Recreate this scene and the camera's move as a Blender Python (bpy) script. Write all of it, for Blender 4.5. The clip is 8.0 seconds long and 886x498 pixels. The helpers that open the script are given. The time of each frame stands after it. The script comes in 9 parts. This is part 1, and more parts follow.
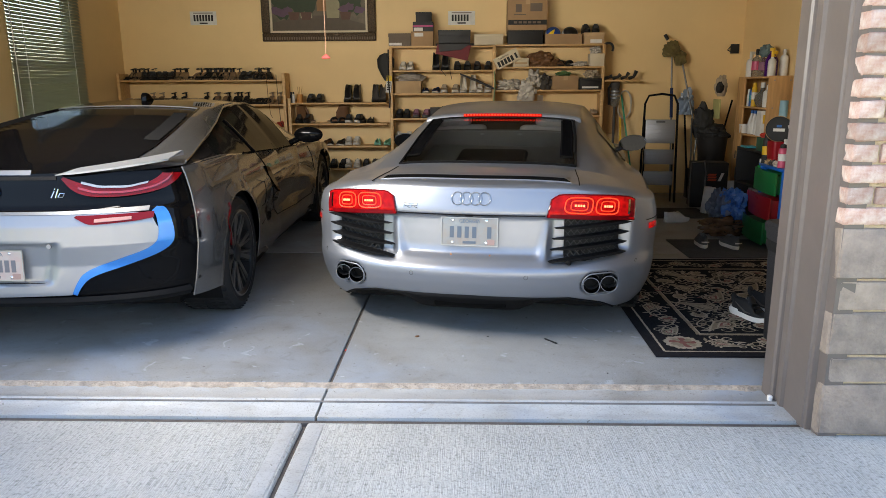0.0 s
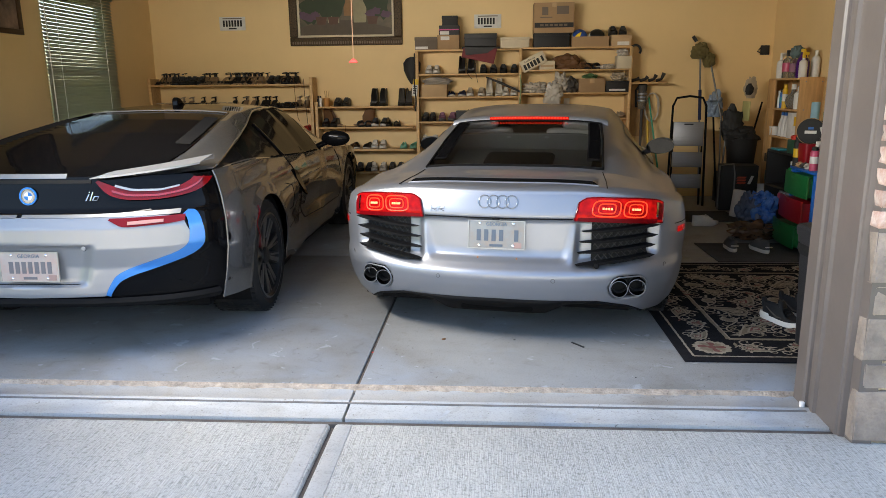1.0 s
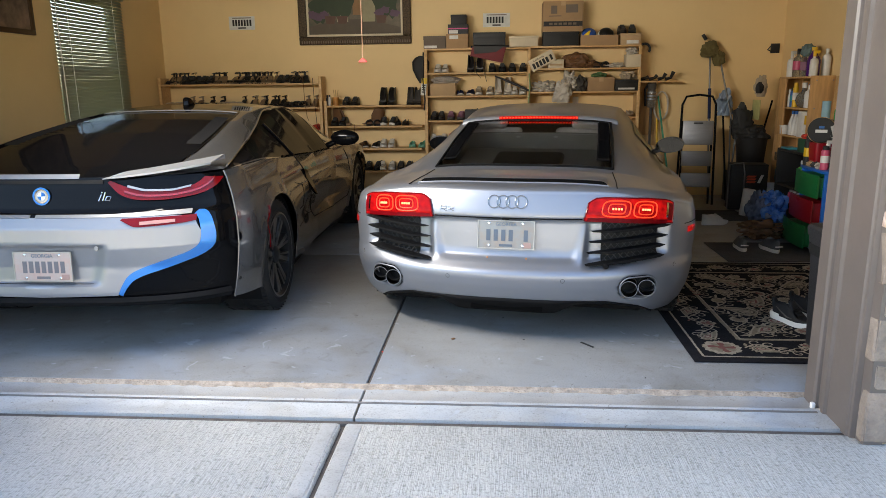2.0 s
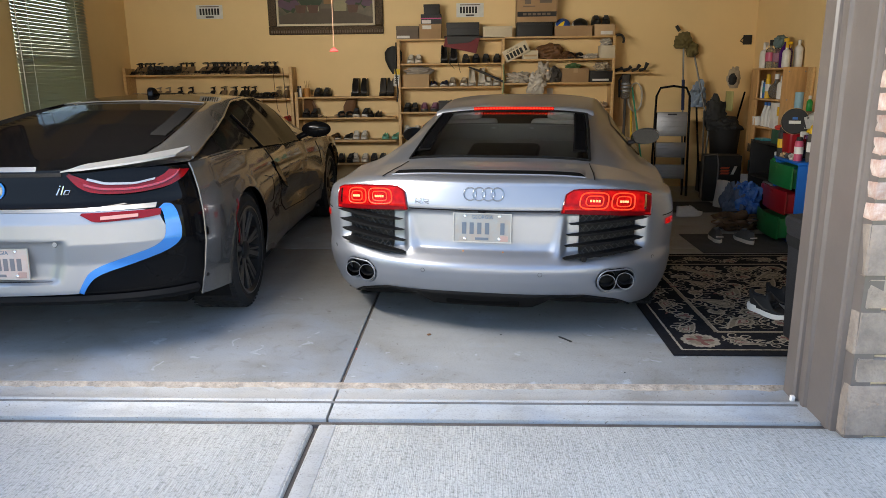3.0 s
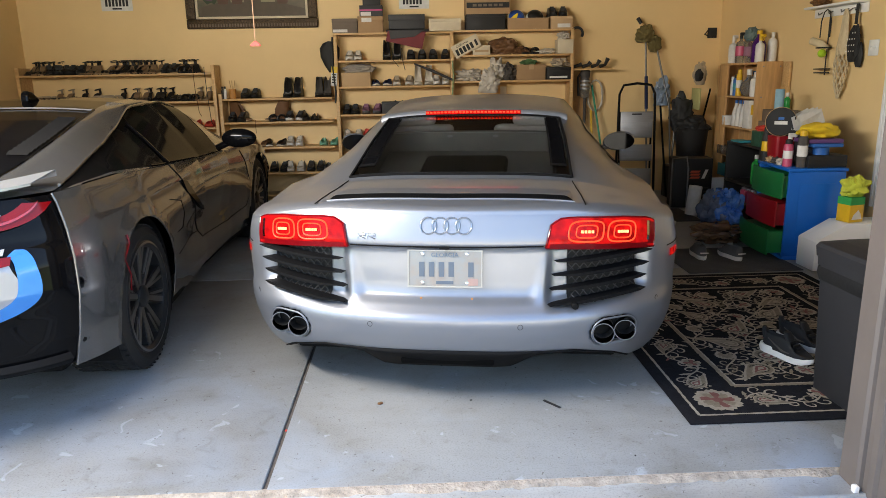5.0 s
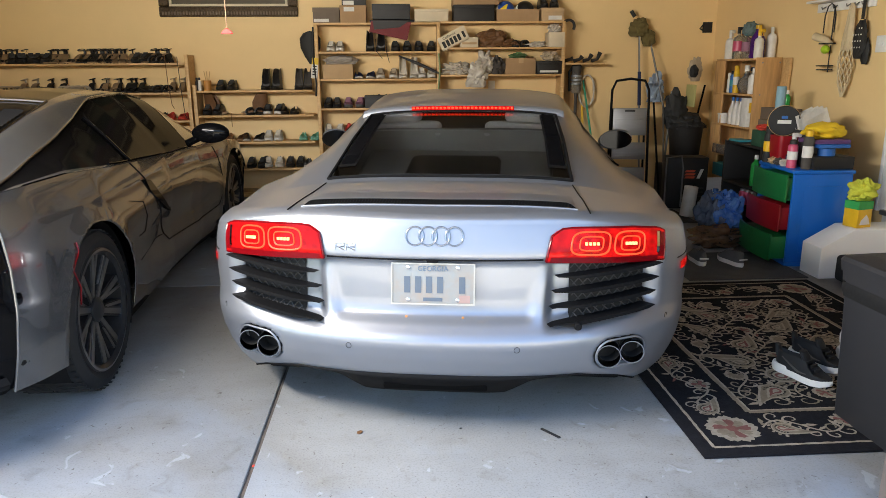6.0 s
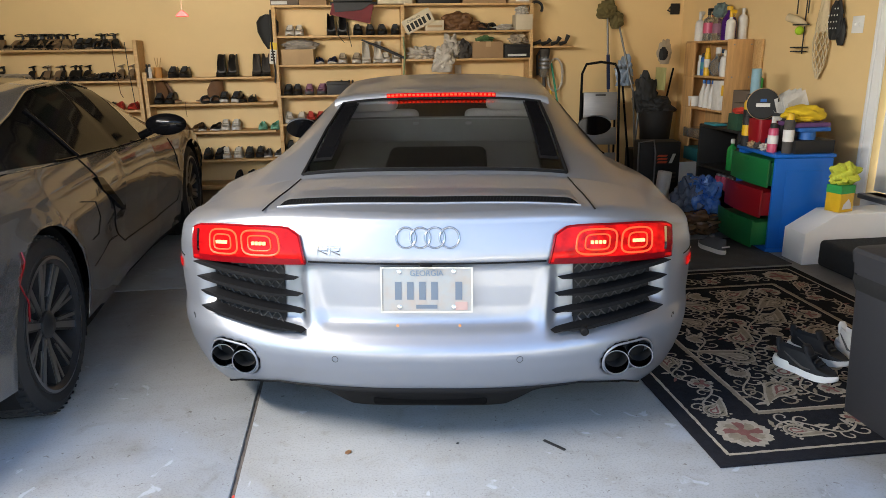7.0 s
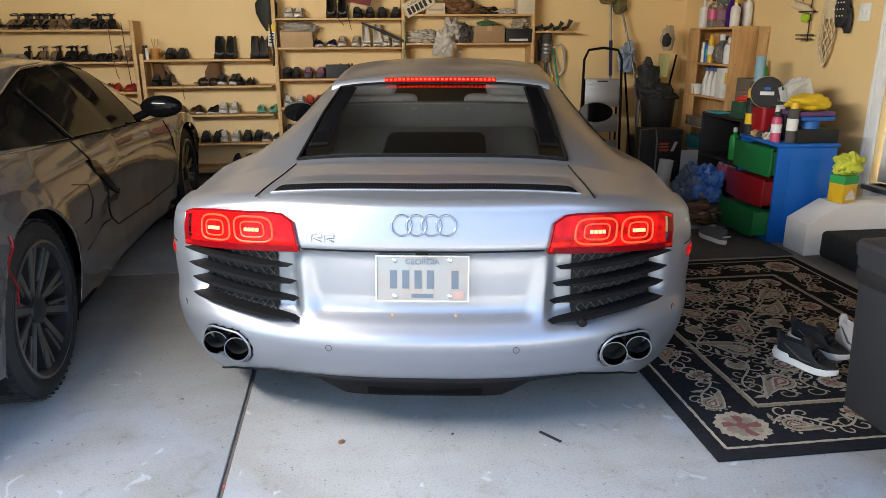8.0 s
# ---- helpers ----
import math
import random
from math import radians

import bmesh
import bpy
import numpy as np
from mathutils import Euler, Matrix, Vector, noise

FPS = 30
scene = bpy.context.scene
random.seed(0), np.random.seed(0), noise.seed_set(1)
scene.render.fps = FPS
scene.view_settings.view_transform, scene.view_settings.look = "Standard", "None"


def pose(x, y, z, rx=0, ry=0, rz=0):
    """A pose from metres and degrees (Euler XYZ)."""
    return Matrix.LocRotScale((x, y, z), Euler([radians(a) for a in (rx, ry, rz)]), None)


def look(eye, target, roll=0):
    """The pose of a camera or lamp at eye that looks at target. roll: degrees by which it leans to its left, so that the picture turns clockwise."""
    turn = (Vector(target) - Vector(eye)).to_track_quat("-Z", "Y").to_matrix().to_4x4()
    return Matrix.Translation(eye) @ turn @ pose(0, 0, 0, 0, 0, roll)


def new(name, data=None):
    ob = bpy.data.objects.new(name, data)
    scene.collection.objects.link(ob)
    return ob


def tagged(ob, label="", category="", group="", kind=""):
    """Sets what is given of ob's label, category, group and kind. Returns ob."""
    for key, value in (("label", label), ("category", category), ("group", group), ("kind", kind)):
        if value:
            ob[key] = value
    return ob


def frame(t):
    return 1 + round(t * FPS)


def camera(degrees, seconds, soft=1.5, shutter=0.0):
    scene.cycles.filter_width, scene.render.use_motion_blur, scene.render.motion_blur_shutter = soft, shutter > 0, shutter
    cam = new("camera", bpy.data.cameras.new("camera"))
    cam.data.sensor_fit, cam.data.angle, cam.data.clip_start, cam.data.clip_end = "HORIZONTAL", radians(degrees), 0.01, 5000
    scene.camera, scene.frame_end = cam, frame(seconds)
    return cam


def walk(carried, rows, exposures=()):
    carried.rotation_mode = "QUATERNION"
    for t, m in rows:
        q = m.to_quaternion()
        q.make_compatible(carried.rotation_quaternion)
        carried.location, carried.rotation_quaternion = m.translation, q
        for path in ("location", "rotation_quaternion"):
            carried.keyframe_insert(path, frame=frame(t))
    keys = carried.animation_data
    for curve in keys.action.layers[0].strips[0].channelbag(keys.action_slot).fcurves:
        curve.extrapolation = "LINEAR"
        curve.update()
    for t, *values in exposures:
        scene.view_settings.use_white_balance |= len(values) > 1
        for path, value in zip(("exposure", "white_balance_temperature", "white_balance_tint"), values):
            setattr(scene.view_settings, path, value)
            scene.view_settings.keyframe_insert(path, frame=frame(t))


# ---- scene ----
cam = camera(63.9, 8.0, soft=0.5)

PATH = [
    (0, (-0.076, -3.094, 1.365), (-0.133, -1.147, 0.911), -0.3),
    (0.5, (-0.08, -3.096, 1.366), (-0.158, -1.15, 0.912), -0.5),
    (1, (-0.088, -3.102, 1.366), (-0.214, -1.156, 0.921), -0.6),
    (2.3, (-0.098, -3.11, 1.38), (-0.246, -1.168, 0.925), -0.7),
    (2.5, (-0.096, -3.095, 1.371), (-0.22, -1.152, 0.911), -0.7),
    (3, (-0.108, -3.018, 1.363), (-0.183, -1.076, 0.892), -0.6),
    (3.5, (-0.092, -2.838, 1.374), (-0.151, -0.896, 0.901), -0.4),
    (4, (-0.083, -2.64, 1.367), (-0.126, -0.697, 0.894), -0.8),
    (4.5, (-0.14, -2.399, 1.367), (-0.118, -0.456, 0.891), -1.1),
    (4.7, (-0.16, -2.304, 1.368), (-0.106, -0.363, 0.891), -1.2),
    (6, (-0.165, -1.867, 1.36), (-0.04, 0.067, 0.864), -0.4),
    (6.5, (-0.227, -1.713, 1.364), (-0.028, 0.21, 0.85), -0.8),
    (7, (-0.269, -1.626, 1.36), (-0.026, 0.285, 0.823), -0.8),
    (7.5, (-0.262, -1.595, 1.362), (-0.01, 0.308, 0.801), -0.4),
    (8, (-0.252, -1.582, 1.356), (-0.01, 0.318, 0.78), -0.2),
]
walk(cam, [(t, look(eye, target, roll)) for t, eye, target, roll in PATH], [(0.0, 3.02, 6850, 10), (2.5, 3.02, 6850, 10), (4.5, 3.22, 6850, 10), (6.5, 3.55, 6750, 10), (8.0, 3.57, 6700, 10)])


# ---- light ----
world = bpy.data.worlds.new("world")
scene.world = world
world.use_nodes = True
wn = world.node_tree.nodes
sky = wn.new("ShaderNodeTexSky")
sky.sky_type = "NISHITA"
sky.sun_disc = False
sky.sun_elevation = radians(58)
sky.sun_rotation = radians(25)
wn["Background"].inputs["Strength"].default_value = 0.09
world.node_tree.links.new(sky.outputs[0], wn["Background"].inputs[0])
sun_data = bpy.data.lights.new("sun", "SUN")
sun_data.energy, sun_data.angle, sun_data.color = 5.0, radians(0.5), (1.0, 0.93, 0.82)
sun = new("sun", sun_data)
# the sun stands behind the house, so the driveway lies in its shade
sun.matrix_world = look((4.2, 9.1, 16.0), (0, 0, 0))

# fill lamp added under the raised garage door, brightens back and east walls
door_light = bpy.data.lights.new("door_fill", "AREA")
door_light.shape, door_light.size, door_light.size_y = "RECTANGLE", 2.2, 0.25
door_light.energy, door_light.color = 18.0, (1.0, 0.97, 0.92)
new("door_fill", door_light).matrix_world = look((-2.2, -0.01, 2.03), (3.3, 4.0, 0.9))


# ---- materials ----
def mat(name, color, rough=0.5, metal=0.0, var=0.0, scale=6.0, dark=None, bump=0.0, bscale=60.0, coat=0.0, emit=0.0, ecol=None, trans=0.0, ior=1.45, island=0.0, stretch=None, alpha=1.0, sheen=0.0, rvar=0.0):
    m = bpy.data.materials.new(name)
    m.use_nodes = True
    nt = m.node_tree
    b = nt.nodes["Principled BSDF"]
    b.inputs["Base Color"].default_value = (*color, 1)
    b.inputs["Roughness"].default_value = rough
    b.inputs["Metallic"].default_value = metal
    b.inputs["Coat Weight"].default_value = coat
    b.inputs["Coat Roughness"].default_value = 0.04
    b.inputs["Transmission Weight"].default_value = trans
    b.inputs["IOR"].default_value = ior
    b.inputs["Alpha"].default_value = alpha
    b.inputs["Sheen Weight"].default_value = sheen
    if emit:
        b.inputs["Emission Color"].default_value = (*(ecol or color), 1)
        b.inputs["Emission Strength"].default_value = emit
    tc = nt.nodes.new("ShaderNodeTexCoord")
    vec = tc.outputs["Object"]
    if stretch:
        mp = nt.nodes.new("ShaderNodeMapping")
        mp.inputs["Scale"].default_value = stretch
        nt.links.new(vec, mp.inputs[0])
        vec = mp.outputs[0]
    if var:
        n1 = nt.nodes.new("ShaderNodeTexNoise")
        n1.inputs["Scale"].default_value = scale
        n1.inputs["Detail"].default_value = 8
        n1.inputs["Roughness"].default_value = 0.65
        nt.links.new(vec, n1.inputs["Vector"])
        ramp = nt.nodes.new("ShaderNodeMapRange")
        ramp.inputs[1].default_value, ramp.inputs[2].default_value = 0.32, 0.68
        nt.links.new(n1.outputs[0], ramp.inputs[0])
        mx = nt.nodes.new("ShaderNodeMix")
        mx.data_type = "RGBA"
        d = dark or tuple(c * (1 - var) for c in color)
        mx.inputs[6].default_value, mx.inputs[7].default_value = (*color, 1), (*d, 1)
        nt.links.new(ramp.outputs[0], mx.inputs[0])
        out = mx.outputs[2]
        if island:
            oi = nt.nodes.new("ShaderNodeObjectInfo")
            hs = nt.nodes.new("ShaderNodeHueSaturation")
            mr = nt.nodes.new("ShaderNodeMapRange")
            mr.inputs[3].default_value, mr.inputs[4].default_value = 1 - island, 1 + island
            nt.links.new(oi.outputs["Random"], mr.inputs[0])
            nt.links.new(mr.outputs[0], hs.inputs["Value"])
            nt.links.new(out, hs.inputs["Color"])
            out = hs.outputs[0]
        nt.links.new(out, b.inputs["Base Color"])
        if rvar:
            mr2 = nt.nodes.new("ShaderNodeMapRange")
            mr2.inputs[3].default_value, mr2.inputs[4].default_value = rough - rvar, rough + rvar
            nt.links.new(n1.outputs[0], mr2.inputs[0])
            nt.links.new(mr2.outputs[0], b.inputs["Roughness"])
    if bump:
        n2 = nt.nodes.new("ShaderNodeTexNoise")
        n2.inputs["Scale"].default_value = bscale
        n2.inputs["Detail"].default_value = 6
        nt.links.new(vec, n2.inputs["Vector"])
        bp = nt.nodes.new("ShaderNodeBump")
        bp.inputs["Strength"].default_value = bump
        bp.inputs["Distance"].default_value = 0.01
        nt.links.new(n2.outputs[0], bp.inputs["Height"])
        nt.links.new(bp.outputs[0], b.inputs["Normal"])
    return m


M = {}


def concrete(name, base, stain, line, broom):
    """Concrete with cloudy tone, stains, pores and, where broomed, fine ridges along y."""
    m = mat(name, base, 0.75)
    nt = m.node_tree
    b = nt.nodes["Principled BSDF"]
    tc = nt.nodes.new("ShaderNodeTexCoord")
    big = nt.nodes.new("ShaderNodeTexNoise")
    big.inputs["Scale"].default_value, big.inputs["Detail"].default_value, big.inputs["Roughness"].default_value = 1.1, 9, 0.62
    fine = nt.nodes.new("ShaderNodeTexNoise")
    fine.inputs["Scale"].default_value, fine.inputs["Detail"].default_value = (70, 6) if broom else (130, 8)
    stretch = nt.nodes.new("ShaderNodeMapping")
    stretch.inputs["Scale"].default_value = (320, 9, 1) if broom else (2.0, 9.0, 1)
    ridg = nt.nodes.new("ShaderNodeTexNoise")
    ridg.inputs["Scale"].default_value, ridg.inputs["Detail"].default_value = 1.0, 4
    for n in (big, fine, stretch):
        nt.links.new(tc.outputs["Object"], n.inputs["Vector"])
    nt.links.new(stretch.outputs[0], ridg.inputs["Vector"])
    r1 = nt.nodes.new("ShaderNodeMapRange")
    r1.inputs[1].default_value, r1.inputs[2].default_value = 0.38, 0.66
    nt.links.new(big.outputs[0], r1.inputs[0])
    m1 = nt.nodes.new("ShaderNodeMix")
    m1.data_type = "RGBA"
    m1.inputs[6].default_value, m1.inputs[7].default_value = (*base, 1), (*stain, 1)
    nt.links.new(r1.outputs[0], m1.inputs[0])
    m2 = nt.nodes.new("ShaderNodeMix")
    m2.data_type, m2.blend_type = "RGBA", "MULTIPLY"
    m2.inputs[7].default_value = (*line, 1)
    r2 = nt.nodes.new("ShaderNodeMapRange")
    r2.inputs[1].default_value, r2.inputs[2].default_value = (0.42, 0.62) if broom else (0.5, 0.7)
    nt.links.new(ridg.outputs[0], r2.inputs[0])
    nt.links.new(r2.outputs[0], m2.inputs[0])
    nt.links.new(m1.outputs[2], m2.inputs[6])
    m3 = nt.nodes.new("ShaderNodeMix")
    m3.data_type, m3.blend_type = "RGBA", "MULTIPLY"
    m3.inputs[7].default_value = (0.55, 0.55, 0.54, 1) if broom else (0.72, 0.72, 0.71, 1)
    r3 = nt.nodes.new("ShaderNodeMapRange")
    r3.inputs[1].default_value, r3.inputs[2].default_value = 0.5, 0.75
    nt.links.new(fine.outputs[0], r3.inputs[0])
    nt.links.new(r3.outputs[0], m3.inputs[0])
    nt.links.new(m2.outputs[2], m3.inputs[6])
    last = m3.outputs[2]
    # chalky blue patches, brown scuffs and small dark flecks of the smooth slab
    worn = () if broom else ((1.3, 10, 0.52, 0.7, "MIX", (0.28, 0.34, 0.43), 0.5), (2.2, 14, 0.52, 0.7, "MULTIPLY", (0.8, 0.76, 0.7), 0.6), (11, 12, 0.58, 0.72, "MULTIPLY", (0.72, 0.68, 0.62), 0.5), (9, 6, 0.66, 0.7, "MIX", (0.44, 0.47, 0.52), 0.4), (48, 3, 0.68, 0.73, "MULTIPLY", (0.4, 0.35, 0.3), 0.8), (120, 2, 0.7, 0.74, "MULTIPLY", (0.35, 0.3, 0.26), 0.85))
    for scale, detail, lo, hi, blend, tint, most in worn:
        n = nt.nodes.new("ShaderNodeTexNoise")
        n.inputs["Scale"].default_value, n.inputs["Detail"].default_value, n.inputs["Distortion"].default_value = scale, detail, 0.8
        nt.links.new(tc.outputs["Object"], n.inputs["Vector"])
        r = nt.nodes.new("ShaderNodeMapRange")
        r.inputs[1].default_value, r.inputs[2].default_value, r.inputs[4].default_value = lo, hi, most
        nt.links.new(n.outputs[0], r.inputs[0])
        mx = nt.nodes.new("ShaderNodeMix")
        mx.data_type, mx.blend_type = "RGBA", blend
        mx.inputs[7].default_value = (*tint, 1)
        nt.links.new(r.outputs[0], mx.inputs[0])
        nt.links.new(last, mx.inputs[6])
        last = mx.outputs[2]
    nt.links.new(last, b.inputs["Base Color"])
    add = nt.nodes.new("ShaderNodeMath")
    add.operation = "ADD"
    nt.links.new(fine.outputs[0], add.inputs[0])
    if broom:
        nt.links.new(ridg.outputs[0], add.inputs[1])
    bp = nt.nodes.new("ShaderNodeBump")
    bp.inputs["Strength"].default_value, bp.inputs["Distance"].default_value = (0.8, 0.006) if broom else (0.25, 0.003)
    nt.links.new(add.outputs[0], bp.inputs["Height"])
    nt.links.new(bp.outputs[0], b.inputs["Normal"])
    b.inputs["Roughness"].default_value = 0.85 if broom else 0.5
    return m


def paint(name, color, rough=0.3, metal=0.75, coat=1.0):
    """Metallic car paint: fine flake under clear coat."""
    m = mat(name, color, rough, metal, coat=coat)
    nt = m.node_tree
    b = nt.nodes["Principled BSDF"]
    tc = nt.nodes.new("ShaderNodeTexCoord")
    vo = nt.nodes.new("ShaderNodeTexNoise")
    vo.inputs["Scale"].default_value = 900
    nt.links.new(tc.outputs["Object"], vo.inputs["Vector"])
    bp = nt.nodes.new("ShaderNodeBump")
    bp.inputs["Strength"].default_value, bp.inputs["Distance"].default_value = 0.06, 0.001
    nt.links.new(vo.outputs[0], bp.inputs["Height"])
    nt.links.new(bp.outputs[0], b.inputs["Normal"])
    return m


M["floor"] = concrete("garage_concrete", (0.275, 0.279, 0.277), (0.215, 0.214, 0.206), (0.93, 0.92, 0.9), False)
M["drive"] = concrete("driveway_concrete", (0.56, 0.552, 0.515), (0.46, 0.456, 0.43), (0.74, 0.74, 0.73), True)
M["apron"] = concrete("apron_concrete", (0.49, 0.49, 0.478), (0.4, 0.4, 0.39), (0.8, 0.8, 0.8), False)
M["seal"] = mat("seal_stain", (0.2, 0.19, 0.18), 0.9, var=0.4, scale=12)
M["chip"] = mat("chipped_edge", (0.5, 0.42, 0.34), 0.9, var=0.5, scale=25, bump=0.8, bscale=90)
M["wall"] = mat("beige_wall_paint", (0.80, 0.575, 0.285), 0.6, var=0.06, scale=1.5, bump=0.06, bscale=240)
M["ceil"] = mat("ceiling_paint", (0.5, 0.46, 0.38), 0.8, var=0.05, scale=2)
M["white"] = mat("white_trim_paint", (0.78, 0.77, 0.75), 0.35, var=0.05, scale=4, bump=0.03)
M["jamb"] = mat("taupe_trim_paint", (0.15, 0.125, 0.11), 0.38, var=0.14, scale=5, bump=0.05, bscale=30)
M["joint"] = mat("joint_filler", (0.13, 0.11, 0.095), 0.9, var=0.4, scale=20)
M["asphalt"] = mat("asphalt", (0.06, 0.06, 0.062), 0.9, var=0.3, scale=3, bump=0.4, bscale=120)
M["weed"] = mat("weed_leaf", (0.06, 0.14, 0.03), 0.6)
M["grass"] = mat("lawn_soil", (0.09, 0.12, 0.04), 0.95, var=0.4, scale=3)
M["brick"] = mat("red_brick", (0.36, 0.19, 0.14), 0.9, var=0.5, scale=22, dark=(0.55, 0.46, 0.4), bump=0.7, bscale=45, island=0.22)
M["stone"] = mat("cast_stone", (0.36, 0.29, 0.23), 0.85, var=0.35, scale=12, dark=(0.22, 0.18, 0.15), bump=0.9, bscale=60, island=0.12)
M["mortar"] = mat("mortar", (0.56, 0.45, 0.3), 0.95, var=0.25, scale=30, bump=0.6, bscale=110)
M["pine"] = mat("pine_board", (0.66, 0.43, 0.2), 0.5, var=0.3, scale=3, dark=(0.5, 0.29, 0.11), stretch=(1, 14, 14), bump=0.05)
M["ply"] = mat("plywood", (0.64, 0.37, 0.15), 0.55, var=0.3, scale=3, dark=(0.42, 0.24, 0.1), stretch=(9, 9, 1), bump=0.05)
M["rubber"] = mat("rubber", (0.009, 0.009, 0.0095), 0.65, var=0.3, scale=20, bump=0.1)
M["black"] = mat("matte_black_plastic", (0.006, 0.006, 0.0065), 0.65, ior=1.2, var=0.2, scale=8, bump=0.05, bscale=300)
M["gloss"] = mat("gloss_black", (0.003, 0.003, 0.0035), 0.04, ior=1.22)
M["chrome"] = mat("chrome", (0.75, 0.75, 0.76), 0.08, 1.0)
M["alu"] = mat("brushed_aluminium", (0.3, 0.3, 0.31), 0.5, 0.8, var=0.1, scale=4, stretch=(1, 40, 40))
M["silver"] = paint("silver_car_paint", (0.24, 0.255, 0.287), 0.38, 0.66, 0.5)
M["graphite"] = paint("grey_car_paint", (0.105, 0.107, 0.111), 0.26, 0.6)
M["silver_b"] = paint("silver_bumper_paint", (0.25, 0.262, 0.285), 0.34, 0.45, 0.5)
M["blue_p"] = paint("blue_accent_paint", (0.012, 0.16, 0.52), 0.25, 0.4)
M["darkglass"] = mat("tinted_glass", (0.003, 0.003, 0.0035), 0.06, ior=1.08)
M["glass"] = mat("window_glass", (0.8, 0.85, 0.82), 0.0, trans=1.0, ior=1.25)
M["red_lens"] = mat("red_lens", (0.13, 0.002, 0.004), 0.12, ior=1.35)
M["red_glow"] = mat("lit_red_lens", (0.15, 0.002, 0.003), 0.12, emit=0.045, ecol=(1.0, 0.012, 0.01), ior=1.2)
M["red_led"] = mat("red_led", (0.8, 0.03, 0.015), 0.3, emit=0.15, ecol=(1.0, 0.07, 0.02), ior=1.2)
M["hot_led"] = mat("hot_led", (0.8, 0.2, 0.1), 0.3, emit=0.3, ecol=(1.0, 0.22, 0.08))


# ---- mesh helpers ----
def mesh(name, verts, faces, material, smooth=False):
    me = bpy.data.meshes.new(name)
    me.from_pydata([tuple(v) for v in verts], [], faces)
    me.materials.append(material)
    if smooth:
        me.polygons.foreach_set("use_smooth", [True] * len(me.polygons))
    me.update()
    return me


def tidy(me, angle=35):
    """Outward normals and smooth shading with hard edges above the angle."""
    bm = bmesh.new()
    bm.from_mesh(me)
    bmesh.ops.recalc_face_normals(bm, faces=bm.faces)
    for f in bm.faces:
        f.smooth = True
    for e in bm.edges:
        if len(e.link_faces) == 2 and e.calc_face_angle(0) > radians(angle):
            e.smooth = False
    bm.to_mesh(me)
    bm.free()
    return me


def put(name, me, parent=None, m=None, label=""):
    ob = new(name, me)
    if parent is not None:
        ob.parent = parent
    if m is not None:
        ob.matrix_basis = m
    if label:
        ob["label"] = label
    return ob


def empty(name, m, label, category, group="", kind=""):
    e = new(name)
    e.empty_display_size = 0.05
    e.matrix_basis = m
    return tagged(e, label, category, group, kind)


def bm_mesh(name, bm, material, angle=35):
    me = bpy.data.meshes.new(name)
    bm.to_mesh(me)
    bm.free()
    me.materials.append(material)
    return tidy(me, angle)


def box_bm(x0, x1, y0, y1, z0, z1, bev=0.0, seg=2, bm=None):
    own = bm is None
    b2 = bmesh.new()
    bmesh.ops.create_cube(b2, size=1, matrix=Matrix.Translation(((x0 + x1) / 2, (y0 + y1) / 2, (z0 + z1) / 2)) @ Matrix.Diagonal((x1 - x0, y1 - y0, z1 - z0, 1)))
    if bev:
        bmesh.ops.bevel(b2, geom=b2.edges[:], offset=bev, segments=seg, affect="EDGES", profile=0.5)
    if own:
        return b2
    join(bm, b2)
    return bm


def join(bm, other):
    tmp = bpy.data.meshes.new("tmp")
    other.to_mesh(tmp)
    other.free()
    bm.from_mesh(tmp)
    bpy.data.meshes.remove(tmp)


def box(name, x0, x1, y0, y1, z0, z1, material, parent=None, bev=0.004, label="", seg=2):
    return put(name, bm_mesh(name, box_bm(x0, x1, y0, y1, z0, z1, bev, seg), material), parent, None, label)


def lathe(name, prof, material, n=24, m=None, angle=35, close=True):
    """Turns a profile of (r, z) about z."""
    verts, faces = [], []
    for r, z in prof:
        for i in range(n):
            a = 2 * math.pi * i / n
            verts.append((r * math.cos(a), r * math.sin(a), z))
    for j in range(len(prof) - 1):
        for i in range(n):
            k = (i + 1) % n
            faces.append((j * n + i, j * n + k, (j + 1) * n + k, (j + 1) * n + i))
    if close:
        faces.append(tuple(range(n - 1, -1, -1)))
        faces.append(tuple((len(prof) - 1) * n + i for i in range(n)))
    if m is not None:
        verts = [m @ Vector(v) for v in verts]
    return tidy(mesh(name, verts, faces, material), angle)


def tube(name, pts, r, material, n=8, closed=False):
    """A round bar along points; r is one radius or one for each point."""
    pts = [Vector(p) for p in pts]
    rs = r if isinstance(r, (list, tuple)) else [r] * len(pts)
    verts, faces = [], []
    up = None
    for i, p in enumerate(pts):
        a = pts[(i - 1) % len(pts)] if (i or closed) else p
        c = pts[(i + 1) % len(pts)] if (i < len(pts) - 1 or closed) else p
        d = (c - a).normalized()
        if up is None:
            up = d.orthogonal()
        up = (up - d * up.dot(d)).normalized()
        side = d.cross(up)
        for k in range(n):
            t = 2 * math.pi * k / n
            verts.append(p + (up * math.cos(t) + side * math.sin(t)) * rs[i])
    m = len(pts)
    for i in range(m if closed else m - 1):
        j = (i + 1) % m
        for k in range(n):
            l = (k + 1) % n
            faces.append((i * n + k, i * n + l, j * n + l, j * n + k))
    if not closed:
        faces.append(tuple(range(n - 1, -1, -1)))
        faces.append(tuple((m - 1) * n + k for k in range(n)))
    return tidy(mesh(name, verts, faces, material), 50)


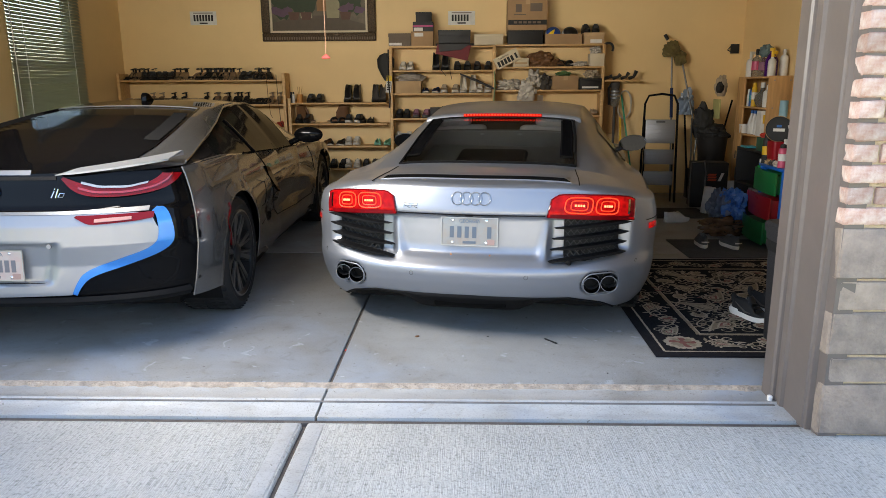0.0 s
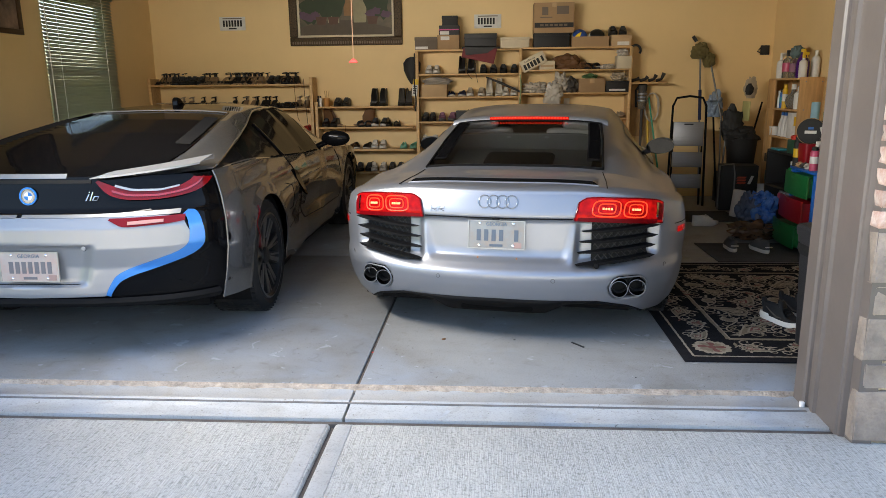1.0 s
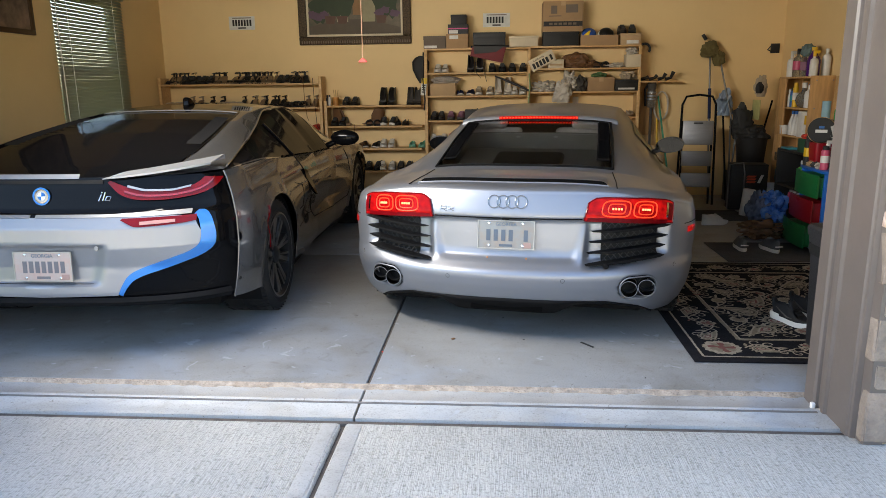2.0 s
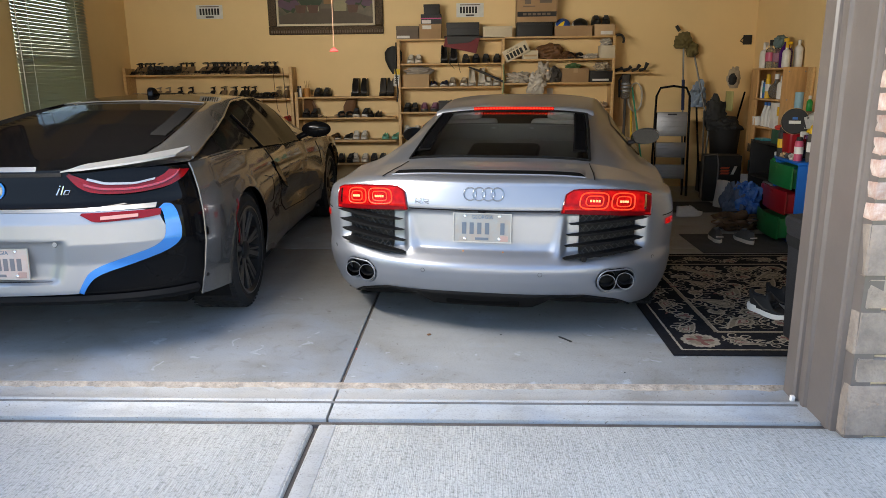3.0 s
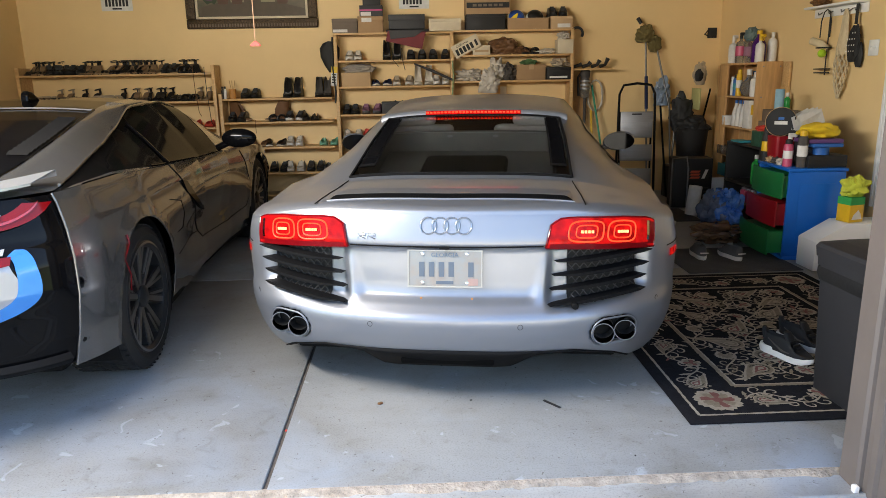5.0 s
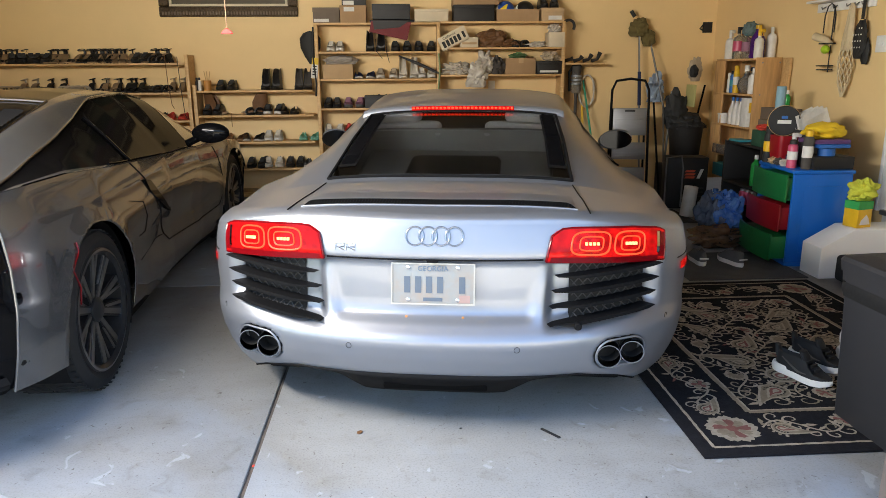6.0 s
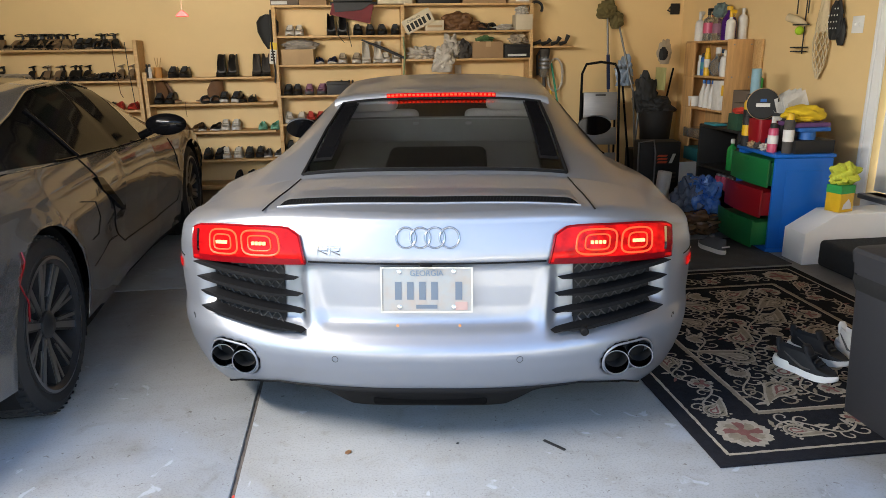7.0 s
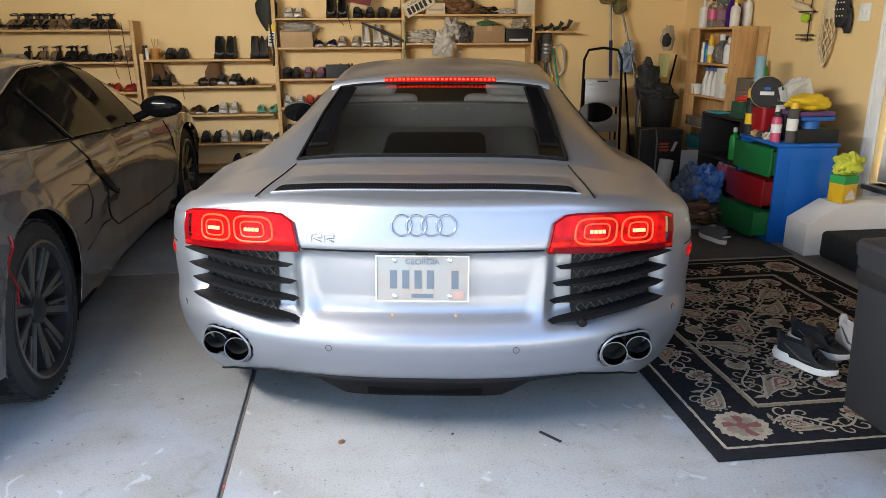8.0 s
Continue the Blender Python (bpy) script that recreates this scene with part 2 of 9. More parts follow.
def grid(name, fn, us, vs, material, keep=None, flip=False, thick=0.0):
    """A surface fn(u, v) over two lists of parameters."""
    nv = len(vs)
    verts = [fn(u, v) for u in us for v in vs]
    faces = []
    for i in range(len(us) - 1):
        for j in range(nv - 1):
            if keep and not keep((us[i] + us[i + 1]) / 2, (vs[j] + vs[j + 1]) / 2):
                continue
            f = (i * nv + j, (i + 1) * nv + j, (i + 1) * nv + j + 1, i * nv + j + 1)
            faces.append(f[::-1] if flip else f)
    me = mesh(name, verts, faces, material, True)
    if thick:
        bm = bmesh.new()
        bm.from_mesh(me)
        bmesh.ops.solidify(bm, geom=bm.faces[:], thickness=thick)
        bm.to_mesh(me)
        bm.free()
        tidy(me, 40)
    return me


def lin(a, b, n):
    return [a + (b - a) * i / (n - 1) for i in range(n)]


def interp(x, table):
    return float(np.interp(x, [p[0] for p in table], [p[1] for p in table]))


def sstep(a, b, x):
    t = min(1, max(0, (x - a) / (b - a)))
    return t * t * (3 - 2 * t)


def flat(name, outline, depth, material, axis="y", bev=0.0):
    """A plate: an outline of (a, b) pushed out by depth. axis y: outline in x, z; z: in x, y; x: in y, z."""
    bm = bmesh.new()
    def at(p, d):
        return {"y": (p[0], d, p[1]), "z": (p[0], p[1], d), "x": (d, p[0], p[1])}[axis]
    f = bm.faces.new([bm.verts.new(at(p, 0)) for p in outline])
    r = bmesh.ops.extrude_face_region(bm, geom=[f])
    bmesh.ops.translate(bm, verts=[g for g in r["geom"] if isinstance(g, bmesh.types.BMVert)], vec=at((0, 0), depth))
    if bev:
        bmesh.ops.bevel(bm, geom=bm.edges[:], offset=bev, segments=2, affect="EDGES", profile=0.5)
    return bm_mesh(name, bm, material, 18)


def struct(ob, label, category):
    return tagged(ob, label, category, kind="structure")


# ---- the garage ----
XL, XR, YB, ZC = -4.3, 3.3, 5.92, 2.75
DOOR_L, DOOR_R = -3.6, 1.29
GROUND = -0.03
struct(box("floor", XL - 0.15, -0.708, 0.0, 2.62, -0.2, 0.0, M["floor"], bev=0.006), "grey stained concrete garage floor slab", "floor")
for x0, x1, y0, y1 in ((-0.692, XR + 0.15, 0.0, 2.62), (XL - 0.15, -0.708, 2.632, YB + 0.15), (-0.692, XR + 0.15, 2.632, YB + 0.15)):
    struct(box("floor", x0, x1, y0, y1, -0.2, 0.0, M["floor"], bev=0.006), "grey stained concrete garage floor slab", "floor")
struct(box("joint_filler", XL, XR, 0.02, YB, -0.19, -0.012, M["joint"], bev=0), "dark filler in the floor joints", "floor joint")

# apron under the door line, then the broomed driveway
rng = random.Random(4)
vs, fs = [], []
NX = 150
for i in range(NX + 1):
    x = DOOR_L - 0.1 + (DOOR_R + 0.1 - DOOR_L + 0.1) * i / NX
    e = rng.uniform(-0.012, 0.008)
    for y, z in ((0.012, -0.1), (0.006, -0.002), (-0.01 + e, -0.004), (-0.034 + e * 1.3, -0.016), (-0.038 + e, -0.1)):
        vs.append((x, y, z))
for i in range(NX):
    for j in range(4):
        fs.append((i * 5 + j, i * 5 + j + 1, (i + 1) * 5 + j + 1, (i + 1) * 5 + j))
struct(put("threshold_edge", tidy(mesh("threshold_edge", vs, fs, M["chip"]), 60)), "rough chipped tan concrete edge at the door line", "threshold")
ap = [(-0.03, -0.014), (-0.14, -0.016), (-0.145, -0.012), (-0.158, -0.012), (-0.163, -0.017), (-0.315, -0.022), (-0.318, -0.2), (-0.03, -0.2)]
for x0, x1 in ((-5.0, -0.712), (-0.7, DOOR_R + 0.2)):
    vs = [(x, y, z) for x in (x0, x1) for y, z in ap]
    n = len(ap)
    fs = [(i, (i + 1) % n, n + (i + 1) % n, n + i) for i in range(n)] + [tuple(range(n - 1, -1, -1)), tuple(range(n, 2 * n))]
    struct(put("apron", tidy(mesh("apron", vs, fs, M["apron"]), 60)), "pale concrete apron strip with a weathered seal line", "apron")
struct(box("door_seal_mark", DOOR_L, DOOR_R, -0.182, -0.168, -0.02, -0.0135, M["seal"], bev=0.002), "dark seal line on the apron", "seal")


def slab(x0, x1, y0, y1):
    """A driveway slab with a smooth tooled border round the broomed field."""
    g = struct(box("driveway", x0, x1, y0, y1, -0.25, GROUND, M["drive"], bev=0.012, seg=3), "pale broom-finished concrete driveway slab", "driveway")
    w = 0.075
    for a0, a1, b0, b1 in ((x0 + 0.012, x0 + w, y0 + 0.012, y1 - 0.012), (x1 - w, x1 - 0.012, y0 + 0.012, y1 - 0.012)):
        box("tooled_border", a0, a1, b0, b1, GROUND - 0.01, GROUND + 0.003, M["apron"], g, bev=0.002)
    return g


slab(-0.735, 2.0, -3.0, -0.346)
slab(-4.0, -0.757, -3.0, -0.346)
slab(-0.735, 2.0, -6.2, -3.02)
slab(-4.0, -0.757, -6.2, -3.02)
struct(box("driveway_joint", -4.2, 2.1, -6.3, -0.31, -0.25, GROUND - 0.022, M["joint"], bev=0), "dark driveway expansion joints", "driveway joint")
# dark strip over the apron's front face paints the gap's shade
struct(box("expansion_strip", -4.2, 1.42, -0.343, -0.32, -0.2, -0.035, M["joint"], bev=0.003), "dark strip painting the shade in the gap between apron and driveway", "joint")
# ground out to the horizon
g = bmesh.new()
bmesh.ops.create_grid(g, x_segments=20, y_segments=20, size=600, matrix=Matrix.Translation((0, 0, -0.26)))
struct(put("ground", bm_mesh("ground", g, M["grass"])), "flat lawn ground round the house", "ground")
struct(box("road", -200, 200, -22, -13, -0.26, -0.2, M["asphalt"], bev=0.02), "grey asphalt street", "road")
# out-of-view lane, made extra wide to bounce sunlight into the garage
struct(box("driveway_lane", -7.0, 5.0, -13, -6.22, -0.25, GROUND - 0.006, M["drive"], bev=0.012), "unseen pale concrete lane to the street, widened to bounce sunlight", "driveway")

# houses across the street
M["siding"] = mat("tan_siding", (0.55, 0.45, 0.32), 0.8, var=0.1, scale=2)
M["pane_far"] = mat("far_pane", (0.03, 0.035, 0.04), 0.1)
def make_house(x):
    h = empty("house", pose(x, -38, -0.2), "two-storey tan house with a dark gabled roof", "house", "houses across the street")
    box("wall", -7, 7, -9, 0, 0, 6, M["siding"], h, 0.02)
    r = bmesh.new()
    a = [(-7.6, -9.8, 5.8), (7.6, -9.8, 5.8), (7.6, -4.5, 9), (-7.6, -4.5, 9), (-7.6, 0.8, 5.8), (7.6, 0.8, 5.8)]
    v = [r.verts.new(p) for p in a]
    for q in ((0, 1, 2, 3), (3, 2, 5, 4), (0, 3, 4), (1, 5, 2), (0, 4, 5, 1)):
        r.faces.new([v[i] for i in q])
    put("roof", bm_mesh("roof", r, M["asphalt"]), h)
    for wx in (-5, -1.7, 1.7, 5):
        for wz in (1.0, 3.8):
            box("window", wx - 0.6, wx + 0.6, 0.0, 0.06, wz, wz + 1.5, M["pane_far"], h, 0.01)
for hx in (-36, -19, -2, 15, 32):
    make_house(hx)

weed = empty("weed", pose(-0.746, -1.02, -0.05), "small green weed growing in the driveway joint", "weed")
wr0 = random.Random(3)
for k in range(14):
    a, l = wr0.uniform(0, 6.28), wr0.uniform(0.03, 0.06)
    d = Vector((math.cos(a), math.sin(a), 0))
    n = Vector((-d.y, d.x, 0)) * 0.005
    pts = [Vector((0, 0, 0)), d * l * 0.5 + Vector((0, 0, l * 0.9)), d * l + Vector((0, 0, l))]
    put("leaf", mesh("leaf", [pts[0] - n * 0.4, pts[0] + n * 0.4, pts[1] + n, pts[2], pts[1] - n], [(0, 1, 2, 3, 4)], M["weed"]), weed)

# walls with their openings
WY0, WY1, WZ0, WZ1 = 3.66, 4.86, 0.75, 2.32
lw = bmesh.new()
for y0, y1, z0, z1 in ((-0.3, WY0, -0.2, 3.55), (WY1, YB + 0.15, -0.2, 3.55), (WY0, WY1, -0.2, WZ0), (WY0, WY1, WZ1, 3.55)):
    box_bm(XL - 0.15, XL, y0, y1, z0, z1, bm=lw)
struct(put("wall_west", bm_mesh("wall_west", lw, M["wall"])), "beige painted drywall with a window opening", "wall")
struct(box("wall_north", XL, XR, YB, YB + 0.15, -0.2, 3.55, M["wall"], bev=0), "beige painted drywall behind the shoe shelves", "wall")
DY0, DY1, DZ0, DZ1 = 2.0, 2.86, 0.36, 2.42
rw = bmesh.new()
for y0, y1, z0, z1 in ((-0.3, DY0, -0.2, 3.55), (DY1, YB + 0.15, -0.2, 3.55), (DY0, DY1, -0.2, DZ0), (DY0, DY1, DZ1, 3.55)):
    box_bm(XR, XR + 0.15, y0, y1, z0, z1, bm=rw)
struct(put("wall_east", bm_mesh("wall_east", rw, M["wall"])), "beige painted drywall with a door to the house", "wall")
sw = bmesh.new()
for x0, x1, z0, z1 in ((XL - 0.15, DOOR_L - 0.1, -0.2, 3.55), (DOOR_R + 0.12, XR + 0.15, -0.2, 3.55), (DOOR_L - 0.1, DOOR_R + 0.12, 2.2, 3.55)):
    box_bm(x0, x1, -0.3, -0.02, z0, z1, bm=sw)
struct(put("wall_south", bm_mesh("wall_south", sw, M["wall"])), "front garage wall round the wide door opening", "wall")
struct(box("ceiling", XL - 0.1, XR + 0.1, -0.3, YB + 0.1, ZC, ZC + 0.12, M["ceil"], bev=0), "plain painted garage ceiling", "ceiling")
# unseen roof, eave and ridge set so its shadow covers the near driveway
rf = bmesh.new()
for p in (((XL - 0.6, -0.55, 3.6), (XR + 0.6, -0.55, 3.6), (XR + 0.6, 3.0, 5.0), (XL - 0.6, 3.0, 5.0)), ((XL - 0.6, 6.6, 3.6), (XL - 0.6, 3.0, 5.0), (XR + 0.6, 3.0, 5.0), (XR + 0.6, 6.6, 3.6))):
    rf.faces.new([rf.verts.new(q) for q in p])
bmesh.ops.solidify(rf, geom=rf.faces[:], thickness=0.12)
struct(put("roof", bm_mesh("roof", rf, M["asphalt"])), "unseen dark pitched roof, added to shade the driveway", "roof")

# east jamb: stepped painted casing
jp = [(1.292, -0.03), (1.29, -0.118), (1.298, -0.128), (1.31, -0.13), (1.312, -0.15), (1.306, -0.158), (1.306, -0.185), (1.32, -0.192), (1.322, -0.355), (1.33, -0.36), (1.332, -0.372), (1.352, -0.376), (1.356, -0.43), (1.43, -0.43), (1.43, -0.03)]
jm = flat("door_jamb", jp, 2.3, M["jamb"], "z")
struct(put("door_jamb", jm, None, pose(0, 0, -0.03)), "taupe painted stepped timber garage door casing", "door jamb")
jm2 = flat("door_jamb_west", [(DOOR_L - (p[0] - DOOR_R), p[1]) for p in jp], 2.3, M["jamb"], "z")
struct(put("door_jamb", jm2, None, pose(0, 0, -0.03)), "taupe painted stepped timber garage door casing", "door jamb")
ph = mat("paint_chip", (0.75, 0.73, 0.7), 0.7)
struct(put("paint_flake", bm_mesh("paint_flake", box_bm(1.278, 1.296, -0.14, -0.118, -0.022, 0.008, 0.004), ph)), "white plaster crumb at the foot of the jamb", "flake")

# sectional door, raised under the ceiling: unseen, added to darken reflections in the cars
gd = struct(empty("garage_door", pose(0, 0, 2.24), "", ""), "unseen taupe sectional garage door, assumed raised overhead", "garage door")
for k in range(4):
    box("door_section", DOOR_L + 0.02, DOOR_R - 0.02, 0.3 + k * 0.56, 0.85 + k * 0.56, 0.0, 0.045, M["jamb"], gd, 0.006)

# window with blinds on the west wall
win = struct(empty("window_1", pose(XL, (WY0 + WY1) / 2, WZ0), "", ""), "tall garage window behind cream slatted blinds", "window")
hw, hh = (WY1 - WY0) / 2, WZ1 - WZ0
for y0, y1, z0, z1 in ((-hw, -hw + 0.06, 0, hh), (hw - 0.06, hw, 0, hh), (-hw + 0.06, hw - 0.06, 0, 0.06), (-hw + 0.06, hw - 0.06, hh - 0.06, hh), (-hw + 0.06, hw - 0.06, hh * 0.5, hh * 0.5 + 0.05)):
    box("window_frame", -0.11, -0.06, y0, y1, z0, z1, M["white"], win, 0.004)
pane = box("pane", -0.09, -0.084, -hw + 0.06, hw - 0.06, 0.06, hh - 0.06, M["glass"], win, 0)
pane.visible_shadow = False
blind = mat("cream_blind", (0.42, 0.4, 0.31), 0.5)
bn_ = blind.node_tree
tl = bn_.nodes.new("ShaderNodeBsdfTranslucent")
tl.inputs["Color"].default_value = (0.5, 0.5, 0.38, 1)
ms = bn_.nodes.new("ShaderNodeMixShader")
ms.inputs[0].default_value = 0.42
bn_.links.new(bn_.nodes["Principled BSDF"].outputs[0], ms.inputs[1])
bn_.links.new(tl.outputs[0], ms.inputs[2])
bn_.links.new(ms.outputs[0], bn_.nodes["Material Output"].inputs[0])
sl = bm_mesh("slat", box_bm(-0.02, 0.02, -hw - 0.05, hw + 0.05, -0.0012, 0.0012), blind)
blinds = empty("window_blind", pose(XL + 0.03, (WY0 + WY1) / 2, WZ0 - 0.06), "cream horizontal slatted window blind, lowered", "blind")
nsl = 48
for i in range(nsl):
    put("slat", sl, blinds, pose(0, 0, 0.03 + i * (hh + 0.04) / nsl, 0, 54, 0))
box("head_rail", -0.025, 0.03, -hw - 0.06, hw + 0.06, hh + 0.06, hh + 0.11, blind, blinds)
for yy in (-hw * 0.72, hw * 0.72):
    put("cord", tube("cord", [(0.018, yy, 0), (0.018, yy, hh + 0.06)], 0.0025, M["white"], 6), blinds)
put("wand", tube("wand", [(0.03, -hw - 0.02, 0.1), (0.03, -hw - 0.03, hh)], 0.005, M["white"], 6), blinds)

# house door, casing and sill on the east wall
door = struct(empty("door_1", pose(XR, DY1, DZ0), "", ""), "white panelled door to the house, closed", "door")
box("door_leaf", 0.03, 0.075, DY0 - DY1 + 0.03, -0.03, 0.02, DZ1 - DZ0 - 0.03, M["white"], door)
for z0, z1 in ((0.25, 0.85), (1.05, 1.85)):
    box("door_panel", 0.018, 0.03, DY0 - DY1 + 0.15, -0.15, z0, z1, M["white"], door, 0.006)
for z0, z1, y0, y1 in ((-0.02, DZ1 - DZ0 + 0.1, 0.0, 0.11), (-0.02, DZ1 - DZ0 + 0.1, DY0 - DY1 - 0.11, DY0 - DY1)):
    box("casing", -0.022, 0.0, y0, y1, z0, z1, M["white"], door, 0.006)
    box("casing_bead", -0.032, -0.022, y0 + 0.07, y0 + 0.1, z0, z1, M["white"], door, 0.004)
box("casing_head", -0.022, 0.0, DY0 - DY1, 0.0, DZ1 - DZ0, DZ1 - DZ0 + 0.1, M["white"], door, 0.006)
box("door_sill", -0.05, 0.1, DY0 - DY1 - 0.02, 0.02, -0.035, 0.0, M["alu"], door, 0.006)
box("riser_trim", -0.022, 0.0, DY0 - DY1 - 0.02, 0.02, -0.18, -0.035, M["white"], door, 0.006)


# brick pier: stones below, bricks above, mortar behind
bw = struct(box("brick_wall", 1.364, 3.6, -0.418, -0.31, -0.2, 3.5, M["mortar"], bev=0), "red and white-washed brick on cast stone blocks with tan mortar", "brick wall")
def pier_pieces():
    r = random.Random(7)
    rows = [(0.0, 0.215), (0.227, 0.325), (0.337, 0.51), (0.522, 0.635), (0.647, 0.845)]
    for k, (z0, z1) in enumerate(rows):
        x = 1.352 + 0.02 * (k % 2)
        first = True
        while x < 2.25:
            w = r.uniform(0.26, 0.42) - (0.12 if first and k % 2 else 0)
            bm = box_bm(x, x + w, -0.43 - r.uniform(0, 0.01), -0.34, z0 - 0.02, z1 - 0.02, 0.007, 2)
            for v in bm.verts:
                v.co += Vector((r.uniform(-1, 1), r.uniform(-1, 1), r.uniform(-1, 1))) * 0.004
            put("stone", bm_mesh("stone", bm, M["stone"], 50), bw)
            x += w + 0.013
            first = False
    shapes = {}
    for k in range(17):
        z = 0.838 + k * 0.0785
        x = 1.352
        first = True
        while x < 2.2:
            w = (0.095 if (k % 2 and first) else 0.195)
            key = (w, r.randrange(5))
            if key not in shapes:
                bm = box_bm(0, w, 0, 0.1, 0, 0.066, 0.005, 1)
                for v in bm.verts:
                    v.co += Vector((r.uniform(-1, 1), r.uniform(-1, 1), r.uniform(-1, 1))) * 0.003
                shapes[key] = bm_mesh("brick", bm, M["brick"], 60)
            put("brick", shapes[key], bw, pose(x, -0.436 + r.uniform(-0.004, 0.004), z, 0, 0, r.uniform(-0.5, 0.5)))
            x += w + 0.011
            first = False


# ---- wheels ----
M["spoke_face"] = mat("machined_spoke", (0.32, 0.32, 0.325), 0.35, 1.0, var=0.1, scale=10)
M["rim_dark"] = mat("dark_rim", (0.03, 0.03, 0.032), 0.3, 0.5)
M["disc"] = mat("brake_disc", (0.25, 0.24, 0.23), 0.4, 1.0)


def make_wheel(parent, at, r, w, rim_r, face):
    """A wheel with its axle along x; its face looks to +x (face=1) or -x (face=-1)."""
    e = new("wheel")
    e.empty_display_size = 0.05
    e.parent = parent
    e.matrix_basis = pose(*at) @ pose(0, 0, 0, 0, 90 if face > 0 else -90, 0)
    h = w / 2
    prof = [(rim_r, -h + 0.01), (rim_r + 0.02, -h), (r - 0.05, -h - 0.006), (r - 0.014, -h + 0.012), (r - 0.002, -h + 0.035)]
    for k in range(5):
        z = -h + 0.045 + k * (w - 0.09) / 4
        if k:
            prof += [(r - 0.009, z - 0.009), (r - 0.009, z - 0.003), (r, z)]
        else:
            prof += [(r, z)]
    prof += [(r - 0.002, h - 0.035), (r - 0.014, h - 0.012), (r - 0.05, h + 0.006), (rim_r + 0.02, h), (rim_r, h - 0.01), (rim_r - 0.01, 0), (rim_r, -h + 0.01)]
    put("tyre", lathe("tyre", prof, M["rubber"], 64, close=False, angle=28), e)
    tb = bmesh.new()
    for i in range(56):
        for s in (-1, 1):
            a = 2 * math.pi * (i + 0.25 * s) / 56
            b2 = box_bm(r - 0.006, r - 0.001, -0.006, 0.006, 0.02, h - 0.012) if s > 0 else box_bm(r - 0.006, r - 0.001, -0.006, 0.006, -h + 0.012, -0.02)
            bmesh.ops.transform(b2, matrix=Matrix.Rotation(a, 4, "Z"), verts=b2.verts)
            join(tb, b2)
    tagged(put("tread", bm_mesh("tread", tb, M["rubber"]), e), kind="stuff")
    put("rim", lathe("rim", [(rim_r - 0.004, -h + 0.01), (rim_r + 0.008, h - 0.004), (rim_r - 0.004, h + 0.002), (rim_r - 0.02, h - 0.012), (rim_r - 0.03, -h + 0.02)], M["rim_dark"], 48, close=False), e)
    put("brake_disc", lathe("brake_disc", [(0.06, 0), (0.17, 0.0), (0.17, 0.025), (0.06, 0.03)], M["disc"], 32), e)
    z = h - 0.02
    for r0, y0, r1, y1, w0, w1 in ((0.05, 0.02, rim_r - 0.012, 0.088, 0.012, 0.016), (0.05, -0.02, rim_r - 0.012, -0.088, 0.012, 0.016), (0.11, 0.02, rim_r - 0.008, 0.04, 0.006, 0.008), (0.11, -0.02, rim_r - 0.008, -0.04, 0.006, 0.008)):
        p0, p1 = Vector((r0, y0, z - 0.02)), Vector((r1, y1, z))
        d = (p1 - p0).normalized()
        n = Vector((-d.y, d.x, 0))
        for nm, grow, dz0, dz1, mt in (("spoke", 1.5, -0.05, 0.0, M["rim_dark"]), ("spoke_face", 0.9, 0.001, 0.005, M["spoke_face"])):
            bm, vs = bmesh.new(), []
            for p, ww in ((p0, w0 * grow), (p1, w1 * grow)):
                for sd in (-1, 1):
                    for dz in (dz0, dz1):
                        vs.append(bm.verts.new(p + n * ww * sd + Vector((0, 0, dz))))
            for q in ((0, 1, 3, 2), (4, 6, 7, 5), (0, 4, 5, 1), (2, 3, 7, 6), (1, 5, 7, 3), (0, 2, 6, 4)):
                bm.faces.new([vs[k] for k in q])
            me = bm_mesh(nm, bm, mt)
            for i in range(5):
                put(nm, me, e, pose(0, 0, 0, 0, 0, 72 * i + 17))
    put("hub_cap", lathe("hub_cap", [(0.055, h - 0.05), (0.055, h - 0.025), (0.034, h - 0.012), (0.0001, h - 0.01)], M["rim_dark"], 24), e)
    put("lip", lathe("lip", [(rim_r - 0.001, h - 0.001), (rim_r + 0.004, h + 0.002), (rim_r - 0.006, h + 0.004)], M["spoke_face"], 48, close=False), e)
    return e


def make_plate(parent, m, number_col, tint, badge):
    """A number plate with a plain bar for its number."""
    p = put("number_plate", bm_mesh("number_plate", box_bm(-0.1525, 0.1525, -0.003, 0.0, -0.076, 0.076, 0.0), tint), parent, m)
    rim = bmesh.new()
    for x0, x1, z0, z1 in ((-0.1525, 0.1525, 0.071, 0.076), (-0.1525, 0.1525, -0.076, -0.071), (-0.1525, -0.1475, -0.071, 0.071), (0.1475, 0.1525, -0.071, 0.071)):
        box_bm(x0, x1, -0.006, -0.003, z0, z1, bm=rim)
    put("plate_rim", bm_mesh("plate_rim", rim, M["plate_edge"]), p)
    bar = bm_mesh("number_bar", box_bm(0, 0.022, -0.0045, -0.003, -0.033, 0.027), number_col)
    for i in range(7 if badge else 6):
        if badge or i != 4:
            put("number_bar", bar, p, pose(-0.105 + i * (0.033 if badge else 0.04), 0, 0))
    text(p, "GEORGIA", 0.026, (0, -0.0046, 0.055), M["plate_blue"])
    box("county_strip", -0.035, 0.035, -0.0045, -0.003, -0.063, -0.05, number_col, p, 0)
    for x in (-0.09, 0.09):
        for z in (0.06, -0.058):
            put("bolt", lathe("bolt", [(0.007, 0), (0.007, 0.004), (0.004, 0.006)], M["chrome"], 12, m=pose(x, -0.002, z, 90, 0, 0)), p)
    box("sticker", 0.095, 0.135, -0.0046, -0.003, -0.068, -0.04, M["sticker"], p, 0)
    return p


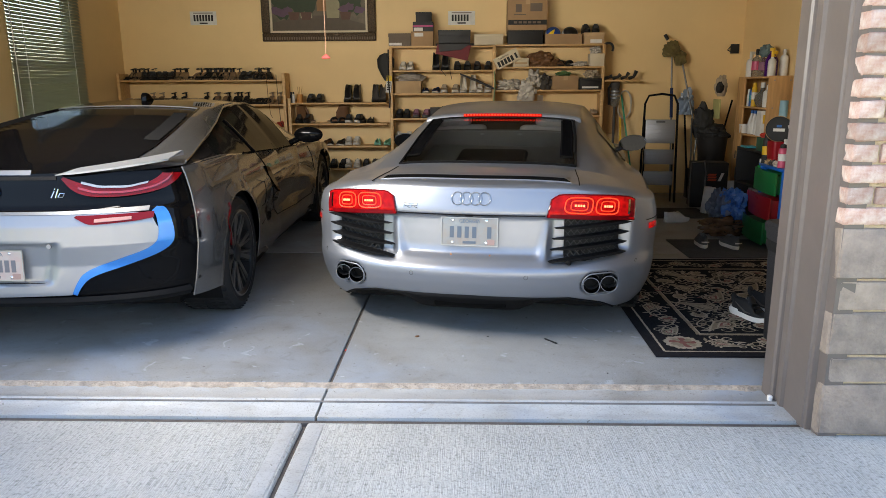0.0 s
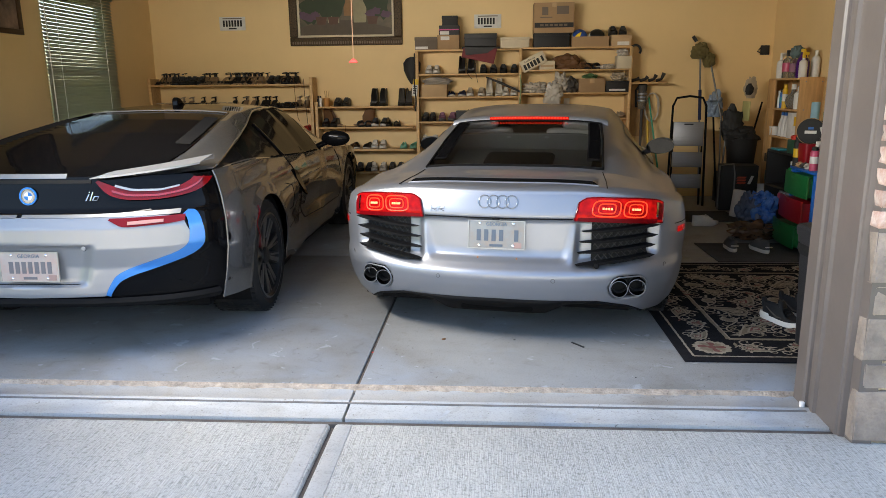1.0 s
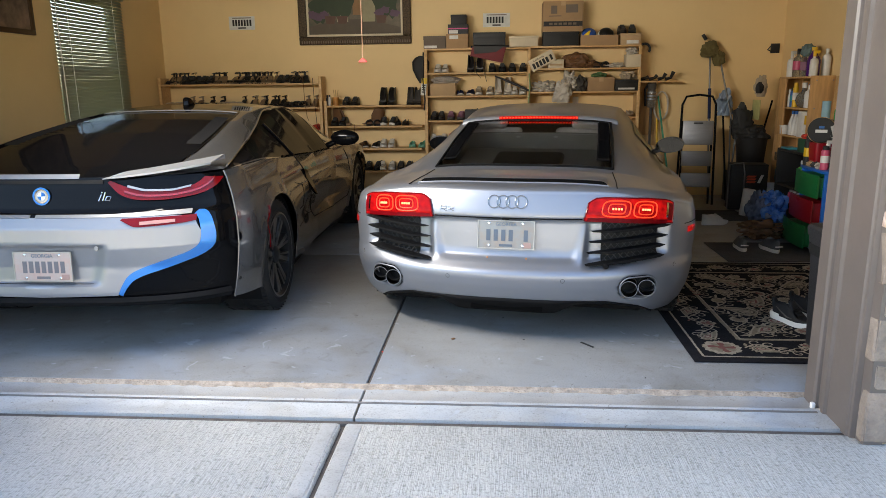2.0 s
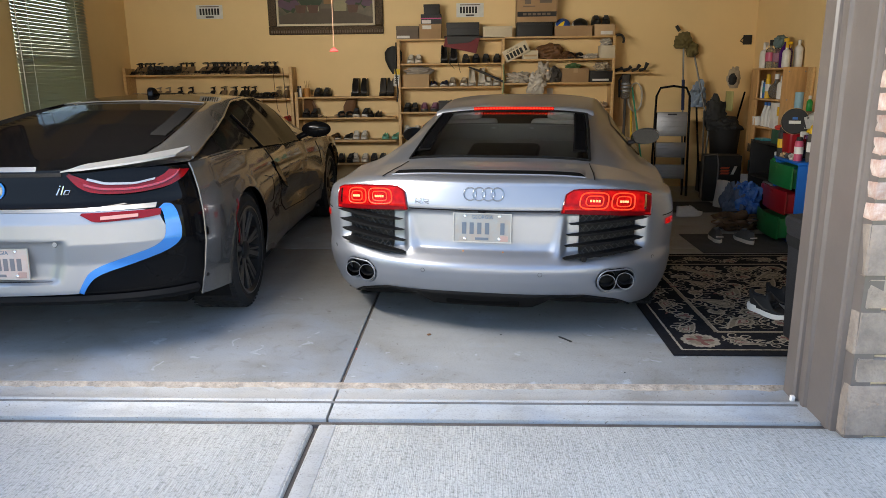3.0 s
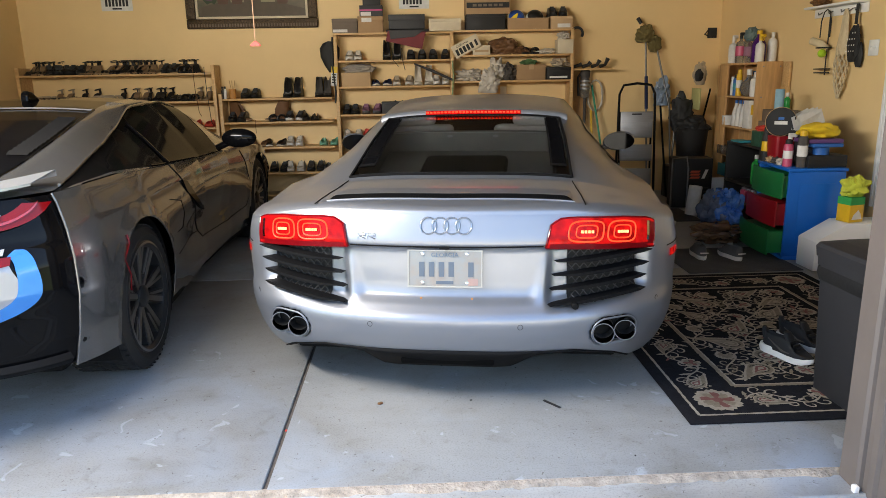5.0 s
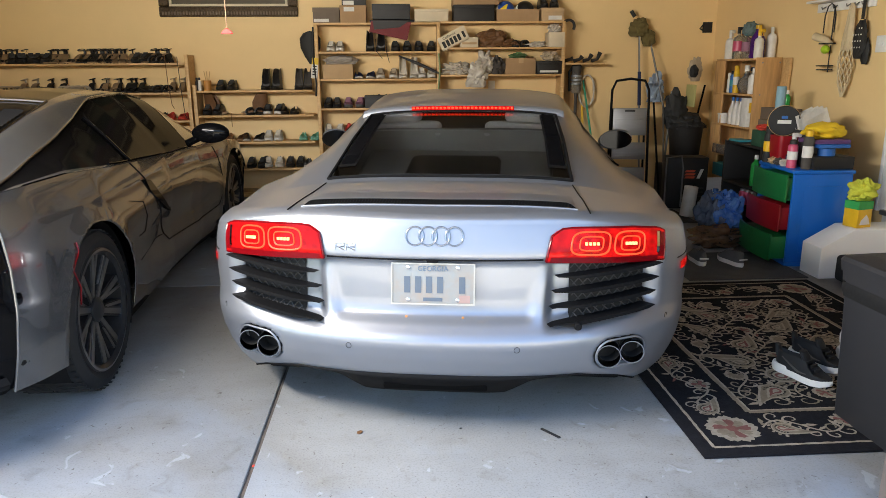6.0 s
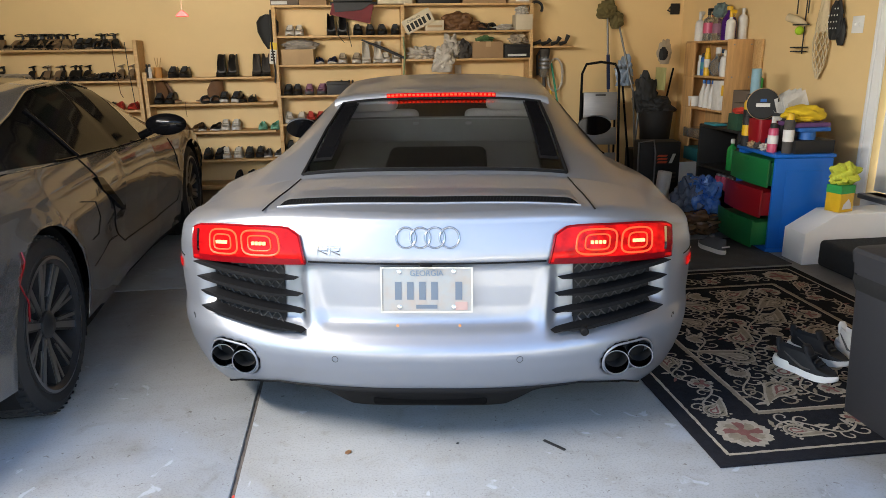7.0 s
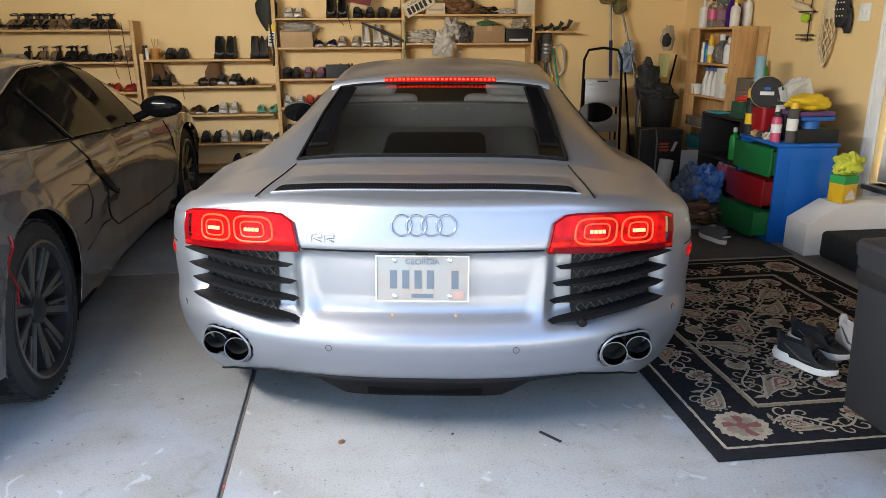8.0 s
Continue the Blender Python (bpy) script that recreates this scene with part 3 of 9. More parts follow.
def text(parent, s, size, at, material, rx=90, rz=0, name="lettering", ry=0):
    c = bpy.data.curves.new(name, "FONT")
    c.body, c.size, c.align_x, c.align_y, c.extrude = s, size, "CENTER", "CENTER", 0.0006
    ob = bpy.data.objects.new("tmp", c)
    scene.collection.objects.link(ob)
    dg = bpy.context.evaluated_depsgraph_get()
    me = bpy.data.meshes.new_from_object(ob.evaluated_get(dg))
    bpy.data.objects.remove(ob)
    me.materials.clear()
    me.materials.append(material)
    return put(name, me, parent, pose(*at, rx, ry, rz))


M["plate_edge"] = mat("plate_metal", (0.32, 0.33, 0.33), 0.3, 0.6)
M["plate_a"] = mat("peach_plate", (0.2, 0.235, 0.25), 0.5, var=0.5, scale=9, dark=(0.24, 0.2, 0.17))
M["plate_b"] = mat("white_plate", (0.36, 0.355, 0.34), 0.5, var=0.5, scale=9, dark=(0.4, 0.28, 0.25))
M["plate_num"] = mat("plate_number", (0.07, 0.095, 0.13), 0.4)
M["plate_numb"] = mat("plate_number_dark", (0.12, 0.12, 0.14), 0.4)
M["plate_blue"] = mat("plate_letter", (0.08, 0.13, 0.19), 0.4)
M["sticker"] = mat("plate_sticker", (0.3, 0.2, 0.18), 0.5)


# ---- silver coupe ----
W1, D1, N1 = 1.004, 0.64, 2.3


def c1_inset(z):
    return interp(z, [(0.14, 0.11), (0.2, 0.06), (0.26, 0.034), (0.32, 0.017), (0.38, 0.008), (0.42, 0.006), (0.46, 0.008), (0.52, 0.003), (0.6, 0.0), (0.67, 0.006), (0.72, 0.018), (0.76, 0.036), (0.8, 0.062), (0.85, 0.11)])


def c1_rear(z):
    """How far forward the rear face stands at the middle, with soft bends."""
    return sum(interp(z + d * 0.007, C1_R) for d in (-2, -1, 0, 1, 2)) / 5


C1_R = [(0.14, 0.11), (0.2, 0.07), (0.27, 0.035), (0.33, 0.012), (0.385, 0.0), (0.415, 0.006), (0.44, 0.034), (0.47, 0.06), (0.52, 0.074), (0.6, 0.079), (0.672, 0.084), (0.694, 0.072), (0.72, 0.076), (0.8, 0.1), (0.832, 0.112), (0.85, 0.135)]


def c1_dent(x, z):
    ax = abs(x)
    # plate recess
    d = 0.02 * (1 - sstep(0.33 + (z - 0.47) * 0.3, 0.385 + (z - 0.47) * 0.3, ax)) * sstep(0.45, 0.49, z) * (1 - sstep(0.678, 0.69, z))
    # air outlets beside it
    lo, hi = 0.445 + (ax - 0.42) * 0.1, 0.672
    d += 0.035 * sstep(0.39, 0.45, ax) * (1 - sstep(0.80, 0.86, ax)) * sstep(lo - 0.03, lo + 0.03, z) * (1 - sstep(hi - 0.004, hi + 0.004, z))
    # exhaust pockets
    e = max(abs(ax - 0.69) - 0.036, 0) ** 2 / 0.062 ** 2 + ((z - 0.328) / 0.065) ** 2
    d += 0.05 * (1 - sstep(0.75, 1.05, e))
    return d


def c1_q(th, z, off=0.0, dent=True):
    """Rear shell: th 0 at the middle, 90 degrees where the flank begins."""
    s = -1 if th < 0 else 1
    a = min(abs(th), 90)
    W = W1 - c1_inset(z)
    sn, cs = math.sin(radians(a)), max(0.0, math.cos(radians(a)))
    x = W * sn ** (2 / N1)
    r = c1_rear(z)
    y = r + (D1 - r) * (1 - cs ** (2 / N1))
    p = Vector((x, y, z))
    nrm = Vector((sn * 0.9, -cs, 0)).normalized()
    p += nrm * (off - (c1_dent(x, z) if dent else 0))
    p.x *= s
    return p


def c1_th(x, z):
    W = W1 - c1_inset(z)
    return math.copysign(math.degrees(math.asin(min(1, (abs(x) / W)) ** (N1 / 2))), x)


def c1_xz(x, z, off=0.0, dent=True):
    return c1_q(c1_th(x, z), z, off, dent)


def c1_side(y, z, off=0.0):
    W = W1 - c1_inset(z) - interp(y, [(0.64, 0), (1.2, 0.0), (1.9, 0.045), (2.8, 0.05), (3.5, 0.02), (4.0, 0.06), (4.43, 0.35)])
    return Vector((W + off, y, z))


C1_C = [(0.11, 0.842), (0.2, 0.856), (0.28, 0.862), (0.5, 0.872), (0.66, 0.886), (0.9, 0.95), (1.2, 1.03), (1.5, 1.105), (1.6, 1.13), (1.66, 1.148), (1.8, 1.176), (2.0, 1.205), (2.3, 1.225), (2.6, 1.215), (2.9, 1.17), (3.3, 1.0), (3.6, 0.86), (4.0, 0.78), (4.43, 0.6)]


def c1_top(y, u):
    """Upper shell: u from -1 to 1 across."""
    edge = c1_side(y, 0.80).x
    ze = interp(y, [(0.64, 0.765), (1.0, 0.80), (1.6, 0.79), (3.0, 0.76), (3.6, 0.78), (4.43, 0.56)])
    x = edge * u
    ax = abs(x)
    c = interp(y, C1_C)
    deck = min(c, interp(y, [(0, 0.842), (0.2, 0.857), (0.6, 0.885), (1.0, 0.9), (1.6, 0.88), (3.0, 0.86), (3.6, 0.84), (4.43, 0.6)]))
    z = ze + (deck - ze) * (1 - abs(u) ** 3.6)
    if c > deck:
        xr, xo = interp(y, [(0.6, 0.50), (1.6, 0.535), (2.4, 0.56), (3.4, 0.62)]), interp(y, [(0.6, 0.80), (1.2, 0.85), (1.8, 0.86), (3.4, 0.84)])
        t = min(1, max(0, (ax - xr) / (xo - xr)))
        g = (1 - t ** 1.15) if t < 1 else 0
        g = g * (1 - 0.06 * min(1, ax / xr) ** 3) if t == 0 else g * 0.94
        z += (c - deck) * g
    return Vector((x, y, z))


def c1_glass(y, x):
    """Is this spot of the upper shell the rear window?"""
    return 0.72 < y < 1.56 and abs(x) < interp(y, [(0.67, 0.525), (1.2, 0.515), (1.56, 0.495)])


def make_coupe():
    car = empty("sports_coupe", pose(-0.0563, 0.5133, 0, 0, 0, -9.4), "silver two-seat sports coupe with lit red tail lights", "car")
    body = new("body")
    body.empty_display_size = 0.05
    body.parent = car
    wheel_y, wheel_z, wr = 0.87, 0.335, 0.335
    # rear shell
    ths = lin(-90, 90, 241)
    nz = 76
    YD = 0.66
    def rear(th, v):
        """One skin: the upright rear (v to 1), then rolled over the lid edge and along the deck (v to 2)."""
        zb = interp(abs(th), [(0, 0.262), (30, 0.256), (44, 0.215), (55, 0.165), (90, 0.15)])
        st = c1_q(th, 0.79, dent=False)
        u = max(-1.0, min(1.0, st.x / c1_q(90, 0.79, dent=False).x))
        en = c1_top(YD, u)
        def deck(y):
            return en.z - (interp(YD, C1_C) - interp(y, C1_C)) * (1 - 0.3 * abs(u))
        roll = interp(abs(st.x), [(0, 0.022), (0.5, 0.028), (0.9, 0.04)])
        zs = deck(st.y) - roll
        if v <= 1:
            return c1_q(th, zb + (zs - zb) * v)
        p0 = c1_q(th, zs)
        w = (v - 1) ** 1.6
        x, y = p0.x + (en.x - p0.x) * w, p0.y + (en.y - p0.y) * w
        tot = max(1e-4, math.hypot(en.x - p0.x, en.y - p0.y))
        r = min(interp(abs(st.x), [(0, 0.03), (0.5, 0.05), (0.8, 0.11), (0.95, 0.15)]), tot)
        k = 1 - min(1.0, w * tot / r)
        g = math.sqrt(max(0.0, 1 - k * k))
        return Vector((x, y, zs + (deck(y) - zs) * g))
    def keep(th, v):
        p = rear(th, v)
        return v > 1 or (p.y - wheel_y) ** 2 + (p.z - wheel_z) ** 2 > 0.365 ** 2 or abs(p.x) < 0.8
    put("rear_shell", grid("rear_shell", rear, ths, lin(0, 1, nz) + lin(1.02, 2, 44), M["silver"], keep), body)
    for s in (1, -1):
        def side(y, v):
            p = c1_side(y, 0.15 + (0.80 - 0.15) * v)
            p.z = 0.15 + (interp(y, [(0.64, 0.76), (1.0, 0.8), (1.6, 0.79), (3.0, 0.76), (3.6, 0.78), (4.43, 0.56)]) - 0.15) * v
            d = math.hypot(p.y - wheel_y, p.z - wheel_z)
            d2 = math.hypot(p.y - wheel_y - 2.62, p.z - wheel_z)
            for dd, yy in ((d, wheel_y), (d2, wheel_y + 2.62)):
                if 0.3 < dd < 0.366:
                    k = 0.366 / dd
                    p.y, p.z = yy + (p.y - yy) * k, wheel_z + (p.z - wheel_z) * k
            p.x *= s
            return p
        def keep_s(y, v):
            z = 0.15 + 0.63 * v
            return min(math.hypot(y - wheel_y, z - wheel_z), math.hypot(y - wheel_y - 2.62, z - wheel_z)) > 0.34
        put("side_shell", grid("side_shell", side, lin(0.64, 4.43, 120), lin(0, 1, 34), M["silver"], keep_s, flip=s < 0), body)
        # arch liner and inner wall
        for yy in (wheel_y, wheel_y + 2.62):
            arc = [(yy + 0.366 * math.cos(a), wheel_z + 0.366 * math.sin(a)) for a in lin(-0.5, math.pi + 0.5, 30)]
            put("arch_liner", grid("arch_liner", lambda u, v: Vector((s * v, arc[int(u)][0], arc[int(u)][1])), list(range(30)), [0.55, 0.93], M["black"], flip=s < 0), body)
        # side window, dark
        def sidewin(y, v):
            lo, hi = c1_top(y, 0.97), c1_top(y, 0.70)
            p = lo.lerp(hi, v) + Vector((0.006, 0, 0.006))
            p.x *= s
            return p
        ys = lin(1.75, 3.15, 24)
        put("side_window", grid("side_window", sidewin, ys, lin(0.05, 0.86, 8), M["darkglass"], flip=s < 0), car, label="dark tinted side window")
        put("window_trim", tube("window_trim", [sidewin(y, 0.04) for y in ys], 0.006, M["gloss"], 6), car)
        # mirror
        mo = new("side_mirror")
        mo.empty_display_size = 0.03
        mo.parent = car
        mo.matrix_basis = pose(s * 0.985, 2.72, 0.865)
        bm = bmesh.new()
        bmesh.ops.create_uvsphere(bm, u_segments=20, v_segments=12, radius=1)
        for v in bm.verts:
            v.co = Vector((v.co.x * 0.115, v.co.y * 0.075 if v.co.y > 0 else v.co.y * 0.03, v.co.z * 0.068 + 0.012 * v.co.x * s))
        put("mirror_cap", bm_mesh("mirror_cap", bm, M["silver"], 60), mo)
        put("mirror_glass", lathe("mirror_glass", [(0.0001, 0), (0.106, 0), (0.11, 0.004)], M["gloss"], 28, m=Matrix.Translation((0, -0.03, 0)) @ Matrix.Diagonal((1, 1, 0.57, 1)) @ pose(0, 0, 0, 90, 0, 0)), mo)
        put("mirror_arm", tube("mirror_arm", [(-s * 0.06, 0.0, -0.03), (-s * 0.16, 0.03, -0.075)], 0.022, M["silver"], 8), mo)
    # upper shell
    ys = lin(0.66, 1.66, 44) + lin(1.7, 4.43, 50)
    us = lin(-1, 1, 97)
    def keep_t(y, u):
        x = c1_top(y, u).x
        return not c1_glass(y, x)
    put("upper_shell", grid("upper_shell", c1_top, ys, us, M["silver"], keep_t, flip=True), body)
    wx = lambda y: interp(y, [(0.65, 0.535), (1.2, 0.525), (1.58, 0.505)])
    def onglass(y, k, off=0.0):
        x = k * wx(y)
        edge = c1_top(y, 1.0).x
        p = c1_top(y, x / edge)
        return p + Vector((0, -0.25, 1)).normalized() * off
    put("rear_window", grid("rear_window", lambda y, k: onglass(y, k, 0.002), lin(0.7, 1.58, 24), lin(-1, 1, 25), M["glass_dark"], flip=True), car, label="dark tinted rear window")
    fr = [onglass(y, -1, 0.004) for y in lin(0.7, 1.58, 16)] + [onglass(1.58, k, 0.004) for k in lin(-1, 1, 16)] + [onglass(y, 1, 0.004) for y in lin(1.58, 0.7, 16)] + [onglass(0.7, k, 0.004) for k in lin(1, -1, 16)]
    put("window_seal", tube("window_seal", fr, 0.007, M["black"], 6, True), car)
    # louvred side vents next to the glass
    for s in (1, -1):
        put("vent_panel", grid("vent_panel", lambda y, k: onglass(y, s * k, 0.006), lin(0.82, 1.54, 20), lin(0.82, 0.97, 4), M["black"], flip=s > 0), car)
        lv = bmesh.new()
        for i in range(13):
            y = 0.85 + i * 0.053
            a, b = onglass(y, s * 0.835, 0.006), onglass(y, s * 0.955, 0.006)
            ex = Vector((0, 0.03, 0.02))
            vsx = [lv.verts.new(q) for q in (a, b, b + ex, a + ex, a + Vector((0, 0, -0.004)), b + Vector((0, 0, -0.004)))]
            lv.faces.new(vsx[:4])
            lv.faces.new((vsx[0], vsx[4], vsx[5], vsx[1]))
        put("vent_louvres", bm_mesh("vent_louvres", lv, M["gloss"]), car)
    # roof lip with the high brake light in its rear face
    def lip(k, v):
        a, e = onglass(1.575, k, 0.003), onglass(1.74, k, 0.002)
        return (a, a + Vector((0, 0.004, 0.012)), a + Vector((0, 0.012, 0.03)), a + Vector((0, 0.03, 0.034)), e)[v]
    put("roof_lip", grid("roof_lip", lip, lin(-1.09, 1.09, 41), [0, 1, 2, 3, 4], M["silver"]), body)
    def brake(k, v):
        return lip(k, 0).lerp(lip(k, 2), 0.2 + 0.7 * v) + Vector((0, -0.004, 0.001))
    kk = 0.28 / 0.505
    put("brake_light", grid("brake_light", brake, lin(-kk, kk, 40), lin(0, 1, 4), M["red_glow"]), car, label="lit high red brake light")
    led = bmesh.new()
    for i in range(26):
        k = -kk + (i + 0.5) * 2 * kk / 26
        c = brake(k, 0.5)
        box_bm(c.x - 0.006, c.x + 0.006, c.y - 0.008, c.y + 0.004, c.z - 0.004, c.z + 0.005, bm=led)
    put("brake_leds", bm_mesh("brake_leds", led, M["red_led"]), car)
    # seams
    def deck_at(x, y, off=0.0):
        """A spot on the deck skin above plan x, y."""
        u = x / c1_q(90, 0.79, dent=False).x
        z = c1_top(YD, u).z - (interp(YD, C1_C) - interp(y, C1_C)) * (1 - 0.3 * abs(u))
        return Vector((x, y, z + off))
    def seam(name, pts, r=0.0028):
        put(name, tube(name, pts, r, M["black"], 6), body)
    xs = lin(-0.395, 0.395, 40)
    seam("lid_gap", [c1_xz(x, 0.69, 0.0) for x in xs], 0.0035)
    for s in (1, -1):
        pts = [deck_at(s * interp(y, [(0.15, 0.565), (0.4, 0.555), (0.7, 0.53)]), y, 0.0005) for y in lin(0.2, 0.66, 16)]
        seam("lid_seam", pts)
        seam("wing_seam", [c1_side(y, 0.635, 0.0) * 1 if s > 0 else Vector((-c1_side(y, 0.635).x, y, 0.635)) for y in lin(0.42, 0.62, 5) if y > 0.64] or [c1_q(s * th, 0.635) for th in lin(66, 89, 8)])
    # air slot across the lid: a dark rear-facing grille under a raised ledge
    def rise(x, y, k):
        return deck_at(x, y, 0.001 + k * 0.017 * min(1.0, max(0.0, (0.515 - abs(x)) / 0.025)))
    xs_ = lin(-0.515, 0.515, 60)
    put("slot_grille", grid("slot_grille", lambda x, v: rise(x, 0.236 + 0.02 * v, v), xs_, lin(0, 1, 4), M["slot_black"], flip=True), car, label="black air slot in the engine lid")
    ledge = [(0.256, 1.0), (0.262, 1.06), (0.28, 0.98), (0.33, 0.62), (0.39, 0.25), (0.45, 0.0)]
    put("lid_ledge", grid("lid_ledge", lambda x, v: rise(x, *ledge[v]), xs_, list(range(6)), M["silver"], flip=True), body)
    put("slot_lip", tube("slot_lip", [deck_at(x, 0.232, 0.001) for x in lin(-0.52, 0.52, 40)], 0.004, M["silver"], 8), body)
    ribs = bmesh.new()
    for i in range(90):
        x = -0.505 + i * 1.01 / 89
        p, q = rise(x, 0.234, 0.0), rise(x + 0.006, 0.253, 0.95)
        n = Vector((0.0014, 0, 0))
        ribs.faces.new([ribs.verts.new(w) for w in (p - n, p + n, q + n, q - n)])
    put("slot_mesh", bm_mesh("slot_mesh", ribs, M["black"]), car)
    # tail lights
    for s in (1, -1):
        lt = new("tail_light")
        lt.empty_display_size = 0.03
        lt.parent = car
        lt["label"] = "lit red tail light cluster"
        def lens(u, v, off=0.007):
            zb = 0.685 + (0.653 - 0.685) * u
            zt = interp(u, [(0, 0.774), (0.025, 0.789), (0.06, 0.796), (0.15, 0.799), (0.6, 0.787), (0.9, 0.772), (1, 0.757)])
            z = zb + (zt - zb) * v
            th0, th1 = c1_th(0.402 + 0.02 * v, z), c1_th(0.848, z)
            p = c1_q(th0 + (th1 - th0) * u, z, off, False)
            p.x *= s
            return p
        put("lens", grid("lens", lens, lin(0, 1, 40), lin(0, 1, 12), M["red_glow"], flip=s > 0, thick=0.004), lt)
        ring = [lens(u, 0, 0.008) for u in lin(0, 1, 16)] + [lens(1, v, 0.008) for v in lin(0, 1, 6)] + [lens(u, 1, 0.008) for u in lin(1, 0, 16)] + [lens(0, v, 0.008) for v in lin(1, 0, 6)]
        put("lens_edge", tube("lens_edge", ring, 0.005, M["red_lens"], 6, True), lt)
        put("lens_foot", grid("lens_foot", lambda u, v: lens(u, v * 0.16, 0.0125), lin(0.02, 0.9, 20), lin(0.05, 1, 3), M["red_lens"], flip=s > 0), lt)
        put("side_lens", grid("side_lens", lambda u, v: lens(u, v, 0.0125), lin(0.9, 0.985, 4), lin(0.12, 0.92, 5), M["red_lens"], flip=s > 0), lt)
        put("reverse_lens", grid("reverse_lens", lambda u, v: lens(u, v, 0.014), lin(0.88, 0.91, 3), lin(0.25, 0.9, 5), M["chrome"], flip=s > 0), lt)
        for uc in (0.28, 0.6):
            loop = []
            for i in range(32):
                a = 2 * math.pi * i / 32
                cx, cy = math.copysign(abs(math.cos(a)) ** 0.55, math.cos(a)), math.copysign(abs(math.sin(a)) ** 0.55, math.sin(a))
                loop.append(lens(uc + 0.14 * cx, 0.56 + 0.33 * cy, 0.011))
            put("light_ring", tube("light_ring", loop, 0.0038, M["red_led"], 6, True), lt)
            put("light_bowl", grid("light_bowl", lambda u, v: lens(uc + 0.125 * u, 0.56 + 0.29 * v, 0.0102), lin(-1, 1, 8), lin(-1, 1, 6), M["bowl_red"], flip=s > 0), lt)
            small = [lens(uc + 0.085 * math.copysign(abs(math.cos(t)) ** 0.5, math.cos(t)), 0.56 + 0.2 * math.copysign(abs(math.sin(t)) ** 0.5, math.sin(t)), 0.0125) for t in lin(0.05, 2 * math.pi * 31 / 32 + 0.05, 32)]
            put("inner_ring", tube("inner_ring", small, 0.0028, M["red_led"], 6, True), lt)
            lb = bmesh.new()
            for k in (-1.5, -0.5, 0.5, 1.5):
                c = lens(uc + k * 0.028, 0.56, 0.014)
                box_bm(c.x - 0.005, c.x + 0.005, c.y - 0.005, c.y + 0.005, c.z - 0.005, c.z + 0.005, bm=lb)
            put("light_core", bm_mesh("light_core", lb, M["hot_led"]), lt)
        # outlet grille: mesh panel, frame bars and four slats
        gr = new("air_outlet")
        gr.empty_display_size = 0.03
        gr.parent = car
        gr["label"] = "black outlet grille with four slats"
        def gq(x, z, off):
            p = c1_xz(x, z, off)
            p.x *= s
            return p
        zt_ = lambda x: 0.668
        zb_ = lambda x: 0.452 + abs(x - 0.6) * 0.12
        put("mesh_back", grid("mesh_back", lambda x, v: gq(x, zb_(x) + (zt_(x) - zb_(x)) * v, 0.004), lin(0.505, 0.80, 20), lin(0, 1, 12), M["mesh_hole"], flip=s > 0), gr)
        wires = bmesh.new()
        for i in range(-8, 16):
            for sl_ in (1, -1):
                pts = []
                for k in range(11):
                    v = k / 10
                    x = 0.505 + i * 0.034 + (v * 0.19 if sl_ > 0 else -v * 0.19 + 0.0)
                    if 0.505 <= x <= 0.80:
                        pts.append(gq(x, zb_(x) + (zt_(x) - zb_(x)) * v, 0.009))
                for p, q in zip(pts, pts[1:]):
                    d = (q - p).normalized()
                    n = d.cross(Vector((0, 1, 0))).normalized() * 0.0022
                    wires.faces.new([wires.verts.new(w) for w in (p - n, p + n, q + n, q - n)])
        put("wire_mesh", bm_mesh("wire_mesh", wires, M["wire_grey"]), gr)
        for k in range(4):
            zc = 0.652 - k * 0.056
            xi, xo = 0.452 - k * 0.012, 0.818 - k * 0.008
            sb = bmesh.new()
            rows = []
            for i in range(17):
                f = i / 16
                x = xi + (xo - xi) * f
                z = zc - 0.03 + f * (0.028 + 0.004 * k) - (0.012 if f < 0.3 else 0) * (0.3 - f) / 0.3 * 0
                tipw = min(1, f / 0.28) * min(1, (1 - f) / 0.06 + 0.15)
                out = 0.034 + 0.028 * min(1, f / 0.25)
                back, mid = gq(x, z, 0.0), gq(x, z, out)
                rows.append([sb.verts.new(q) for q in (back + Vector((0, 0, 0.004 * tipw)), mid + Vector((0, 0, 0.005 * tipw)), mid + Vector((0, 0, -0.007 * tipw - 0.001)), back + Vector((0, 0, -0.009 * tipw - 0.001)))])
            for r0, r1 in zip(rows, rows[1:]):
                for j in range(4):
                    sb.faces.new((r0[j], r0[(j + 1) % 4], r1[(j + 1) % 4], r1[j]))
            sb.faces.new(rows[0])
            sb.faces.new(rows[-1][::-1])
            put("slat", bm_mesh("slat", sb, M["black"], 25), gr)
        if s > 0:
            put("tow_cap", lathe("tow_cap", [(0.014, -0.03), (0.014, 0.012), (0.01, 0.016)], M["black"], 16, m=Matrix.Translation(gq(0.51, 0.455, 0.05)) @ pose(0, 0, 0, 90, 20, 0)), gr)
        # exhaust pair
        ex = new("exhaust")
        ex.empty_display_size = 0.03
        ex.parent = car
        oval = []
        for i in range(40):
            a = 2 * math.pi * i / 40
            x = 0.69 + math.copysign(0.04, math.cos(a)) + 0.055 * math.cos(a)
            z = 0.328 + 0.06 * math.sin(a)
            p = c1_xz(x, z, 0.002, False)
            p.x *= s
            oval.append(p)
        put("exhaust_surround", tube("exhaust_surround", oval, 0.004, M["silver"], 8, True), ex)
        inn = Vector((s * 0.69, sum(p.y for p in oval) / 40 + 0.045, 0.328))
        ob_ = bmesh.new()
        vs_ = [ob_.verts.new(p + Vector((0, 0.03, 0))) for p in oval]
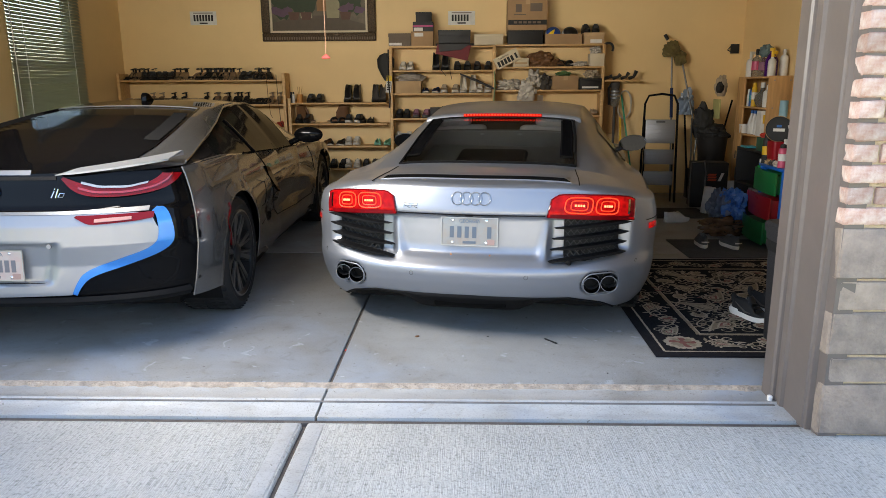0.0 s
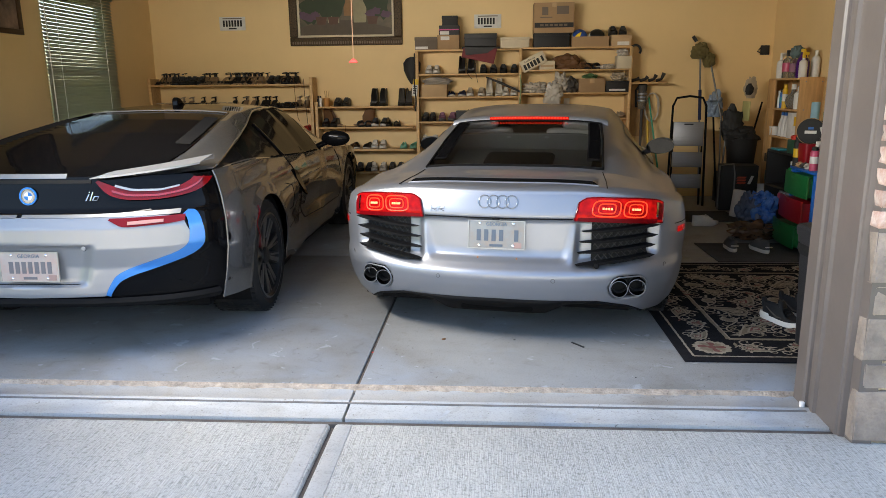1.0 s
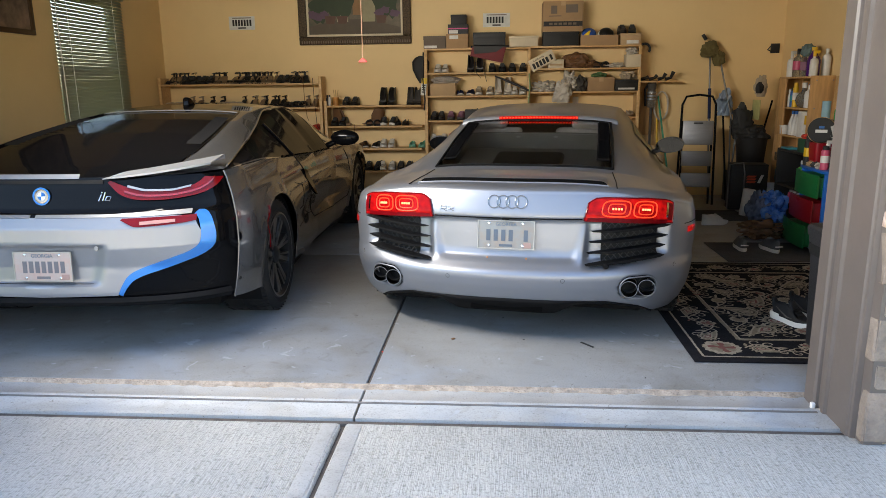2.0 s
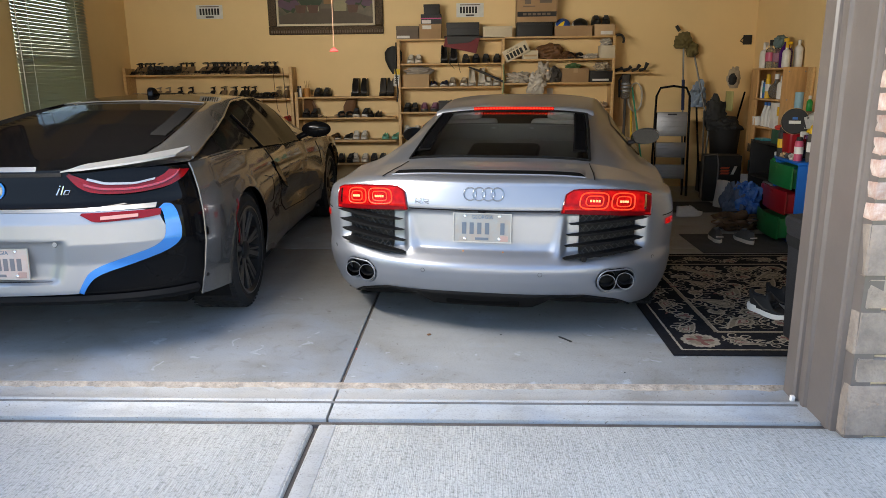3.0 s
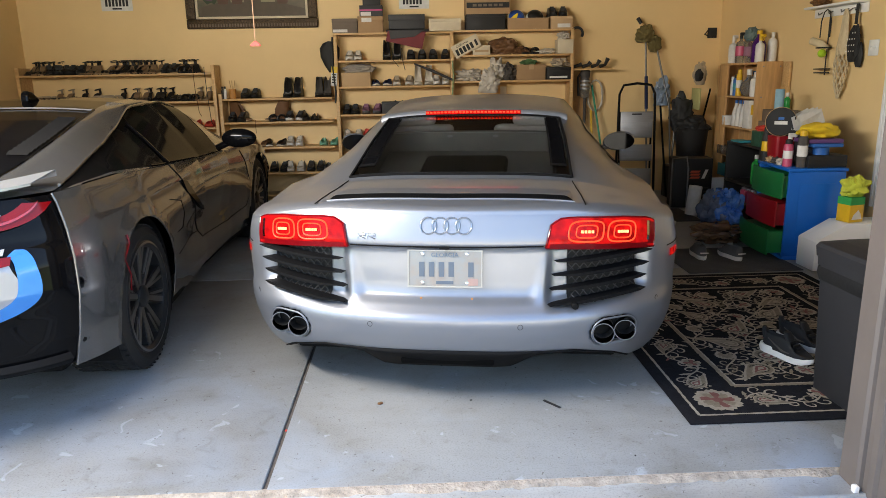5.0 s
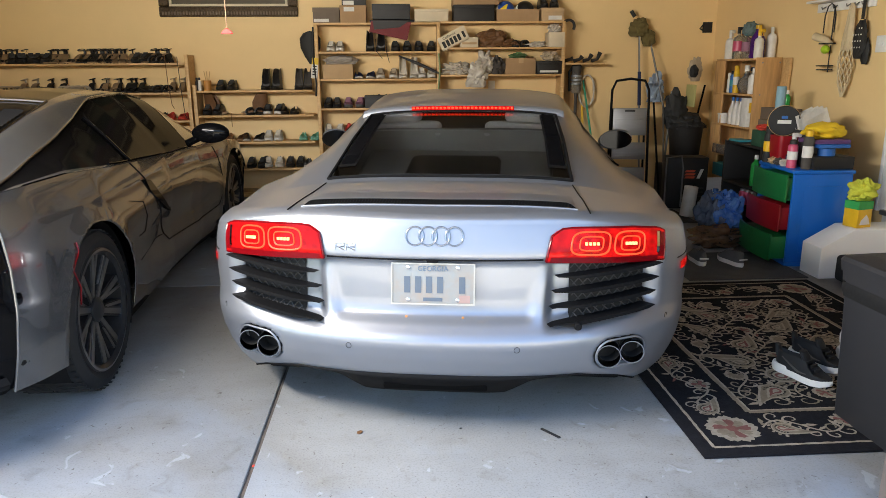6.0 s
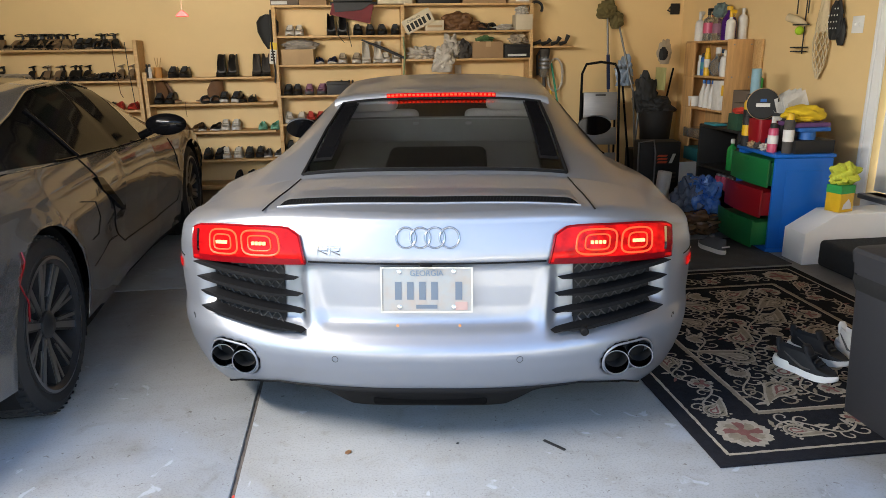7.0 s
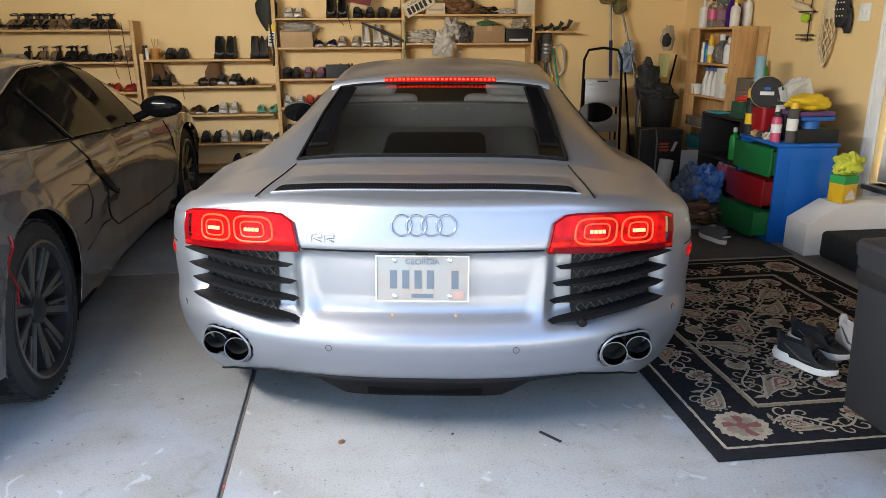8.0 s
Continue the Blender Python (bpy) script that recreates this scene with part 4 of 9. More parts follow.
        ob_.faces.new(vs_)
        put("exhaust_pocket", bm_mesh("exhaust_pocket", ob_, M["mesh_hole"]), ex)
        for dx in (-0.046, 0.046):
            yb = c1_xz(0.69 + dx * s * s, 0.328, 0.0, False).y
            put("exhaust_pipe", lathe("exhaust_pipe", [(0.041, 0.0), (0.0445, 0.0), (0.046, 0.006), (0.046, 0.12), (0.042, 0.12), (0.041, 0.006)], M["badge_chrome"], 32, m=Matrix.Translation((s * (0.69 + dx), yb - 0.016, 0.328 - 0.003)) @ pose(0, 0, 0, -90, 0, 0), close=False), ex)
            put("pipe_inside", lathe("pipe_inside", [(0.0412, 0.0), (0.0412, 0.1), (0.0001, 0.1)], M["mesh_hole"], 24, m=Matrix.Translation((s * (0.69 + dx), yb - 0.006, 0.344)) @ pose(0, 0, 0, -90, 0, 0), close=False), ex)
        # parking sensors, side marker
        for x, z in ((0.306, 0.377), (0.875, 0.43)):
            p = c1_xz(x, z, 0.001)
            p.x *= s
            a = math.degrees(math.atan2(0.9 * math.sin(radians(c1_th(x, z))), math.cos(radians(c1_th(x, z)))))
            put("parking_sensor", lathe("parking_sensor", [(0.0001, 0.001), (0.0095, 0.001), (0.0095, 0.0), (0.0115, 0.0), (0.0115, -0.003)], M["silver"], 20, m=Matrix.Translation(p) @ pose(0, 0, s * a, 90, 0, 0) @ pose(0, 0, 0)), body)
            put("sensor_gap", tube("sensor_gap", [p + pose(0, 0, 0, 0, 0, s * a).to_3x3() @ Vector((0.0105 * math.cos(t), -0.001, 0.0105 * math.sin(t))) for t in lin(0, 2 * math.pi * 23 / 24, 24)], 0.0009, M["black"], 5, True), body)
        put("side_marker", grid("side_marker", lambda u, v: Vector((s * c1_q(68 + 10 * u, 0.585 + 0.032 * v, 0.004).x, c1_q(68 + 10 * u, 0.585, 0.004).y, 0.585 + 0.032 * v)), lin(0, 1, 8), lin(0, 1, 3), M["red_glow"], flip=s > 0), car)
        make_wheel(car, (s * 0.80, wheel_y, wheel_z), wr, 0.27, 0.235, s)
        make_wheel(car, (s * 0.79, wheel_y + 2.62, wheel_z - 0.01), wr - 0.01, 0.235, 0.235, s)
        # tyre guards seen below the bumper
        put("mud_flap", bm_mesh("mud_flap", box_bm(s * 0.80 - 0.1, s * 0.80 + 0.1, 0.55, 0.57, 0.1, 0.3, 0.006), M["black"]), car)
    # lower edge and diffuser
    dl = []
    for th in lin(-56, 56, 61):
        z = interp(abs(th), [(0, 0.262), (30, 0.256), (44, 0.215), (55, 0.165)])
        dl.append(c1_q(th, z, -0.004, False))
    def skirt(i, v):
        p = dl[int(i)]
        ax = abs(p.x)
        drop = interp(ax, [(0, 0.082), (0.22, 0.082), (0.27, 0.078), (0.37, 0.03), (0.6, 0.022), (0.75, 0.02)])
        return Vector((p.x * (1 - 0.0 * v), p.y + [0, -0.012, 0.0, 0.03, 0.3][v], p.z - drop * [0, 0.15, 0.3, 1, 1][v]))
    put("diffuser", grid("diffuser", skirt, list(range(61)), [0, 1, 2, 3, 4], M["black"], flip=False), car, label="matte black diffuser")
    put("diffuser_mesh", bm_mesh("diffuser_mesh", box_bm(-0.19, 0.2, 0.058, 0.09, 0.19, 0.222, 0.008), M["slot_black"]), car)
    put("floor_pan", bm_mesh("floor_pan", box_bm(-0.72, 0.72, 0.3, 4.3, 0.15, 0.2, 0.02), M["black"]), car)
    # badge rings and model badge as plain shapes
    for i in range(4):
        cx = 0.006 + (i - 1.5) * 0.0475
        loop = [c1_xz(cx + 0.032 * math.cos(t), 0.775 + 0.032 * math.sin(t), 0.004) for t in lin(0, 2 * math.pi * 35 / 36, 36)]
        put("badge_ring", tube("badge_ring", loop, 0.003, M["badge_chrome"], 8, True), car)
    for x0, x1 in ((-0.362, -0.325), (-0.32, -0.284)):
        pts = [c1_xz(x, z, 0.003) for x, z in ((x0, 0.718), (x0 + 0.004, 0.742), (x1, 0.742), (x1 - 0.002, 0.73), (x0 + 0.004, 0.73), (x1, 0.718))]
        put("model_badge", tube("model_badge", pts, 0.0026, M["chrome"], 6), car)
    c = c1_xz(0.0, 0.6, 0.008)
    make_plate(car, pose(0.0, c.y - 0.012, 0.6, -9, 0, 0), M["plate_num"], M["plate_a"], False)
    put("plate_latch", bm_mesh("plate_latch", box_bm(-0.02, 0.02, c.y - 0.03, c.y, 0.684, 0.69, 0.002), M["black"]), car)
    for x in (-0.1, 0.11):
        p = c1_xz(x, 0.475, 0.002)
        put("plate_lamp", lathe("plate_lamp", [(0.005, -0.002), (0.005, 0.0005), (0.003, 0.001)], M["lamp_amber"], 14, m=Matrix.Translation(p) @ pose(0, 0, 0, 65, 0, 0)), car)
    # cabin: engine cover, bulkhead, seats
    put("engine_cover", bm_mesh("engine_cover", box_bm(-0.46, 0.46, 0.66, 1.45, 0.55, 0.74, 0.04), M["cabin_grey"]), car)
    put("engine_plenum", bm_mesh("engine_plenum", box_bm(-0.22, 0.22, 0.75, 1.2, 0.72, 0.83, 0.04), M["black"]), car)
    put("bulkhead", bm_mesh("bulkhead", box_bm(-0.62, 0.62, 1.46, 1.5, 0.3, 0.955, 0.01), M["cabin_grey"]), car)
    put("bulkhead_trim", tube("bulkhead_trim", [(-0.5, 1.45, 0.95), (0.5, 1.45, 0.95)], 0.005, M["alu"], 6), car)
    for x in (-0.12, 0.14):
        put("trim_screw", lathe("trim_screw", [(0.016, 0), (0.016, 0.006), (0.008, 0.008)], M["alu"], 14, m=Matrix.Translation((x, 1.455, 0.9)) @ pose(0, 0, 0, 90, 0, 0)), car)
    for s in (1, -1):
        bm = box_bm(s * 0.36 - 0.24, s * 0.36 + 0.24, 1.62, 1.74, 0.35, 0.93, 0.05, 3)
        box_bm(s * 0.36 - 0.13, s * 0.36 + 0.13, 1.63, 1.73, 0.93, 1.08, 0.045, 3, bm=bm)
        put("seat", bm_mesh("seat", bm, M["seat"], 50), car)
    put("dashboard", bm_mesh("dashboard", box_bm(-0.66, 0.66, 2.75, 3.1, 0.6, 0.86, 0.06), M["black"]), car)
    put("cabin_mirror", bm_mesh("cabin_mirror", box_bm(-0.1, 0.1, 2.6, 2.63, 1.09, 1.14, 0.015), M["black"]), car)
    return car


M["cabin_grey"] = mat("grey_cabin_trim", (0.16, 0.165, 0.155), 0.6, var=0.15, scale=8)
M["mesh_dark"] = mat("fine_black_mesh", (0.008, 0.008, 0.009), 0.8, bump=1.0, bscale=260)
M["badge_chrome"] = mat("badge_chrome", (0.3, 0.31, 0.33), 0.12, 1.0)
M["wire_grey"] = mat("grille_wire", (0.012, 0.012, 0.013), 0.5)
M["bowl_red"] = mat("lit_red_bowl", (0.4, 0.01, 0.008), 0.15, emit=0.075, ecol=(1.0, 0.02, 0.01), ior=1.2)
M["slot_black"] = mat("slot_black", (0.004, 0.004, 0.004), 1.0, ior=1.05)
M["mesh_hole"] = mat("dark_cavity", (0.004, 0.004, 0.004), 0.8)
M["lamp_amber"] = mat("plate_lamp", (0.3, 0.12, 0.03), 0.5, emit=0.02, ecol=(1.0, 0.5, 0.2))
M["seat"] = mat("grey_leather", (0.5, 0.48, 0.46), 0.5, var=0.1, scale=10, bump=0.1)
M["glass_dark"] = mat("tinted_clear_glass", (0.42, 0.44, 0.44), 0.0, trans=1.0, ior=1.3)
for lm, lo, hi in ((M["red_glow"], 0.012, 0.075), (M["bowl_red"], 0.03, 0.12)):
    # faceted lens: the lamp's glow varies from cell to cell
    ln = lm.node_tree
    lt_c, lt_v, lt_r = ln.nodes.new("ShaderNodeTexCoord"), ln.nodes.new("ShaderNodeTexNoise"), ln.nodes.new("ShaderNodeMapRange")
    lt_v.inputs["Scale"].default_value, lt_v.inputs["Detail"].default_value = 34, 4
    lt_r.inputs[1].default_value, lt_r.inputs[2].default_value, lt_r.inputs[3].default_value, lt_r.inputs[4].default_value = 0.35, 0.65, lo, hi
    ln.links.new(lt_c.outputs["Object"], lt_v.inputs["Vector"])
    ln.links.new(lt_v.outputs[0], lt_r.inputs[0])
    ln.links.new(lt_r.outputs[0], ln.nodes["Principled BSDF"].inputs["Emission Strength"])
make_coupe()


# ---- grey hybrid sports car ----
W2, D2, N2 = 0.975, 0.55, 2.6


def c2_inset(z):
    return interp(z, [(0.15, 0.07), (0.25, 0.03), (0.4, 0.008), (0.55, 0.0), (0.7, 0.012), (0.82, 0.035), (0.93, 0.07), (1.0, 0.11)])


def c2_rear(z):
    return interp(z, [(0.15, 0.16), (0.25, 0.1), (0.31, 0.03), (0.36, 0.015), (0.5, 0.02), (0.6, 0.0), (0.7, 0.012), (0.755, 0.035), (0.78, 0.06), (0.9, 0.09), (0.95, 0.1), (1.0, 0.12)])


def c2_q(th, z, off=0.0):
    s = -1 if th < 0 else 1
    a = min(abs(th), 90)
    W = W2 - c2_inset(z)
    sn, cs = math.sin(radians(a)), max(0.0, math.cos(radians(a)))
    r = c2_rear(z)
    p = Vector((W * sn ** (2 / N2), r + (D2 - r) * (1 - cs ** (2 / N2)), z))
    p += Vector((sn, -cs, 0)) * off
    p.x *= s
    return p


def c2_xz(x, z, off=0.0):
    W = W2 - c2_inset(z)
    return c2_q(math.copysign(math.degrees(math.asin(min(1, abs(x) / W) ** (N2 / 2))), x), z, off)


def c2_side(y, z, off=0.0):
    k = interp(y, [(0.55, 0.0), (1.1, -0.005), (1.7, 0.02), (2.3, 0.06), (3.0, 0.06), (3.6, 0.02), (4.1, 0.0), (4.5, 0.15), (4.69, 0.4)])
    waist = interp(y, [(1.3, 0.0), (2.0, 0.05), (2.8, 0.05), (3.4, 0.0)]) * math.exp(-((z - 0.45) / 0.15) ** 2)
    return Vector((W2 - c2_inset(z) - k - waist + off, y, z))


C2_C = [(0.1, 0.945), (0.3, 0.985), (0.6, 1.04), (1.0, 1.115), (1.4, 1.18), (1.8, 1.23), (2.1, 1.255), (2.4, 1.262), (2.7, 1.245), (3.0, 1.19), (3.3, 1.08), (3.7, 0.9), (4.1, 0.8), (4.69, 0.55)]
C2_E = [(0.1, 0.945), (0.3, 0.95), (0.5, 0.955), (0.9, 0.95), (1.3, 0.92), (1.8, 0.89), (2.5, 0.85), (3.3, 0.83), (4.0, 0.79), (4.69, 0.5)]


def c2_top(y, u):
    if y < D2:
        k = max(0.0, (y - 0.1) / (D2 - 0.1))
        edge = c2_q(math.degrees(math.acos(min(1, max(0, 1 - k)) ** (N2 / 2))), 0.94).x
    else:
        edge = c2_side(y, interp(y, C2_E)).x
    x = edge * u
    ax = abs(x)
    ze, c = interp(y, C2_E), interp(y, C2_C)
    deck = min(c, ze + 0.02)
    z = ze + (deck - ze) * (1 - abs(u) ** 3)
    xr = interp(y, [(0.1, 0.70), (0.8, 0.66), (1.6, 0.56), (2.5, 0.52), (3.6, 0.6)])
    xo = interp(y, [(0.1, 0.90), (1.0, 0.9), (1.6, 0.87), (2.5, 0.84), (3.6, 0.86)])
    t = min(1, max(0, (ax - xr) / (xo - xr)))
    g = (1 - 0.07 * min(1, ax / xr) ** 2.5) if t == 0 else 0.93 * (1 - t ** 1.25)
    if c > deck and t < 1:
        z += (c - deck) * g
    return Vector((x, y, z))


def C2_XG(y):
    return interp(y, [(0.1, 0.36), (0.25, 0.62), (0.6, 0.63), (1.0, 0.60), (1.5, 0.53), (1.9, 0.47), (2.4, 0.44), (3.0, 0.46)])


def C2_XB(y):
    return interp(y, [(0.1, 0.88), (0.45, 0.86), (0.8, 0.80), (1.2, 0.735), (1.6, 0.66), (2.0, 0.58), (2.6, 0.545), (3.0, 0.55)])


def C2_XS(y):
    return interp(y, [(0.1, 0.9), (0.5, 0.885), (1.0, 0.885), (1.5, 0.875), (2.5, 0.845), (3.0, 0.86)])


def make_hybrid():
    car = empty("hybrid_sports_car", pose(-2.405, 0.2, 0, 0, 0, 0.8), "grey low sports car with gloss black tail and blue accents", "car")
    body = new("body")
    body.empty_display_size = 0.05
    body.parent = car
    wy, wz, wr = 0.94, 0.35, 0.35
    zlo = lambda x: interp(abs(x), [(0, 0.345), (0.39, 0.352), (0.425, 0.4), (0.47, 0.458), (0.64, 0.51), (0.77, 0.566), (0.80, 0.605)])
    put("tail_panel", grid("tail_panel", lambda th, v: c2_q(th, 0.28 + 0.665 * v), lin(-89, 89, 141), lin(0, 1, 50), M["gloss"], lambda th, v: not (abs(c2_q(th, 0.5).x) < 0.66 and 0.415 < 0.28 + 0.665 * v < 0.735 and zlo(abs(c2_q(th, 0.5).x)) + 0.02 < 0.28 + 0.665 * v)), body, label="gloss black tail panel")
    put("rear_diffuser", grid("rear_diffuser", lambda th, v: c2_q(th, 0.285 + 0.055 * v, 0.008 + 0.022 * (1 - abs(2 * v - 1.1))), lin(-64, 64, 80), lin(0, 1, 8), M["black"], thick=0.01), car)
    # silver bumper panel
    zhi = lambda x: interp(abs(x), [(0, 0.755), (0.44, 0.755), (0.7, 0.752), (0.76, 0.735), (0.80, 0.64)])
    def bump(x, v):
        z = zlo(x) + (zhi(x) - zlo(x)) * v
        ax = abs(x)
        d = 0.03 * (1 - sstep(0.28, 0.36, ax + (0.52 - z) * 0.3)) * sstep(0.40, 0.425, z) * (1 - sstep(0.6, 0.625, z))
        return c2_xz(x, z, 0.014 - d)
    put("bumper_panel", grid("bumper_panel", bump, lin(-0.8, 0.8, 130), lin(0, 1, 40), M["silver_b"], thick=0.008), body, label="silver bumper panel")
    def ribbon(name, ins, outs, off, material, parent, n=40, label="", mirror=True, nv=4):
        obs = []
        for s in ((1, -1) if mirror else (1,)):
            def f(u, v):
                a, b = [[sum(np.interp(min(1, max(0, u + d * 0.03)), lin(0, 1, len(q)), [p[i] for p in q]) for d in (-2, -1, 0, 1, 2)) / 5 for i in (0, 1)] for q in (ins, outs)]
                x, z = a[0] + (b[0] - a[0]) * v, a[1] + (b[1] - a[1]) * v
                p = c2_xz(float(x), float(z), off)
                p.x *= s
                return p
            obs.append(put(name, grid(name, f, lin(0, 1, n), lin(0, 1, nv), material, flip=s < 0, thick=0.005), parent, label=label))
        return obs
    ribbon("accent_band", [(0.755, 0.755), (0.778, 0.735), (0.79, 0.65), (0.774, 0.578), (0.62, 0.527), (0.46, 0.475), (0.415, 0.41), (0.39, 0.352)], [(0.768, 0.773), (0.818, 0.768), (0.85, 0.65), (0.838, 0.56), (0.66, 0.495), (0.485, 0.445), (0.437, 0.395), (0.41, 0.342)], 0.02, M["blue_p"], car, 60, "blue accent band")
    ribbon("chrome_line", [(0.0, 0.755), (0.4, 0.755), (0.76, 0.757)], [(0.0, 0.769), (0.4, 0.769), (0.76, 0.779)], 0.0185, M["silver_b"], car, 40)
    ribbon("rear_reflector", [(0.43, 0.742), (0.5, 0.702), (0.7, 0.712), (0.77, 0.722)], [(0.44, 0.748), (0.5, 0.748), (0.7, 0.75), (0.772, 0.752)], 0.022, M["red_lens"], car, 20, "red reflector strip")
    ribbon("reverse_lamp", [(0.52, 0.715), (0.6, 0.718), (0.68, 0.722)], [(0.52, 0.73), (0.6, 0.735), (0.68, 0.736)], 0.028, M["lamp_pale"], car, 10)
    # crescent lamps
    lo_ = [(0.36, 0.93), (0.42, 0.86), (0.5, 0.832), (0.65, 0.83), (0.78, 0.85), (0.835, 0.885), (0.855, 0.93)]
    up_ = [(0.37, 0.935), (0.45, 0.9), (0.53, 0.876), (0.65, 0.872), (0.73, 0.89), (0.77, 0.915), (0.785, 0.935)]
    ribbon("tail_lamp", lo_, up_, 0.03, M["red_lens"], car, 50, "dark red crescent tail lamp", nv=7)
    mid = [((a[0] + b[0]) / 2, (a[1] + b[1]) / 2) for a, b in zip(lo_, up_)]
    ribbon("lamp_strip", [(a[0], a[1] - 0.004) for a in mid[1:]], [(a[0], a[1] + 0.006) for a in mid[1:]], 0.0365, M["red_dim"], car, 40)
    ribbon("lamp_blade", [(a[0], a[1] + 0.001) for a in up_[1:5]], [(a[0] + 0.004, a[1] + 0.011) for a in up_[1:5]], 0.042, M["silver_b"], car, 30)
    # floating tail blade
    for s in (1, -1):
        def blade(u, v):
            x = 0.36 + 0.47 * u
            y = c2_xz(min(x, 0.86), 0.94).y + 0.0 - 0.045 * (1 - u) * 0
            z = 0.945 + 0.05 * u ** 1.3
            c = Vector((x, y - 0.055 + 0.03 * u, z))
            prof = [(0, -0.005), (0, 0.005), (0.07 + 0.13 * u, 0.018 + 0.012 * u), (0.07 + 0.13 * u, 0.004)]
            dy, dz = prof[v]
            k = min(1, u / 0.15)
            p = c + Vector((0, dy * (0.35 + 0.65 * k), dz * k))
            p.x *= s
            return p
        put("tail_blade", grid("tail_blade", blade, lin(0, 1, 24), [0, 1, 2, 3], M["silver_b"], flip=s < 0, thick=0.006), car, label="silver floating tail blade")
    # flanks
    for s in (1, -1):
        def flank(y, v):
            zt = interp(y, C2_E)
            zb = interp(y, [(0.35, 0.27), (0.72, 0.24), (1.6, 0.2), (1.75, 0.16), (3.3, 0.17), (4.69, 0.2)])
            z = zb + (zt - zb) * v
            if y < D2:
                x0 = c2_side(D2, z).x
                k = (D2 - y) / 0.2
                y2 = y - 0.05 * (1 - v) * k
                p = Vector((x0 - (0.035 + 0.03 * (1 - v)) * k ** 2 + 0.012, y2, z))
            else:
                p = c2_side(y, z, 0.012)
            for yy in (wy, wy + 2.88):
                dd = math.hypot(p.y - yy, p.z - wz)
                if 0.31 < dd < 0.385:
                    k = 0.385 / dd
                    p.y, p.z = yy + (p.y - yy) * k, wz + (p.z - wz) * k
                lipd = abs(dd - 0.385)
                if lipd < 0.07:
                    p.x += 0.012 * (1 - lipd / 0.07)
            p.x *= s
            return p
        def keep(y, v):
            zt = interp(y, C2_E)
            z = 0.2 + (zt - 0.2) * v
            return min(math.hypot(y - wy, z - wz), math.hypot(y - wy - 2.88, z - wz)) > 0.352
        put("flank", grid("flank", flank, lin(0.35, 4.69, 150), lin(0, 1, 44), M["graphite"], keep, flip=s < 0), body)
        put("flank_edge", tube("flank_edge", [flank(0.35, v) for v in lin(0, 1, 20)], 0.006, M["graphite"], 8), body)
        put("marker", tube("marker", [flank(0.69 + 0.03 * v, 0.30 + 0.35 * v) + Vector((s * 0.004, 0, 0)) for v in lin(0, 1, 8)], 0.0035, M["red_lens"], 6), car, label="red side reflector strip")
        for yy in (wy, wy + 2.88):
            arc = [(yy + 0.39 * math.cos(a), wz + 0.39 * math.sin(a)) for a in lin(-0.5, math.pi + 0.5, 30)]
            put("arch_liner", grid("arch_liner", lambda u, v: Vector((s * v, arc[int(u)][0], arc[int(u)][1])), list(range(30)), [0.6, 0.95], M["black"], flip=s < 0), body)
        # sill, door cut, handle slot
        put("sill", grid("sill", lambda y, v: Vector((s * (c2_side(y, 0.2).x + 0.012 - 0.06 * (1 - v)), y, 0.11 + 0.1 * v + interp(y, [(1.5, 0.12), (1.8, 0.05), (2.3, 0.02), (3.4, 0.02)]) * v)), lin(1.5, 3.5, 30), lin(0, 1, 5), M["black"], flip=s < 0), car)
        fp = lambda y, z: Vector((s * (c2_side(y, z).x + 0.0135), y, z))
        dc = [(1.62, 0.90), (1.78, 0.78), (1.98, 0.6), (2.12, 0.42), (2.22, 0.36), (2.9, 0.33), (3.35, 0.36), (3.45, 0.5), (3.4, 0.72), (3.32, 0.82)]
        pts = []
        for a, b in zip(dc, dc[1:]):
            pts += [fp(a[0] + (b[0] - a[0]) * k / 6, a[1] + (b[1] - a[1]) * k / 6) for k in range(6)]
        put("door_gap", tube("door_gap", pts, 0.003, M["black"], 6), body)
        slot = [(1.72, 0.80), (1.80, 0.785), (2.02, 0.63), (2.1, 0.56), (2.02, 0.59), (1.78, 0.73)]
        put("side_slot", flat("side_slot", slot, 0.02 * s, M["gloss"], "x"), car, pose(s * (c2_side(1.9, 0.7).x + 0.002), 0, 0))
        fl = [(1.42, 0.74), (1.62, 0.70), (1.66, 0.62), (1.6, 0.55), (1.48, 0.55)]
        put("filler_gap", tube("filler_gap", [fp(*q) for q in fl], 0.002, M["black"], 6), body)
        put("arch_seam", tube("arch_seam", [fp(1.5, 0.42), fp(1.9, 0.44), fp(2.1, 0.42)], 0.002, M["black"], 6), body)
        # mirror
        mo = new("side_mirror")
        mo.empty_display_size = 0.03
        mo.parent = car
        mo.matrix_basis = pose(s * 1.03, 2.86, 0.94)
        bm = bmesh.new()
        bmesh.ops.create_uvsphere(bm, u_segments=20, v_segments=12, radius=1)
        for v in bm.verts:
            v.co = Vector((v.co.x * 0.125, v.co.y * 0.11 if v.co.y > 0 else v.co.y * 0.04, v.co.z * 0.068))
        put("mirror_cap", bm_mesh("mirror_cap", bm, M["gloss"], 60), mo)
        put("mirror_arm", tube("mirror_arm", [(-s * 0.08, 0.02, -0.03), (-s * 0.17, 0.03, -0.07)], 0.025, M["gloss"], 8), mo)
        make_wheel(car, (s * 0.82, wy, wz), wr, 0.3, 0.262, s)
        make_wheel(car, (s * 0.85, wy + 2.88, wz - 0.005), wr - 0.005, 0.215, 0.258, s)
    # upper skins, each between its own border lines
    def edge_x(y):
        return c2_top(y, 1.0).x
